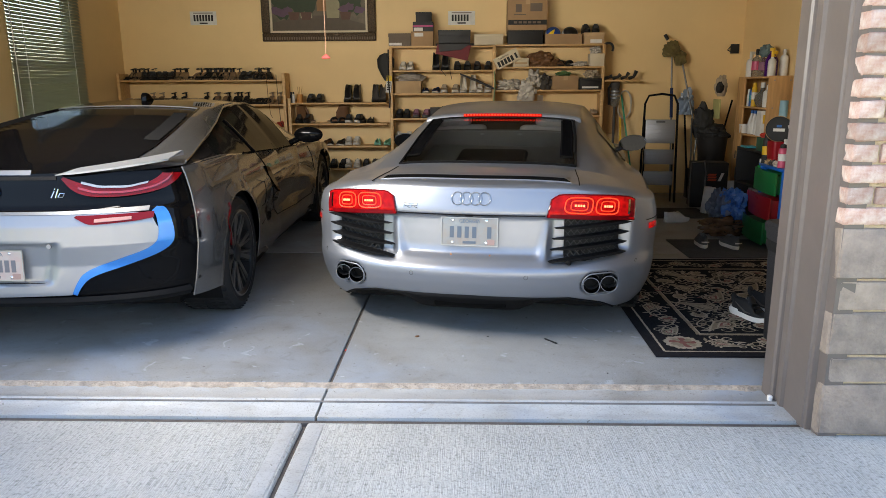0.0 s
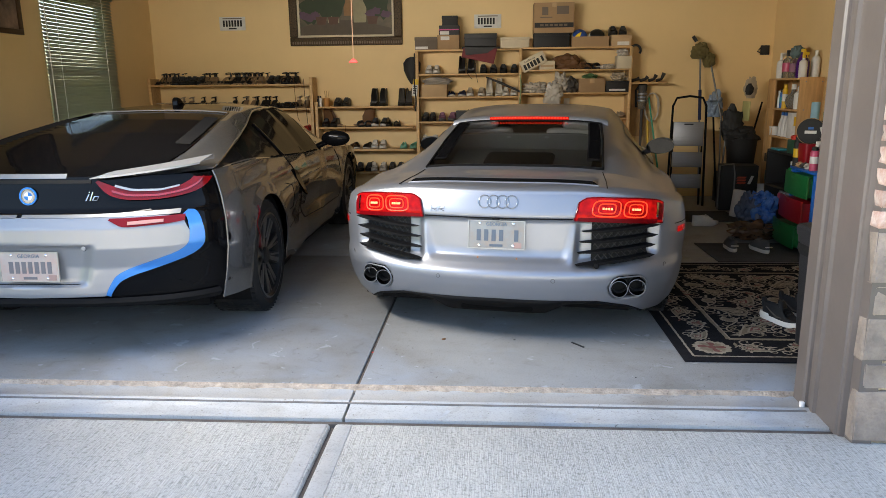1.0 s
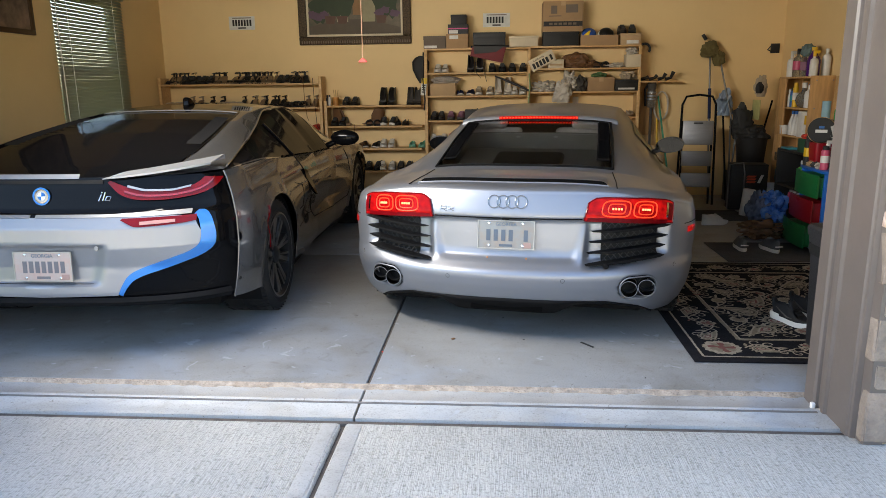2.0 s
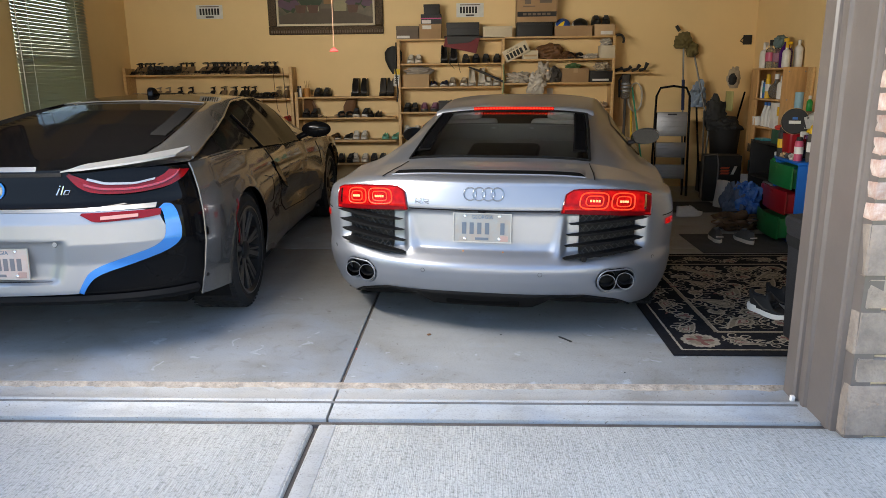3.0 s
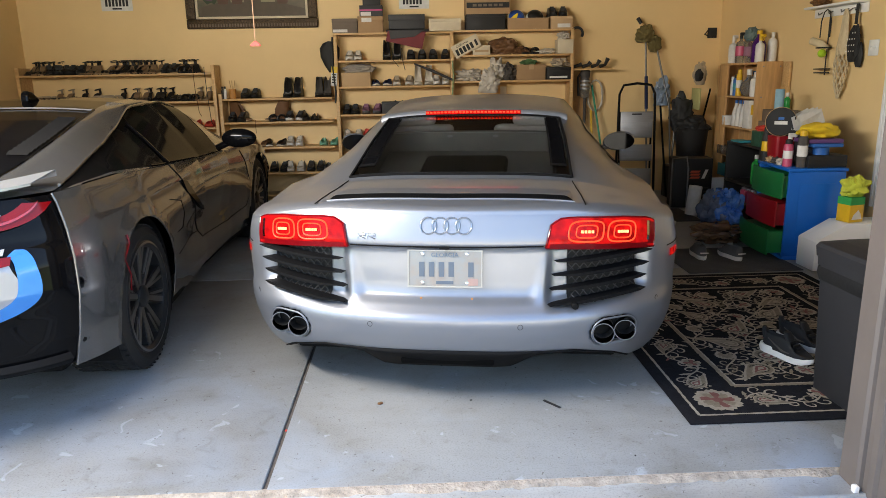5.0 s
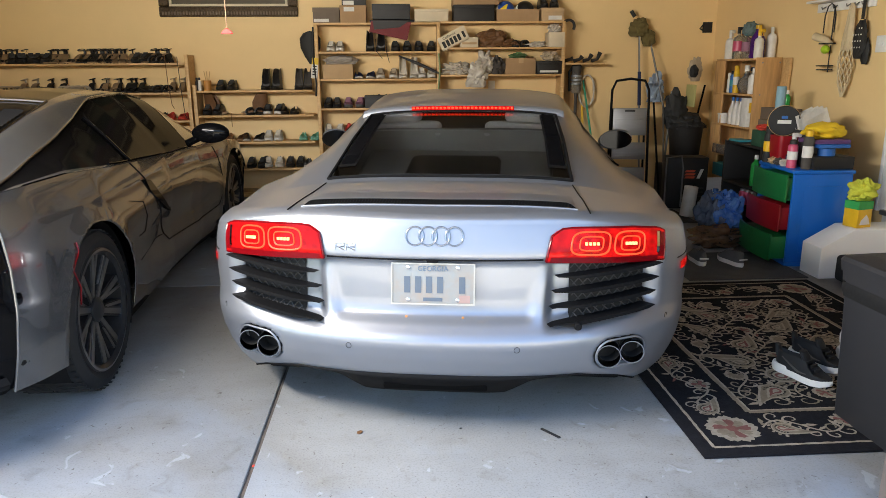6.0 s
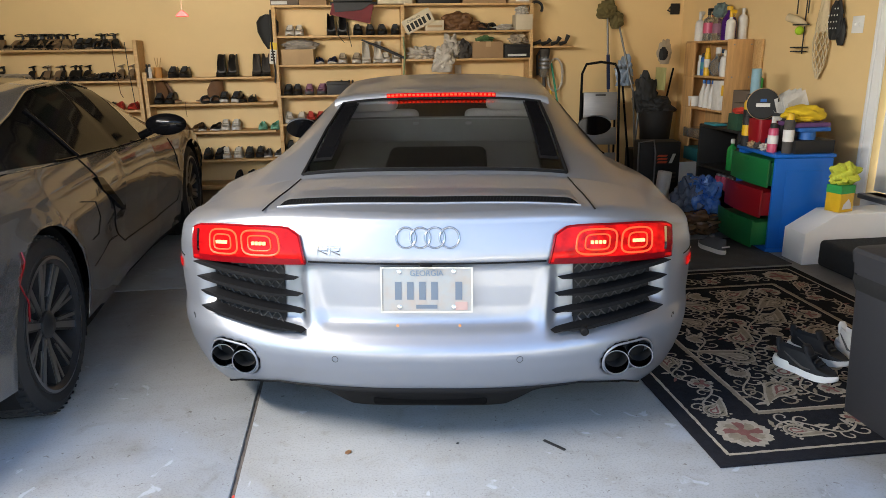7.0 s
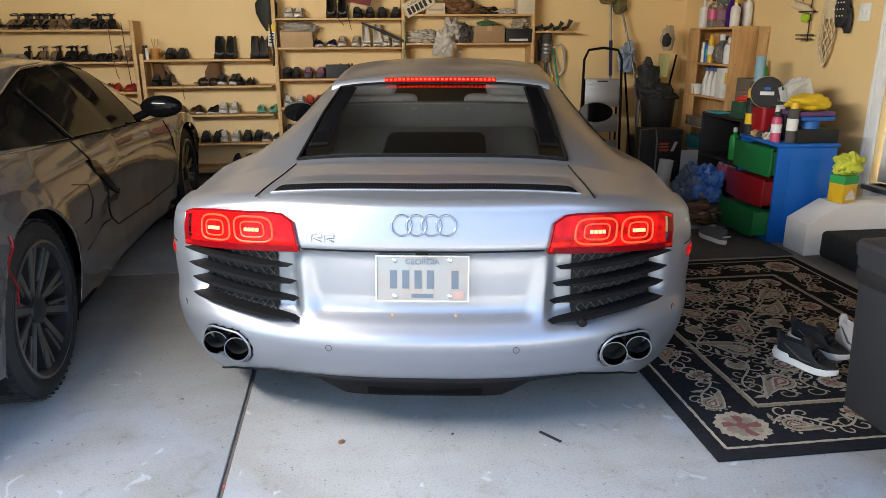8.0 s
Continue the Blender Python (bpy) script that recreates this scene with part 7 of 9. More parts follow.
for px, pz in ((-3.255, 2.155), (-0.10, 2.135)):
    wp = empty("souvenir_plate", pose(px, YB - 0.004, pz), "white souvenir plate with a dark name bar", "plate")
    box("plate", -0.163, 0.163, -0.003, 0, -0.08, 0.08, PAPER, wp, 0.001)
    for i in range(7 if px < -1 else 6):
        box("letter_bar", -0.12 + i * 0.036, -0.096 + i * 0.036, -0.0045, -0.003, -0.035, 0.04, INK, wp, 0)
    box("county_bar", -0.05, 0.05, -0.0045, -0.003, -0.066, -0.05, INK, wp, 0)
    box("top_bar", -0.12, 0.12, -0.0045, -0.003, 0.055, 0.066, CARD_DK, wp, 0)
pl = empty("wall_picture", pose(XL + 0.004, 3.0, 1.86), "dark framed picture on the side wall", "picture")
for y0, y1, z0, z1 in ((-0.33, 0.33, 0, 0.045), (-0.33, 0.33, 0.75, 0.8), (-0.33, -0.285, 0.045, 0.75), (0.285, 0.33, 0.045, 0.75)):
    box("frame_rail", 0, 0.03, y0, y1, z0, z1, col("dark_wood", (0.06, 0.03, 0.012), 0.4), pl, 0.004)
box("print", 0, 0.012, -0.285, 0.285, 0.045, 0.75, col("dark_print_sheet", (0.05, 0.035, 0.03), 0.4, var=0.8, scale=5, dark=(0.3, 0.2, 0.15)), pl, 0)

# door release cord
rc = empty("release_cord", pose(-1.128, 2.5, 1.555), "door release cord with a red handle", "cord")
put("handle", flat("handle", [(-0.035, 0), (0.035, 0), (0.028, 0.014), (0.006, 0.032), (-0.006, 0.032), (-0.028, 0.014)], 0.012, col("red_plastic_handle", (0.75, 0.05, 0.04), 0.4), bev=0.003), rc)
put("cord", tube("cord", [(0, 0.006, 0.03), (0, 0.006, ZC - 1.555)], 0.003, col("pink_cord", (0.6, 0.35, 0.22)), 6), rc)


# ---- rug, mat and floor marks ----
RX0, RX1, RY0, RY1 = 0.905, 2.475, 0.33, 2.385
rug = empty("patterned_rug", pose(0, 0, 0), "black area rug with beige paisley and flower pattern", "rug")
M["pile"] = mat("black_pile", (0.017, 0.017, 0.02), 1.0, var=0.4, scale=40, bump=0.6, bscale=350, ior=1.15)
M["beige_pile"] = mat("beige_pile", (0.44, 0.375, 0.29), 0.95, var=0.3, scale=50, bump=0.9, bscale=350)
M["rust_pile"] = mat("rust_pile", (0.24, 0.09, 0.075), 0.95, var=0.3, scale=50, bump=0.9, bscale=350)
M["olive_pile"] = mat("olive_pile", (0.29, 0.24, 0.17), 0.95, var=0.3, scale=50, bump=0.9, bscale=350)
box("rug_base", RX0, RX1, RY0, RY1, 0.001, 0.011, M["pile"], rug, 0.004)
motif = {"beige": bmesh.new(), "rust": bmesh.new(), "olive": bmesh.new(), "dark": bmesh.new()}
mr = random.Random(11)
layer = [0]


def inside(p):
    return RX0 + 0.045 < p[0] < RX1 - 0.045 and RY0 + 0.045 < p[1] < RY1 - 0.045


def rug_ribbon(kind, pts, w):
    """A woven line with a ragged edge; w is its half width, one or one for each point."""
    layer[0] += 1
    z, bm, prev, n = 0.0122 + layer[0] * 1.5e-6, motif[kind], None, len(pts)
    for i, p in enumerate(pts):
        a, b = pts[max(0, i - 1)], pts[min(n - 1, i + 1)]
        d = Vector((b[0] - a[0], b[1] - a[1]))
        if d.length < 1e-6:
            continue
        d.normalize()
        ww = w[i] if isinstance(w, list) else w
        wl, wr = ww * mr.uniform(0.7, 1.3), ww * mr.uniform(0.7, 1.3)
        cur = (bm.verts.new((p[0] - d.y * wl, p[1] + d.x * wl, z)), bm.verts.new((p[0] + d.y * wr, p[1] - d.x * wr, z))) if inside(p) else None
        if prev and cur:
            bm.faces.new((prev[0], prev[1], cur[1], cur[0]))
        prev = cur


def rug_fill(kind, pts):
    if all(inside(p) for p in pts):
        layer[0] += 1
        z = 0.0124 + layer[0] * 1.5e-6
        bm = motif[kind]
        j = 0.0016
        bm.faces.new([bm.verts.new((p[0] + mr.uniform(-j, j), p[1] + mr.uniform(-j, j), z)) for p in pts])


def place(c, s, a, pts):
    ca, sa = math.cos(a), math.sin(a)
    return [(c[0] + s * (x * ca - y * sa), c[1] + s * (x * sa + y * ca)) for x, y in pts]


def paisley(c, s, a, core="rust"):
    """A drop with a curled tip: banded fill, a row of dots and a bright heart."""
    def outline(k, n=40):
        pts = []
        for i in range(n):
            t = 2 * math.pi * i / n
            f = max(0.0, math.cos(t))
            pts.append((k * (0.4 * math.cos(t) + 0.5 * f ** 3) - 0.1 * (1 - k), k * (0.36 * math.sin(t) * (1 - 0.72 * f ** 1.5) + 0.32 * f ** 4)))
        return pts
    rug_fill("beige", place(c, s, a, outline(1.0)))
    rug_fill("olive", place(c, s, a, outline(0.86)))
    for i in range(18):
        t = 2 * math.pi * i / 18
        if math.cos(t) < 0.75:
            q = place(c, s, a, [(0.24 * math.cos(t) - 0.03, 0.21 * math.sin(t))])[0]
            rug_fill("dark", [(q[0] + 0.09 * s * 0.45 * math.cos(u), q[1] + 0.09 * s * 0.3 * math.sin(u)) for u in lin(0, 5.2, 6)])
    rug_fill("beige", place(c, s, a, outline(0.52)))
    rug_fill(core, place(c, s, a, outline(0.38)))
    rug_fill("beige", place(c, s, a, outline(0.2, 16)))
    # frilled back
    for i in range(9):
        t = math.pi * (0.45 + 0.14 * i)
        q = place(c, s, a, [(0.46 * math.cos(t), 0.42 * math.sin(t))])[0]
        rug_fill("olive" if i % 2 else "beige", [(q[0] + 0.055 * s * math.cos(u), q[1] + 0.055 * s * math.sin(u)) for u in lin(0, 5.2, 6)])


def petal_flower(c, s, a, n=7, spread=6.283, core="rust"):
    """A flower or palmette: lobed petals with a darker lining."""
    for i in range(n):
        t = a + spread * (i + 0.5) / n - spread / 2
        pet = [(0.1, -0.04), (0.3, -0.16), (0.44, -0.14), (0.52, -0.03), (0.47, 0.02), (0.5, 0.09), (0.4, 0.16), (0.28, 0.14), (0.1, 0.04)]
        rug_fill("beige", place(c, s, t, pet))
        rug_fill(core if i % 2 else "olive", place(c, s * 0.72, t, pet))
        rug_ribbon("beige", place(c, s, t, [(0.05, 0), (0.2, 0.01), (0.3, 0.0)]), 0.0035)
    rug_fill(core, place(c, s * 0.12, 0, [(math.cos(t), math.sin(t)) for t in lin(0, 5.5, 8)]))


def leaf(c, s, a, kind=None):
    k = kind or mr.choice(("beige", "beige", "olive"))
    rug_fill(k, place(c, s, a, [(0, 0), (0.15, 0.12), (0.32, 0.1), (0.42, 0.2), (0.6, 0.13), (0.78, 0.12), (1, 0), (0.75, -0.07), (0.55, -0.15), (0.4, -0.08), (0.2, -0.11)]))


def tendril(c, s, a, flip=1, w=0.0045):
    pts = []
    for k in range(26):
        t = k / 25
        r = 1 - 0.8 * t
        pts.append((0.9 - r * math.cos(t * 5.2) * 0.9, flip * r * math.sin(t * 5.2) * 0.8))
    rug_ribbon("olive" if mr.random() < 0.4 else "beige", place(c, s, a, pts), [w * (1 - 0.4 * k / 25) for k in range(26)])


def vine(p, q, amp, waves, step, leaf_len):
    """A waving stem from p to q with tendrils and leaves to both sides."""
    L = math.hypot(q[0] - p[0], q[1] - p[1])
    a = math.atan2(q[1] - p[1], q[0] - p[0])
    n = max(12, int(L / 0.012))
    pts = place(p, 1.0, a, [(L * i / n, amp * math.sin(2 * math.pi * waves * i / n)) for i in range(n + 1)])
    rug_ribbon("beige", pts, 0.0045)
    k, side = int(step / 0.024), 1
    while k < n - 2:
        d = math.atan2(pts[k + 1][1] - pts[k][1], pts[k + 1][0] - pts[k][0])
        if mr.random() < 0.45:
            tendril(pts[k], leaf_len * mr.uniform(0.55, 0.8), d + side * 0.8, side)
        else:
            leaf(pts[k], leaf_len * mr.uniform(0.7, 1.1), d + side * mr.uniform(0.6, 1.1), mr.choice(("beige", "olive", "olive", "rust")) if mr.random() < 0.6 else None)
        side = -side
        k += max(2, int(step * mr.uniform(0.8, 1.2) / 0.012))


for inset, w, kind in ((0.06, 0.006, "beige"), (0.315, 0.0105, "olive"), (0.327, 0.004, "beige")):
    x0, x1, y0, y1 = RX0 + inset, RX1 - inset, RY0 + inset, RY1 - inset
    for p, q in (((x0, y0), (x1, y0)), ((x1, y0), (x1, y1)), ((x1, y1), (x0, y1)), ((x0, y1), (x0, y0))):
        rug_ribbon(kind, [(p[0] + (q[0] - p[0]) * k / 90, p[1] + (q[1] - p[1]) * k / 90) for k in range(91)], w)
# border: palmettes in the corners, vines with small paisleys and flowers between
bx0, bx1, by0, by1 = RX0 + 0.19, RX1 - 0.19, RY0 + 0.19, RY1 - 0.19
for p, q in (((bx0, by0), (bx1, by0)), ((bx1, by0), (bx1, by1)), ((bx1, by1), (bx0, by1)), ((bx0, by1), (bx0, by0))):
    L = math.hypot(q[0] - p[0], q[1] - p[1])
    a = math.atan2(q[1] - p[1], q[0] - p[0])
    petal_flower(p, 0.2, a + 0.8, 9, 6.283)
    at = lambda t, o: place(p, 1.0, a, [(t * L, o)])[0]
    vine(at(0.1, 0.0), at(0.92, 0.0), 0.05, 5 if L > 1.4 else 3, 0.028, 0.062)
    m = 7 if L > 1.4 else 4
    for i in range(m):
        t = (i + 0.75) / (m + 0.5)
        if i % 2:
            petal_flower(at(t, 0.035 * (-1) ** (i // 2)), 0.1, a, 6)
        else:
            paisley(at(t, -0.02), 0.13, a + (2.2 if i % 4 else -0.6))
# field: rows of large paisleys and palmettes joined by long stems
fx0, fx1, fy0, fy1 = RX0 + 0.36, RX1 - 0.36, RY0 + 0.36, RY1 - 0.36
for i in range(7):
    x = fx0 + (fx1 - fx0) * (i + 0.5) / 7
    vine((x, fy0 + 0.02), (x + mr.uniform(-0.05, 0.05), fy1 - 0.02), 0.06, 3.5 + 0.5 * (i % 2), 0.03, 0.065)
for j in range(7):
    for i in range(4):
        c = (fx0 + (fx1 - fx0) * (i + 0.5 + 0.2 * (-1) ** j) / 4, fy0 + (fy1 - fy0) * (j + 0.5) / 7 + mr.uniform(-0.03, 0.03))
        if (i + j) % 2 == 0:
            paisley(c, mr.uniform(0.16, 0.21), mr.choice((-0.7, 0.4, 2.3, 3.6)) + mr.uniform(-0.3, 0.3), mr.choice(("rust", "olive", "olive")))
        else:
            petal_flower(c, mr.uniform(0.09, 0.13), mr.uniform(0, 6), 7, 4.4, mr.choice(("rust", "olive", "olive")))
for kind, m in (("beige", "beige_pile"), ("rust", "rust_pile"), ("olive", "olive_pile"), ("dark", "pile")):
    me = bpy.data.meshes.new("woven_motif")
    motif[kind].to_mesh(me)
    motif[kind].free()
    me.materials.append(M[m])
    tagged(put("woven_motif", me, rug), kind="stuff")
M["felt"] = mat("grey_felt", (0.06, 0.062, 0.066), 0.95, var=0.3, scale=8, bump=0.5, bscale=200)
tagged(box("door_mat", 1.72, 2.52, 2.44, 3.12, 0.001, 0.008, M["felt"], bev=0.002), "thin dark grey felt mat on the floor", "mat")
tagged(box("floor_mat", 1.5, 2.5, 4.15, 4.75, 0.001, 0.01, M["felt"], bev=0.002), "dark rubber mat by the ladder", "mat")
tagged(put("tape_strip", bm_mesh("tape_strip", box_bm(-0.047, 0.047, -0.006, 0.006, 0, 0.004, 0.001), INK), None, pose(0.398, 0.556, 0.001, 0, 0, -53)), "short black tape strip on the floor", "tape")
for x, y, s, m in ((-0.33, 0.62, 0.016, LEATHER_BROWN), (0.06, 0.62, 0.007, INK), (-0.05, 1.0, 0.006, INK), (0.62, 0.12, 0.006, INK), (0.3, 0.95, 0.006, INK), (-0.695, 0.42, 0.009, CANVAS_RED)):
    bm = bmesh.new()
    bmesh.ops.create_icosphere(bm, subdivisions=1, radius=s, matrix=Matrix.Diagonal((1, 0.7, 0.3, 1)))
    tagged(put("debris", bm_mesh("debris", bm, m), None, pose(x, y, 0.003 if m is not CANVAS_RED else -0.003, 0, 0, x * 400)), "small dry scrap on the concrete floor", "debris")

# ---- bin and shoes on the rug ----
bn = empty("storage_bin", pose(1.79, 0.44, 0.0, 0, 0, 2), "tall black plastic bin with its lid closed", "bin")
M["bin_black"] = mat("bin_plastic", (0.022, 0.022, 0.025), 0.55, var=0.15, scale=5, bump=0.15, bscale=400)
def tub(z, w, d, r=0.03):
    pts = []
    for cx, cy, a0 in ((w - r, d - r, 0), (-w + r, d - r, 90), (-w + r, -d + r, 180), (w - r, -d + r, 270)):
        pts += [Vector((cx + r * math.cos(radians(a0 + k * 22.5)), cy + r * math.sin(radians(a0 + k * 22.5)), z)) for k in range(5)]
    return pts
put("tub", ring_loft([tub(0.0, 0.222, 0.192), tub(0.01, 0.228, 0.198), tub(0.56, 0.248, 0.212), tub(0.562, 0.256, 0.22), tub(0.6, 0.258, 0.222), tub(0.6, 0.24, 0.2)], M["bin_black"], "tub", angle=30), bn)
put("lid", ring_loft([tub(0.6, 0.262, 0.226), tub(0.64, 0.266, 0.23), tub(0.655, 0.258, 0.222), tub(0.672, 0.2, 0.17, 0.05)], M["bin_black"], "lid", angle=25), bn)
put("red_clip", bm_mesh("red_clip", box_bm(-0.27, -0.24, -0.16, -0.12, 0.535, 0.545, 0.004), CANVAS_RED), bn)
put("liner_fold", ring_loft([tub(0.5, 0.248, 0.215), tub(0.53, 0.256, 0.222), tub(0.558, 0.254, 0.219)], M["rubber"], "liner_fold", cap=False), bn)
def trim_runner(e, stripe, upper):
    """Heel tab, padded tongue and side stripe of a running shoe."""
    put("tongue", ring_loft([[Vector((w * math.cos(t), y + 0.012 * math.sin(t), z)) for t in lin(0, 2 * math.pi * 11 / 12, 12)] for y, z, w in ((0.125, 0.085, 0.026), (0.14, 0.11, 0.028), (0.152, 0.128, 0.022))], upper, "tongue"), e)
    put("heel_tab", ring_loft([[Vector((w * math.cos(t), y + 0.01 * math.sin(t), z)) for t in lin(0, 2 * math.pi * 11 / 12, 12)] for y, z, w in ((0.262, 0.07, 0.022), (0.272, 0.105, 0.02), (0.276, 0.12, 0.012))], upper, "heel_tab"), e)
    put("heel_sole", ring_loft([[Vector((w * math.cos(t), 0.225 + d * math.sin(t), z)) for t in lin(0, 2 * math.pi * 15 / 16, 16)] for z, w, d in ((0.001, 0.034, 0.062), (0.022, 0.04, 0.068), (0.042, 0.036, 0.062))], SOLE_WHITE, "heel_sole"), e)
    for sd in (-1, 1):
        put("side_stripe", tube("side_stripe", [(sd * 0.043, 0.1, 0.045), (sd * 0.04, 0.14, 0.042), (sd * 0.034, 0.19, 0.062), (sd * 0.029, 0.23, 0.08)], [0.002, 0.006, 0.004, 0.002], stripe, 6), e)


SN = col("black_mesh_knit", (0.012, 0.012, 0.013), 0.8)
trim_runner(shoe("sneaker", SN, SOLE_WHITE, 1.665, 0.80, 0.014, 25, "black knit sneaker with a thick white sole", "sneakers on the rug"), LEATHER_GREY, SN)
trim_runner(shoe("sneaker", SN, SOLE_WHITE, 1.81, 0.93, 0.014, 24, "black knit sneaker with a thick white sole", "sneakers on the rug"), LEATHER_GREY, SN)
trim_runner(shoe("sneaker", PAPER, SOLE_WHITE, 1.9, 0.9, 0.014, -8, "white sneaker on the rug"), CANVAS_GREY, PAPER)
for x, y, t in ((1.965, 2.72, 175), (2.146, 2.665, 190)):
    s_ = shoe("sneaker", CANVAS_GREY, SOLE_WHITE, x, y + 0.3, 0.009, t, "grey running shoe with a split pale heel", "grey running shoes")
    put("heel_mark", bm_mesh("heel_mark", box_bm(-0.03, 0.03, 0.276, 0.2835, 0.052, 0.06, 0.001), PAPER), s_)

# ---- drawers and what stands on them ----
P = {n: mat(n, c, 0.35, var=0.08, scale=6) for n, c in (("green_plastic", (0.01, 0.16, 0.045)), ("red_plastic", (0.25, 0.006, 0.012)), ("blue_plastic", (0.006, 0.12, 0.48)))}
dr = empty("drawer_unit", pose(2.53, 3.0, 0, 0, 0, -4), "blue plastic drawer unit with green and red drawers", "drawers")
for y0, y1 in ((-0.27, -0.245), (0.245, 0.27)):
    box("side_wall", 0.0, 0.4, y0, y1, 0.02, 0.645, P["blue_plastic"], dr, 0.008)
box("side_panel", 0.08, 0.33, -0.275, -0.27, 0.1, 0.56, P["blue_plastic"], dr, 0.003)
box("back_wall", 0.375, 0.4, -0.245, 0.245, 0.02, 0.645, P["blue_plastic"], dr, 0.004)
box("top", -0.01, 0.41, -0.28, 0.28, 0.645, 0.67, P["blue_plastic"], dr, 0.008)
box("base", -0.01, 0.41, -0.28, 0.28, 0.0, 0.03, P["blue_plastic"], dr, 0.008)
for k, (n, pull) in enumerate((("green_plastic", 0.09), ("red_plastic", 0.05), ("green_plastic", 0.02))):
    z0 = 0.035 + k * 0.205
    d = new("drawer")
    d.empty_display_size = 0.03
    d.parent = dr
    d.matrix_basis = pose(-pull, 0, z0)
    def front(u, v):
        return Vector((-0.012 - 0.02 * (1 - (2 * u - 1) ** 2), -0.262 + 0.524 * u, 0.005 + 0.185 * v))
    put("drawer_front", grid("drawer_front", front, lin(0, 1, 13), lin(0, 1, 3), P[n], flip=True, thick=-0.012), d)
    put("drawer_pull", lathe("drawer_pull", [(0.045, 0), (0.05, 0.012), (0.0001, 0.016)], P[n], 20, m=Matrix.Translation((-0.033, 0.02, 0.16)) @ pose(0, 0, 0, 0, -90, 0) @ Matrix.Diagonal((0.35, 1, 1, 1))), d)
    box("drawer_box", 0.0, 0.36, -0.235, 0.235, 0.01, 0.17, P[n], d, 0.006)


def can(x, y, z, r, h, body_m, cap_m, label, band=None):
    e = empty("spray_can", pose(x, y, z, 0, 0, sr.uniform(0, 90)), label, "can")
    put("can", lathe("can", [(r, 0), (r, h * 0.78), (r * 0.8, h * 0.84), (r * 0.4, h * 0.87)], body_m, 20), e)
    put("cap", lathe("cap", [(r * 0.75, 0), (r * 0.72, h * 0.14), (r * 0.3, h * 0.17)], cap_m, 16, m=Matrix.Translation((0, 0, h * 0.85))), e)
    if band:
        put("label_band", lathe("label_band", [(r + 0.001, h * 0.3), (r + 0.001, h * 0.6)], band, 20, close=False), e)


PINK = col("pink_can", (0.55, 0.08, 0.16), 0.35)
YEL = col("yellow_plastic", (0.75, 0.45, 0.02), 0.4)
WHITE_P = col("white_plastic", (0.72, 0.7, 0.66), 0.4)
CLEAR = mat("clear_plastic", (0.6, 0.62, 0.6), 0.05, trans=0.85, ior=1.3)
PURPLE = mat("purple_liquid", (0.08, 0.015, 0.18), 0.1, trans=0.3)
BLUE_L = col("blue_print", (0.02, 0.12, 0.4), 0.5)
TEAL = col("teal_print", (0.03, 0.25, 0.3), 0.5)
GRN = col("green_bottle", (0.02, 0.3, 0.06), 0.2)
DT = 0.671
can(2.56, 3.2, DT, 0.033, 0.25, INK, INK, "black aerosol can on the drawers", YEL)
can(2.555, 2.86, DT, 0.033, 0.19, PINK, INK, "pink aerosol can on the drawers", PAPER)
can(2.62, 2.79, DT, 0.034, 0.26, LEATHER_GREY, YEL, "dark aerosol can with a yellow cap", PAPER)
carton("tray_box", 2.64, 2.92, 2.73, 2.92, DT, DT + 0.085, CARD_BLK, "low black box at the drawer edge")
tagged(box("catalogue", 2.68, 2.9, 2.76, 2.93, DT + 0.14, DT + 0.165, BLUE_L, bev=0.003), "blue packaged catalogue on the heap", "book")
tagged(box("folder", 2.65, 2.91, 2.78, 2.98, DT + 0.167, DT + 0.195, col("purple_cover", (0.12, 0.05, 0.16)), bev=0.004), "purple folder on the heap", "folder")
put("tape_roll", lathe("tape_roll", [(0.03, 0), (0.055, 0), (0.055, 0.05), (0.03, 0.05)], BLUE_L, 24, close=False), None, pose(2.77, 2.82, DT + 0.086))
tagged(bpy.data.objects["tape_roll"], "roll of blue tape in the black box", "tape")
tagged(blob("yellow_cloth", (2.79, 2.9, DT + 0.195), (0.14, 0.09, 0.06), col("yellow_fabric", (0.75, 0.5, 0.02), 0.9), 31, 0.4, freq=3), "bright yellow cloth on the heap", "cloth")
mail = empty("mail_stack", pose(2.83, 3.05, DT), "stack of white envelopes standing upright", "mail")
for k in range(12):
    put("envelope", bm_mesh("envelope", box_bm(-0.11, 0.11, -0.001, 0.001, 0, 0.16, 0), PAPER), mail, pose(0.02 * math.sin(k), -0.04 + k * 0.014, 0.2 + 0.02 * math.cos(k * 2), sr.uniform(-14, 4), sr.uniform(-28, -8), 15 + sr.uniform(-12, 12)))
carton("mail_box", 2.68, 2.92, 2.97, 3.2, DT, DT + 0.24, CARD_GREY, "dark carton holding the mail")
rb = empty("red_bin", pose(2.63, 3.1, DT), "dark red plastic desk bin", "bin")
put("bin_shell", ring_loft([tub(0.0, 0.075, 0.07), tub(0.12, 0.085, 0.08), tub(0.2, 0.085, 0.08), tub(0.2, 0.078, 0.073), tub(0.1, 0.075, 0.07)], P["red_plastic"], "bin_shell"), rb)
dk = empty("round_tin", pose(2.64, 3.17, DT + 0.3, 0, 0, 0), "black round tin lid with a white logo bar", "tin")
put("disc", lathe("disc", [(0.1, 0), (0.105, 0.006), (0.105, 0.05), (0.1, 0.056)], INK, 36, m=pose(0, 0, 0, 90, 0, -25)), dk)
put("rim", lathe("rim", [(0.106, 0.046), (0.11, 0.05), (0.106, 0.056)], CARD_TAN, 36, m=pose(0, 0, 0, 90, 0, -25), close=False), dk)
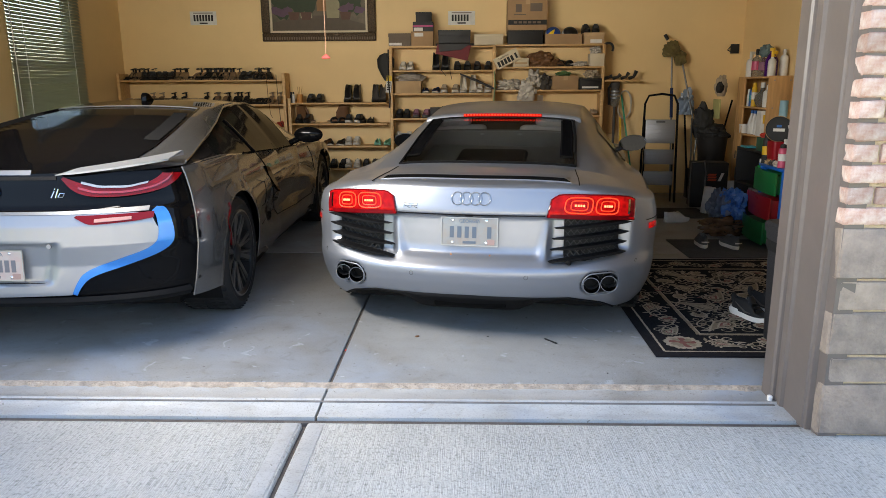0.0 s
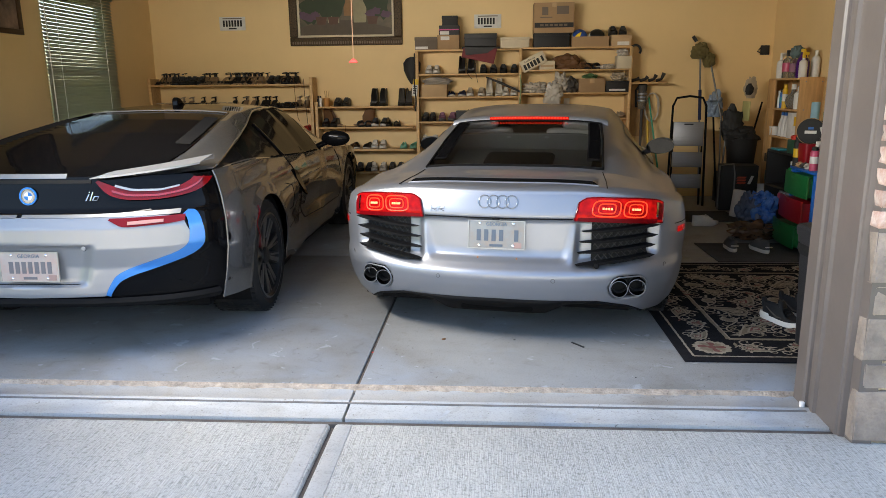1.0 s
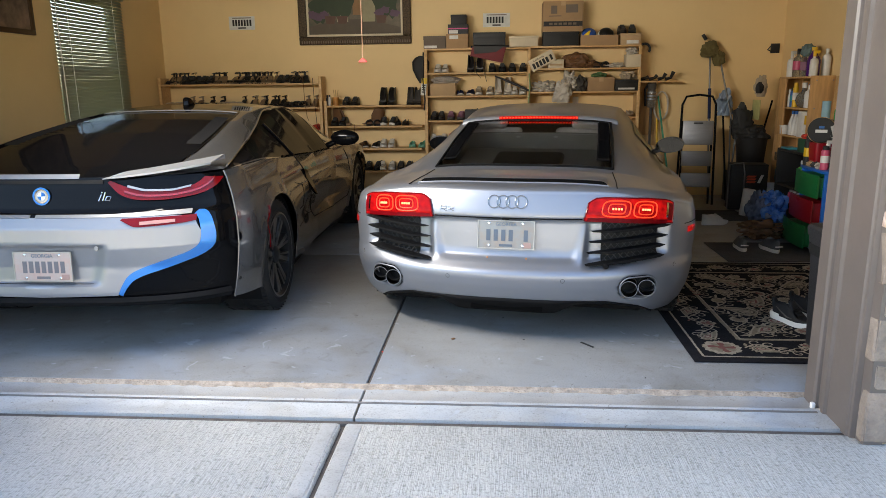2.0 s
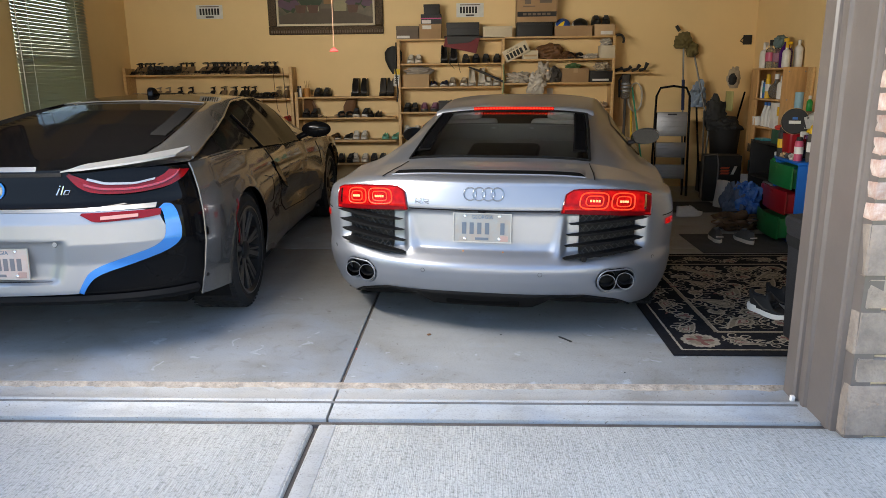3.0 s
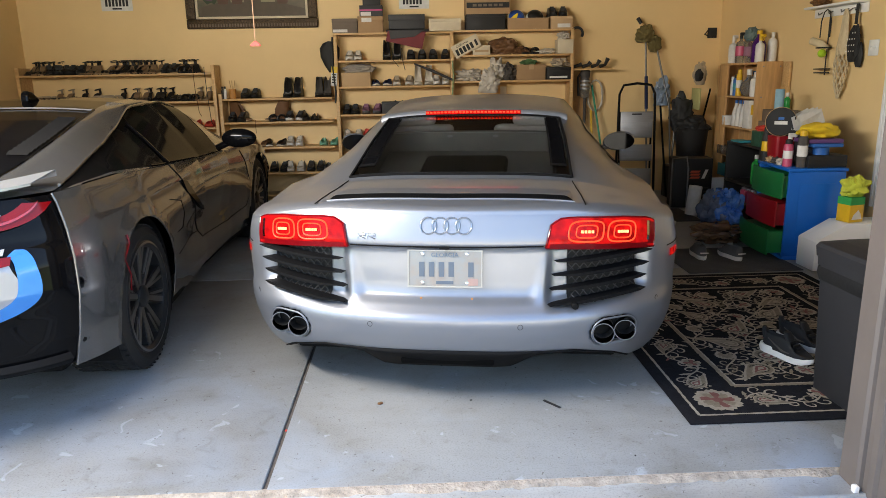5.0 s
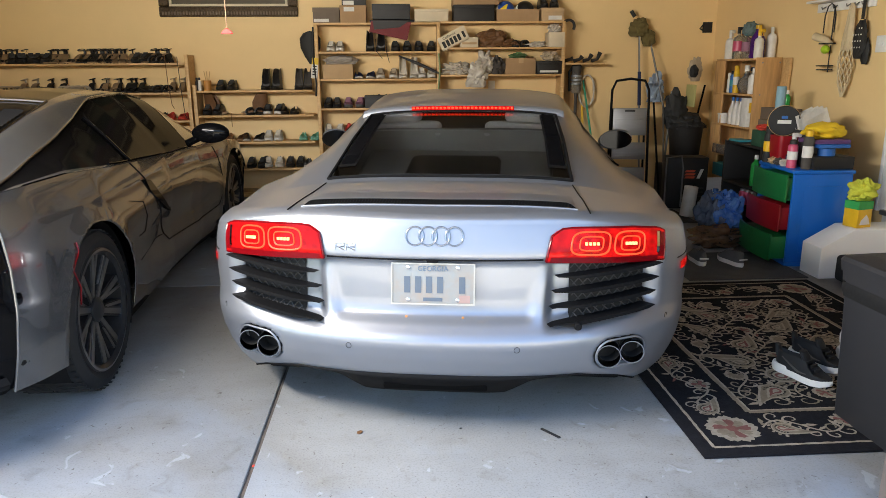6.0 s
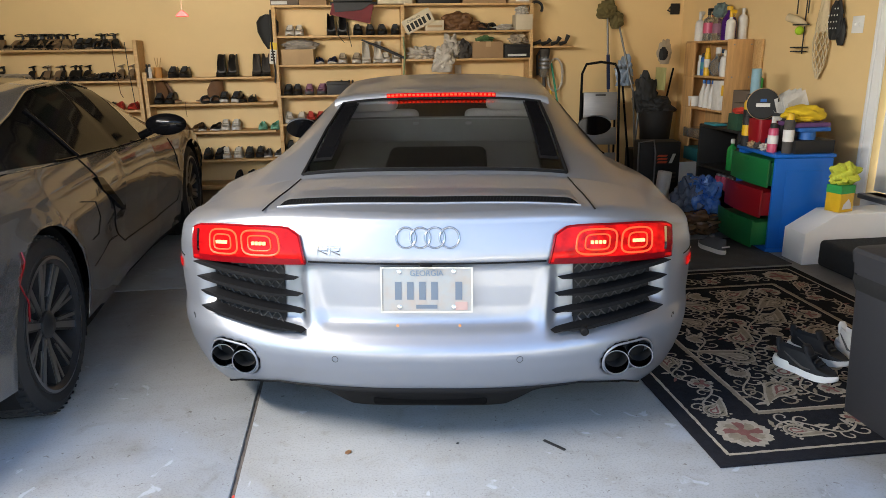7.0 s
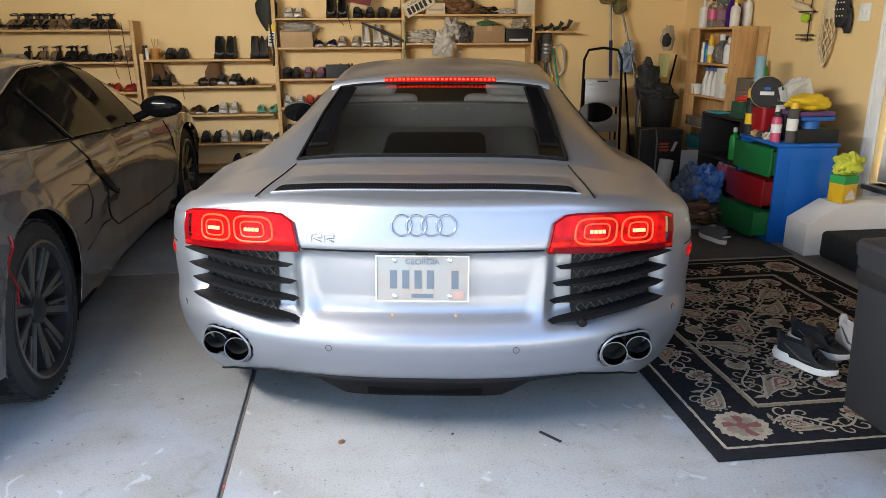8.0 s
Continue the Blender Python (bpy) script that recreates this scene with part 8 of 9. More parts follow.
put("logo_bar", bm_mesh("logo_bar", box_bm(-0.045, 0.045, -0.0595, -0.0565, -0.02, 0.005, 0), PAPER), dk, pose(0, 0, 0, 0, 0, -25))
put("logo_swirl", bm_mesh("logo_swirl", box_bm(-0.02, 0.02, -0.0595, -0.0565, 0.015, 0.035, 0), BLUE_L), dk, pose(0, 0, 0, 0, 0, -25))
bottle("pump_bottle", 2.62, 2.97, DT, bprof(0.028, 0.19), CLEAR, WHITE_P, "clear pump bottle with a white head", trigger=WHITE_P)
for k, (x, y) in enumerate(((2.545, 3.08), (2.55, 3.02), (2.56, 2.95))):
    tagged(blob("clutter", (x, y, DT), (0.035, 0.03, 0.025), (CARD_TAN, LEATHER_GREY, BAG)[k], 40 + k, 0.8), "small workshop odds and ends", "clutter")
tagged(box("blue_case", 2.6, 2.72, 3.02, 3.2, DT, DT + 0.075, CANVAS_NAVY, bev=0.01), "dark blue case on the drawers", "case")

# black shelf cabinet beside the drawers
bc = empty("black_cabinet", pose(2.62, 3.4, 0), "open black shelf cabinet holding cans", "cabinet")
for y0, y1 in ((0.0, 0.025), (0.605, 0.63)):
    box("side_panel", 0, 0.34, y0, y1, 0, 0.75, CARD_BLK, bc, 0.003)
for z0 in (0.02, 0.24, 0.40, 0.727):
    box("shelf_board", 0.002, 0.338, 0.026, 0.604, z0, z0 + 0.02, CARD_BLK, bc, 0.002)
box("back_panel", 0.325, 0.338, 0.026, 0.604, 0.04, 0.72, CARD_BLK, bc, 0)
for k in range(4):
    can(2.67, 3.5 + k * 0.075, 0.261, 0.032, 0.12, PINK, M["alu"], "pink drink can in the black cabinet")
bottle("soda_bottle", 2.7, 3.62, 0.421, bprof(0.04, 0.24), GRN, WHITE_P, "green plastic bottle in the cabinet")
carton("green_box", 2.63, 2.76, 3.46, 3.6, 0.748, 0.87, col("dark_green_card", (0.02, 0.07, 0.04)), "dark green carton on the black cabinet")
tagged(blob("red_cloth", (2.69, 3.53, 0.87), (0.06, 0.06, 0.025), CANVAS_RED, 51, 0.5), "red cloth on a green carton", "cloth")
can(2.69, 3.38 + 0.04, 0.748, 0.036, 0.27, YEL, LEATHER_GREY, "tall yellow aerosol can", INK)
put("blue_roll", lathe("blue_roll", [(0.035, 0), (0.037, 0.005), (0.037, 0.26), (0.034, 0.265)], col("pale_blue_foam", (0.25, 0.42, 0.5)), 20), None, pose(2.9, 3.72, 0.93))
tagged(bpy.data.objects["blue_roll"], "pale blue paper roll standing upright", "roll")
carton("parcel", 2.8, 2.95, 3.6, 3.85, 0.748, 0.93, CARD_DK, "brown parcel on the cabinet top")
tagged(box("teal_cloth", 2.63, 2.74, 3.8, 3.98, 0.748, 0.765, TEAL, bev=0.006), "folded teal cloth on the cabinet", "cloth")

# plywood tower of shelves with cleaning bottles
tw = empty("plywood_shelf", pose(0, 0, 0), "homemade plywood shelf full of cleaning bottles", "shelf")
TX0, TX1, TY0, TY1 = 3.05, 3.29, 4.47, 5.25
box("end_panel", TX0 + 0.002, TX1, TY0, TY0 + 0.018, 0.0, 1.425, M["ply"], tw, 0.002)
box("end_panel", TX0 + 0.002, TX1, TY1 - 0.018, TY1, 0.0, 1.40, M["ply"], tw, 0.002)
for z0 in (1.40, 1.085, 0.79, 0.5, 0.28):
    box("shelf_board", TX0 - 0.02, TX1, TY0 + 0.019, TY1 - 0.019, z0, z0 + 0.018, M["ply"], tw, 0.002)
box("front_post", TX0 - 0.018, TX0, TY1 - 0.2, TY1, 0.0, 1.40, M["ply"], tw, 0.002)
box("back_panel", TX1 - 0.012, TX1, TY0 + 0.019, TY1 - 0.019, 0.0, 1.39, M["ply"], tw, 0)
for zz in (1.38, 1.1):
    for yy in (0.06, 0.22):
        put("screw", lathe("screw", [(0.007, 0), (0.007, 0.003)], M["alu"], 10, m=Matrix.Translation((TX0 + yy, TY0, zz)) @ pose(0, 0, 0, 90, 0, 0)), tw)
z = 1.419
G = "cleaning bottles"
bottle("spray_bottle", 3.10, 5.12, z, bprof(0.045, 0.24), WHITE_P, WHITE_P, "white spray bottle with printed label", PAPER, trigger=WHITE_P, group=G)
bottle("spray_bottle", 3.17, 5.0, z, bprof(0.042, 0.25), CLEAR, CANVAS_RED, "clear spray bottle with a red trigger", PINK, trigger=CANVAS_RED, group=G)
bottle("cleaner_bottle", 3.09, 4.93, z, bprof(0.05, 0.26), CLEAR, INK, "clear cleaner bottle with a pink label", PINK, trigger=INK, group=G)
bottle("cleaner_bottle", 3.10, 4.78, z, bprof(0.045, 0.24), CLEAR, TEAL, "clear bottle with a lilac label", CANVAS_PINK, group=G)
tagged(blob("rag", (3.13, 4.79, z + 0.2), (0.07, 0.07, 0.07), col("teal_rag", (0.12, 0.17, 0.17), 0.9), 61, 0.4), "grey-green rag draped over a bottle", "rag")
bottle("detergent_jug", 3.12, 4.62, z, bprof(0.07, 0.29, 0.022, 0.62), PURPLE, YEL, "purple detergent jug with yellow cap", None, group=G, cap_r=0.026)
bottle("spray_bottle", 3.09, 4.53, z, bprof(0.042, 0.22), WHITE_P, YEL, "white spray bottle with a yellow nozzle", None, trigger=YEL, group=G)
bottle("lotion_bottle", 3.24, 4.6, z, bprof(0.045, 0.27), WHITE_P, WHITE_P, "tall white bottle at the back", None, group=G)
z = 1.104
bottle("tube_bottle", 3.07, 5.0, z, bprof(0.022, 0.17), WHITE_P, WHITE_P, "slim white bottle on the plywood shelf", None, group=G)
can(3.07, 4.93, z, 0.026, 0.2, BLUE_L, INK, "dark blue aerosol can", TEAL)
can(3.07, 4.86, z, 0.028, 0.25, YEL, YEL, "yellow aerosol can on the plywood shelf", PAPER)
bottle("round_flask", 3.10, 4.72, z, [(0.03, 0), (0.06, 0.02), (0.08, 0.07), (0.07, 0.12), (0.03, 0.16), (0.02, 0.2)], CLEAR, WHITE_P, "round clear flask with a white cap", None, group=G, cap_h=0.05, cap_r=0.025)
bottle("wash_bottle", 3.19, 4.8, z, bprof(0.04, 0.23), WHITE_P, BLUE_L, "white wash bottle with blue cap", BLUE_L, group=G)
bottle("wash_bottle", 3.09, 4.57, z, bprof(0.045, 0.22), WHITE_P, WHITE_P, "white squeeze bottle on the shelf", PAPER, group=G)
z = 0.809
for k in range(3):
    bottle("oil_jug", 3.09, 4.92 - k * 0.085, z, bprof(0.05, 0.25, 0.018, 0.55), WHITE_P, BLUE_L, "white jug with a blue cap", None, group="white jugs", squash=0.75)
carton("label_box", 3.02, 3.19, 4.5, 4.62, z, z + 0.26, PAPER, "white printed carton on the plywood shelf", sticker=(0.1, 0.9, 0.5, 0.85, YEL))
put("tub", lathe("tub", [(0.05, 0), (0.055, 0.08), (0.058, 0.08), (0.058, 0.095)], WHITE_P, 20), None, pose(3.08, 5.08, z))
tagged(bpy.data.objects["tub"] if bpy.data.objects["tub"].parent is None else bpy.data.objects["tub.001"], "small white tub with blue band", "tub")
z = 0.519
tagged(box("organiser", 3.0, 3.24, 4.7, 5.1, z, z + 0.09, CLEAR, bev=0.006), "clear plastic organiser with small parts", "organiser")
carton("tool_box", 3.02, 3.24, 4.75, 5.1, 0.299, 0.42, TEAL, "teal and green tool packaging")
bottle("sanitiser", 3.22, 4.2, 1.0, bprof(0.03, 0.13), GRN, WHITE_P, "small green bottle behind the heap")
carton("stack_box", 3.1, 3.28, 4.05, 4.4, 0.0, 0.995, CARD_DK, "tall brown carton beside the plywood shelf")
put("plank", bm_mesh("plank", box_bm(-0.012, 0.012, -0.06, 0.06, 0, 1.42, 0.003), M["pine"]), None, pose(3.255, 4.36, 0.0, 0, 1, 0))
tagged(bpy.data.objects["plank"], "bare timber plank leaning on the wall", "plank")

# ladder and long tools in the corner
ld = empty("step_ladder", pose(2.18, 5.2, 0, -5, 0, -10), "folded aluminium step ladder with black frame", "ladder")
put("frame_tube", tube("frame_tube", [(-0.2, 0, 0.0), (-0.185, 0, 0.9), (-0.18, 0, 1.13), (-0.14, 0, 1.22), (0, 0, 1.24), (0.14, 0, 1.22), (0.18, 0, 1.13), (0.185, 0, 0.9), (0.2, 0, 0.0)], 0.013, M["black"], 10), ld)
for x in (-0.16, 0.16):
    put("rear_leg", tube("rear_leg", [(x, 0.07, 0.0), (x, 0.05, 0.95)], 0.011, M["black"], 8), ld)
for z0, z1 in ((0.68, 0.95), (0.44, 0.61), (0.2, 0.36)):
    st = box("step", -0.165, 0.165, -0.035, -0.005, z0, z1, M["alu"], ld, 0.008)
    for k in range(4):
        zz = z0 + (z1 - z0) * (0.2 + 0.2 * k)
        box("tread_rib", -0.155, 0.155, -0.039, -0.0352, zz - 0.004, zz + 0.004, M["alu"], st, 0.001)
box("handle_slot", -0.05, 0.05, -0.037, -0.034, 0.915, 0.93, INK, ld, 0.002)


def pole(name, a, b, r, m, label, category):
    return tagged(put(name, tube(name, [a, ((a[0] + b[0]) / 2, (a[1] + b[1]) / 2, (a[2] + b[2]) / 2), b], r, m, 8)), label, category)


STEEL = col("dull_steel", (0.2, 0.2, 0.2), 0.4, metal=0.8)
ds = empty("duster", pose(0, 0, 0), "long-handled dusters with fluffy heads in the corner", "duster")
put("handle", tube("handle", [(2.45, 5.6, 0.02), (2.42, 5.8, 1.72)], 0.011, STEEL, 8), ds)
put("grip", tube("grip", [(2.435, 5.71, 0.95), (2.428, 5.745, 1.3)], 0.019, CANVAS_NAVY, 8), ds)
blob("head", (2.42, 5.82, 1.66), (0.1, 0.07, 0.1), col("olive_fibre", (0.14, 0.11, 0.04), 0.95), 71, 0.5, ds)
put("tip", tube("tip", [(2.37, 5.82, 1.86), (2.33, 5.83, 1.92)], 0.02, INK, 8), ds)
ds2 = empty("duster", pose(0, 0, 0), "long-handled duster with an olive head", "duster")
put("handle", tube("handle", [(2.80, 5.5, 0.3), (2.55, 5.82, 1.62)], 0.011, STEEL, 8), ds2)
blob("head", (2.53, 5.83, 1.56), (0.075, 0.06, 0.09), M["olive_fibre"], 73, 0.5, ds2)
bs = empty("black_brush", pose(2.72, 5.45, 0.0), "black soft brush on a long pole", "brush")
put("handle", tube("handle", [(-0.08, 0, 0.02), (0.0, 0.1, 1.1)], 0.011, STEEL, 8), bs)
blob("brush_head", (0.02, 0.02, 0.72), (0.12, 0.08, 0.2), INK, 75, 0.6, bs)
pole("broom_pole", (2.6, 5.4, 0.02), (2.62, 5.85, 1.15), 0.012, M["black"], "black broom pole leaning on the wall", "pole")
pole("mop_pole", (2.95, 5.6, 0.4), (3.2, 5.85, 1.15), 0.011, M["black"], "black pole leaning in the corner", "pole")
pole("yellow_pole", (1.86, 5.72, 0.3), (1.86, 5.88, 0.95), 0.013, YEL, "yellow tool handle on the wall", "pole")
pole("green_pole", (1.98, 5.6, 0.2), (1.86, 5.88, 1.22), 0.011, col("green_tube", (0.03, 0.3, 0.18)), "green tube leaning on the wall", "pole")
pole("steel_pole", (2.5, 5.0, 0.02), (2.62, 5.5, 0.95), 0.01, STEEL, "thin steel pole beside the ladder", "pole")
tagged(put("coiled_hose", tube("coiled_hose", [(1.9 + (0.075 + 0.004 * k % 0.02) * math.cos(k * 0.5), 5.87 - 0.002 * (k % 9), 1.1 + 0.17 * math.sin(k * 0.5)) for k in range(60)], 0.007, BAG, 6)), "coil of pale tubing hung on the wall", "hose")
wv = empty("wall_panel", pose(1.69, 5.905, 0), "plywood panel with a small shelf by the rack", "panel")
box("panel", -0.08, 0.12, -0.02, 0.0, 0.75, 1.375, M["ply"], wv, 0.003)
box("ledge", -0.08, 0.34, -0.24, 0.0, 1.377, 1.395, M["pine"], wv, 0.003)
vc = empty("stick_vacuum", pose(1.77, 5.82, 0), "stick vacuum cleaner on a wall dock", "vacuum")
put("dust_bin", lathe("dust_bin", [(0.04, 1.08), (0.052, 1.1), (0.052, 1.26), (0.045, 1.3)], CLEAR, 20), vc)
put("motor", lathe("motor", [(0.03, 1.26), (0.05, 1.3), (0.055, 1.36), (0.035, 1.39)], LEATHER_GREY, 20), vc)
for k in range(3):
    put("cyclone", lathe("cyclone", [(0.056, 1.17 + 0.04 * k), (0.058, 1.18 + 0.04 * k), (0.056, 1.19 + 0.04 * k)], M["alu"], 20, close=False), vc)
put("wand", tube("wand", [(0, 0, 1.08), (0, -0.02, 0.2)], 0.017, LEATHER_GREY, 10), vc)
put("handle", tube("handle", [(-0.07, 0.0, 1.1), (-0.08, 0.0, 1.3), (-0.03, 0, 1.37)], 0.014, INK, 8), vc)
box("floor_head", -0.12, 0.12, -0.1, 0.0, 0.0, 0.06, INK, vc, 0.012)
for k, (x, t, l) in enumerate(((1.66, 20, 0.12), (1.76, -15, 0.16), (1.86, 30, 0.14), (1.95, 10, 0.16))):
    tagged(put("vacuum_tool", tube("vacuum_tool", [(x - 0.04, 5.75, 1.415), (x + 0.02, 5.76, 1.43), (x + 0.05, 5.76, 1.44 + 0.02 * k)], [0.02, 0.016, 0.024], INK, 10)), "black vacuum attachment on the ledge", "tool")

# big speaker case, dark bin, wheeled frame, bags by the tower
sp_ = empty("equipment_case", pose(2.66, 4.92, 0, 0, 0, -8), "black equipment carton with orange stripes", "case")
box("case", -0.19, 0.19, -0.12, 0.12, 0.004, 0.5, CARD_BLK, sp_, 0.004)
ORG = col("orange_print", (0.6, 0.08, 0.03))
for k in range(3):
    put("stripe", flat("stripe", [(-0.03 + 0.0, 0.36 - k * 0.03), (0.06, 0.36 - k * 0.03), (0.075, 0.38 - k * 0.03), (-0.015, 0.38 - k * 0.03)], -0.002, ORG), sp_, pose(0, -0.1215, 0))
put("letter_bar", flat("letter_bar", [(0.085, 0.3), (0.115, 0.3), (0.15, 0.39), (0.12, 0.39)], -0.002, PAPER), sp_, pose(0, -0.1215, 0))
for k in range(3):
    box("print_bar", -0.02, 0.16, -0.124, -0.122, 0.2 - k * 0.04, 0.212 - k * 0.04, LEATHER_GREY, sp_, 0)
hb = empty("hand_truck", pose(2.46, 4.85, 0, 0, 0, -8), "steel frame of a folded hand truck", "hand truck")
put("frame", tube("frame", [(-0.02, -0.03, 0.02), (-0.02, -0.03, 0.5), (0.12, -0.03, 0.52), (0.14, -0.03, 0.4), (0.14, -0.03, 0.02)], 0.008, M["alu"], 8), hb)
tagged(put("dark_bucket", lathe("dark_bucket", [(0.14, 0), (0.17, 0.38), (0.18, 0.4), (0.165, 0.4), (0.15, 0.1)], CARD_BLK, 24), None, pose(2.86, 5.45, 0.35)), "dark bucket behind the equipment case", "bucket")
carton("black_carton", 2.62, 3.0, 5.3, 5.62, 0.0, 0.35, CARD_BLK, "black carton under a dark bucket")
tagged(blob("dark_jacket", (2.84, 5.42, 0.68), (0.17, 0.12, 0.11), INK, 81, 0.6), "dark jacket thrown over the bucket", "jacket")
tagged(box("yellow_sign", 2.86, 2.875, 5.3, 5.52, 0.95, 1.17, col("pale_yellow_board", (0.5, 0.48, 0.2)), bev=0.003), "pale yellow board leaning in the corner", "board")
tagged(blob("wrapped_parts", (2.62, 5.75, 0.98), (0.09, 0.05, 0.15), col("pale_blue_film", (0.25, 0.32, 0.42), 0.2), 83, 0.9), "blue-grey plastic wrapped tool head", "wrap")
put("paper_roll", lathe("paper_roll", [(0.06, 0), (0.062, 0.004), (0.062, 0.27), (0.06, 0.275), (0.02, 0.275), (0.02, 0.2)], PAPER, 24), None, pose(2.5, 4.42, 0.012, 0, 6, 0))
tagged(bpy.data.objects["paper_roll"], "white paper towel roll standing upright", "paper roll")
wj = empty("bleach_jug", pose(2.68, 4.25, 0, 0, 0, 20), "pale grey jug with a handle and dark label", "jug")
put("shell", ring_loft([tub(0, 0.075, 0.055), tub(0.16, 0.08, 0.06), tub(0.22, 0.06, 0.05), tub(0.26, 0.03, 0.03)], WHITE_P, "shell"), wj)
put("handle", tube("handle", [(-0.06, 0, 0.2), (-0.1, 0, 0.18), (-0.1, 0, 0.1), (-0.07, 0, 0.08)], 0.012, WHITE_P, 8), wj)
box("label_panel", -0.06, 0.06, -0.064, -0.061, 0.04, 0.14, CARD_BLK, wj, 0)
put("cap", lathe("cap", [(0.025, 0.255), (0.025, 0.29)], BLUE_L, 16), wj)
carton("floor_box", 2.52, 2.86, 4.0, 4.18, 0.0, 0.16, CARD_DK, "brown carton on the floor")
M["blue_film"] = mat("blue_plastic_film", (0.01, 0.09, 0.42), 0.15, var=0.4, scale=14, dark=(0.12, 0.24, 0.5), bump=0.5, bscale=20)
M["clear_film"] = mat("grey_plastic_film", (0.07, 0.1, 0.15), 0.12, var=0.5, scale=8, dark=(0.16, 0.2, 0.28), bump=0.5, bscale=20)
M["brown_film"] = mat("brown_plastic_bag", (0.14, 0.075, 0.04), 0.25, var=0.4, scale=8, bump=0.5, bscale=20)
tagged(blob("brown_bag", (2.3, 3.32, 0.009), (0.2, 0.14, 0.085), M["brown_film"], 91, 0.8), "brown plastic bag slumped on the floor", "bag")
tagged(blob("clear_bag", (2.3, 3.5, 0.07), (0.1, 0.12, 0.16), M["clear_film"], 93, 0.9), "clear bag of recycling on the floor", "bag")
tagged(blob("blue_bag", (2.41, 3.45, 0.08), (0.11, 0.12, 0.16), M["blue_film"], 95, 0.95), "blue plastic bag of recycling", "bag")
tagged(blob("blue_bag", (2.37, 3.48, 0.29), (0.09, 0.09, 0.06), M["blue_film"], 97, 1.0), "knotted top of a blue plastic bag", "bag")
shoe("sneaker", PAPER, SOLE_WHITE, 2.2, 4.0, 0.001, 100, "white shoe on the floor by the bags")

# steps to the house door
stw = struct(put("stair_stringer", flat("stair_stringer", [(2.57, 0.0), (3.298, 0.0), (3.298, 0.325), (2.78, 0.325), (2.57, 0.205)], 0.22, M["white"], bev=0.004), None, pose(0, 2.42, 0)), "white painted boxed stair side", "stairs")
put("stringer_face", flat("stringer_face", [(2.61, 0.02), (3.27, 0.02), (3.27, 0.3), (2.79, 0.3), (2.61, 0.19)], -0.008, M["white"], bev=0.002), stw, pose(0, 2.419, 0))
M["carpet"] = mat("charcoal_carpet", (0.016, 0.017, 0.019), 0.95, var=0.3, scale=30, bump=1.0, bscale=180)
ts = struct(box("stair_step", 2.66, 3.298, 1.3, 2.408, 0.0, 0.172, M["carpet"], bev=0.03, seg=4), "step covered in charcoal ribbed carpet", "stairs")
box("wood_strip", 2.648, 2.66, 1.72, 2.02, 0.115, 0.145, M["pine"], ts, 0.002)
pb = empty("cloth_box", pose(2.85, 2.52, 0.327, 0, 0, 15), "yellow and green carton of cleaning cloths", "box")
box("carton", -0.06, 0.06, -0.055, 0.055, 0, 0.17, YEL, pb, 0.003)
box("green_band", -0.061, 0.061, -0.056, 0.056, 0.12, 0.171, col("green_card", (0.03, 0.35, 0.08)), pb, 0)
put("picture_patch", flat("picture_patch", [(-0.04, 0.02), (0.045, 0.02), (0.03, 0.06), (0.01, 0.085), (-0.03, 0.05)], -0.002, PAPER), pb, pose(0, -0.0565, 0))
tagged(blob("lime_cloth", (2.865, 2.53, 0.498), (0.085, 0.075, 0.075), col("lime_fabric", (0.55, 0.58, 0.06), 0.9), 101, 0.6), "crumpled lime yellow cloth on a carton", "cloth")

# east wall: hooks, bags, wire rack, switch
hs = empty("hook_shelf", pose(XR, 3.68, 1.835), "white wall shelf with coat hooks", "shelf")
box("ledge", -0.12, -0.002, -0.4, 0.32, 0, 0.018, M["white"], hs, 0.003)
box("hook_board", -0.018, -0.002, -0.4, 0.32, -0.07, -0.002, M["white"], hs, 0.003)
for yy in (-0.3, -0.22, -0.12, 0.05, 0.2):
    put("hook", tube("hook", [(-0.018, yy, -0.03), (-0.05, yy, -0.05), (-0.055, yy, -0.03)], 0.005, STEEL, 8), hs)
tagged(blob("wicker_basket", (XR - 0.065, 3.85, 1.855), (0.045, 0.1, 0.045), LEATHER_BROWN, 103, 0.7), "brown woven thing on the hook shelf", "basket")
net = empty("net_bag", pose(XR - 0.05, 3.49, 1.1), "cream cotton net shopping bag on a hook", "bag")
NET = col("cream_cotton", (0.62, 0.5, 0.32), 0.9)
for s in (1, -1):
    for k in range(9):
        pts = []
        for i in range(17):
            v = i / 16
            a = 2 * math.pi * k / 9 + s * v * 3.2
            r = interp(v, [(0, 0.01), (0.25, 0.06), (0.6, 0.085), (1, 0.055)])
            pts.append((r * 0.4 * math.cos(a), r * math.sin(a), 0.02 + 0.42 * v))
        put("net_cord", tube("net_cord", pts, 0.004, NET, 5), net)
put("bag_rim", ring_loft([[Vector((0.022 * math.cos(t), 0.058 * math.sin(t), zz)) for t in lin(0, 2 * math.pi * 15 / 16, 16)] for zz in (0.42, 0.5)], NET, "bag_rim", cap=False), net)
put("knit_top", ring_loft([[Vector((w * 0.35 * math.cos(t) + 0.004 * math.sin(5 * t), w * math.sin(t), zz)) for t in lin(0, 2 * math.pi * 23 / 24, 24)] for zz, w in ((0.36, 0.072), (0.42, 0.068), (0.5, 0.056), (0.56, 0.04), (0.66, 0.03))], NET, "knit_top", cap=False), net)
for yy in (-0.045, 0.045):
    put("strap", tube("strap", [(0, yy, 0.49), (0, yy * 0.5, 0.66), (0, 0.0, 0.70)], 0.011, NET, 6), net)
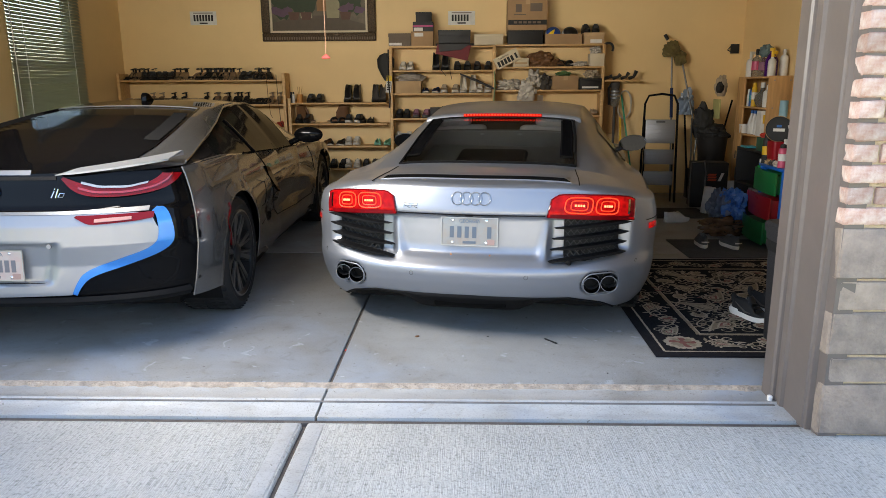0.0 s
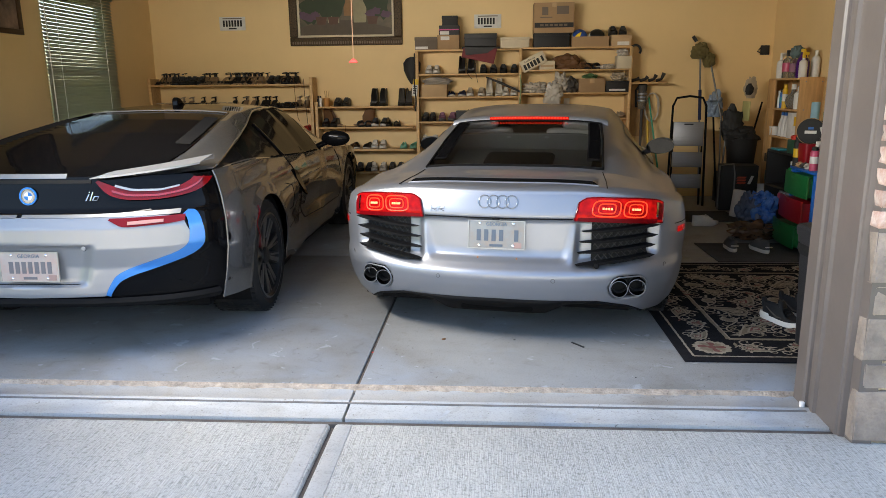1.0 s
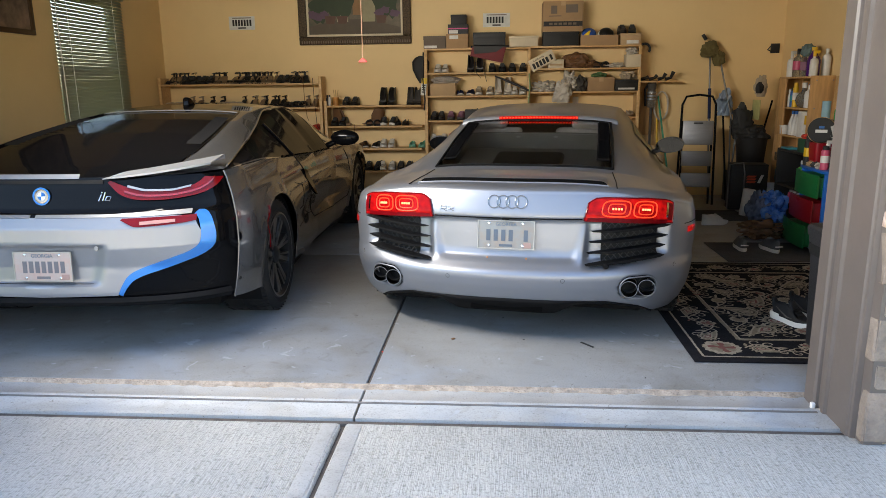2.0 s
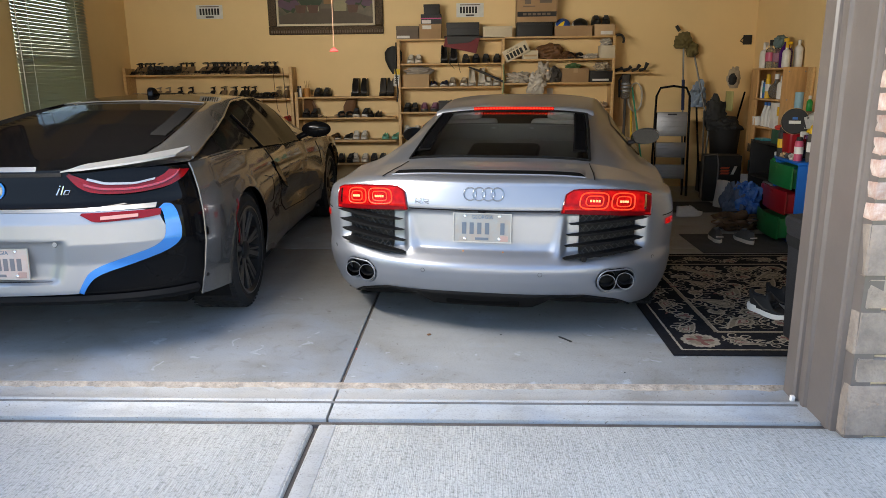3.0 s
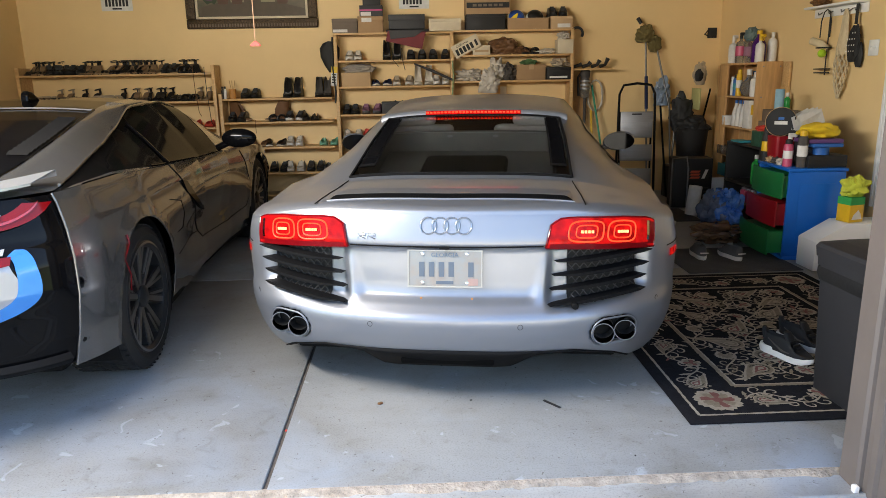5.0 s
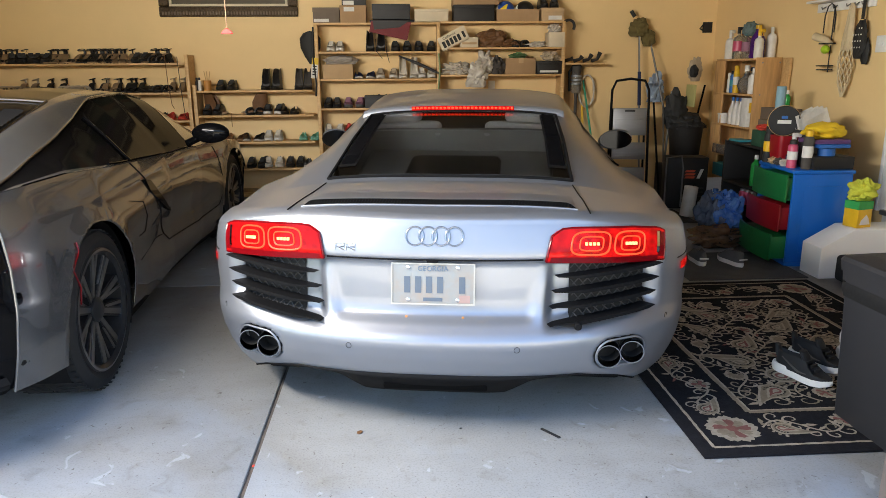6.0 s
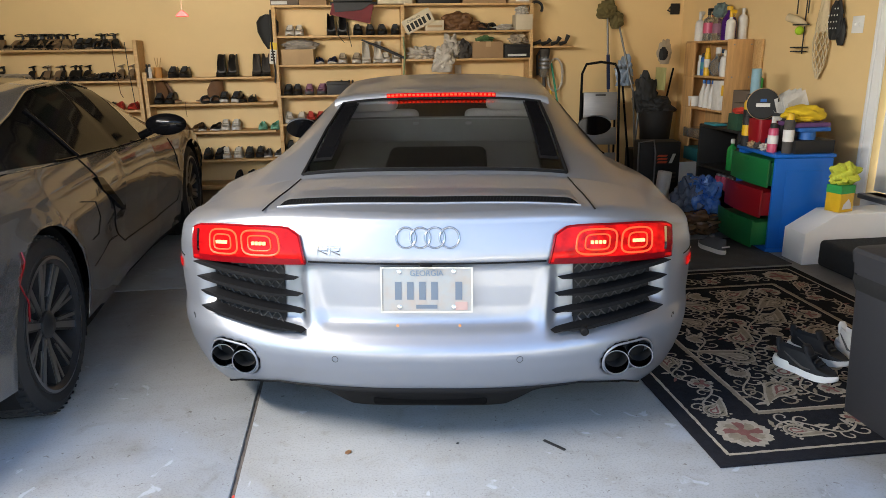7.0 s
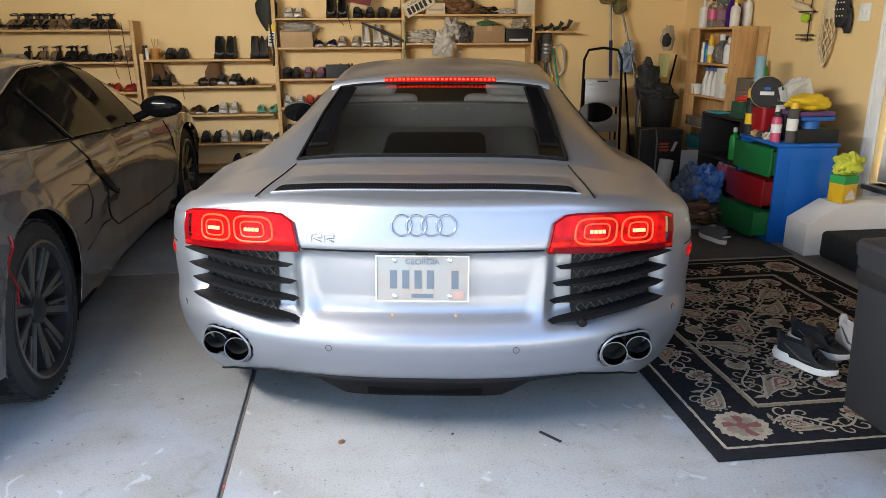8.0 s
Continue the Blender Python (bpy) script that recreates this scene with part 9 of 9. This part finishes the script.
pb2 = empty("spotted_bag", pose(XR - 0.05, 3.35, 1.38), "black bag with white dots on a hook", "bag")
blob("pouch", (0, 0, 0.02), (0.025, 0.07, 0.15), INK, 105, 0.35, pb2)
put("strap", tube("strap", [(0, 0.0, 0.3), (0, 0.0, 0.45)], 0.012, INK, 6), pb2)
for k in range(14):
    put("dot", lathe("dot", [(0.006, 0), (0.006, 0.002)], PAPER, 8, m=Matrix.Translation((-0.026, -0.045 + 0.03 * (k % 4), 0.1 + 0.045 * (k // 4))) @ pose(0, 0, 0, 0, -90, 0)), pb2)
tagged(blob("dark_glove", (XR - 0.03, 3.3, 1.36), (0.02, 0.04, 0.1), INK, 107, 0.3), "dark glove hanging on the wall", "glove")
wr_ = empty("wire_rack", pose(XR - 0.06, 3.74, 1.3), "black wire wall rack holding a ball and roll", "rack")
put("arch", tube("arch", [(0, -0.07, 0.3), (0, -0.07, 0.43), (0, -0.04, 0.5), (0, 0, 0.52), (0, 0.04, 0.5), (0, 0.07, 0.43), (0, 0.07, 0.3)], 0.005, INK, 6), wr_)
for zz, rr in ((0.02, 0.075), (0.05, 0.085), (0.22, 0.08)):
    put("basket_ring", tube("basket_ring", [(0.045 * math.cos(t), rr * math.sin(t), zz) for t in lin(0, 2 * math.pi * 23 / 24, 24)], 0.005, INK, 6, True), wr_)
put("spine", tube("spine", [(0.03, 0, 0.0), (0.03, 0, 0.5)], 0.005, INK, 6), wr_)
bm = bmesh.new()
bmesh.ops.create_uvsphere(bm, u_segments=20, v_segments=12, radius=0.033)
tagged(put("tennis_ball", bm_mesh("tennis_ball", bm, col("tennis_felt", (0.4, 0.62, 0.03), 0.95), 60), None, pose(XR - 0.07, 3.74, 1.475)), "yellow-green tennis ball in the wire rack", "ball")
tagged(put("lint_roller", tube("lint_roller", [(XR - 0.1, 3.86, 1.58), (XR - 0.06, 3.76, 1.545), (XR - 0.06, 3.69, 1.52)], [0.03, 0.03, 0.016], NET, 12)), "cream lint roller on the wire rack", "roller")
lsw = empty("light_switch", pose(XR - 0.001, 3.17, 1.5), "white double light switch on the wall", "switch")
box("plate", -0.007, 0, -0.058, 0.058, -0.058, 0.058, M["white"], lsw, 0.003)
for yy in (-0.023, 0.023):
    box("toggle", -0.016, -0.007, yy - 0.005, yy + 0.005, -0.012, 0.012, M["white"], lsw, 0.002)
cb = empty("corner_bracket", pose(3.2, YB - 0.002, 1.76), "small black bracket on the back wall", "bracket")
box("plate", -0.05, 0.05, -0.02, 0, -0.06, 0.05, INK, cb, 0.003)
put("arm", tube("arm", [(-0.06, -0.04, 0.02), (-0.1, -0.05, -0.02), (-0.04, -0.05, -0.05)], 0.008, INK, 6), cb)
fl_ = empty("field_bag", pose(2.93, 5.5, 1.2), "black and beige pouch hung by the tower", "bag")
blob("pouch", (0, 0, 0), (0.07, 0.03, 0.13), CANVAS_BEIGE, 111, 0.5, fl_)
blob("pocket", (-0.02, -0.02, 0.04), (0.045, 0.025, 0.07), INK, 113, 0.4, fl_)


pier_pieces()
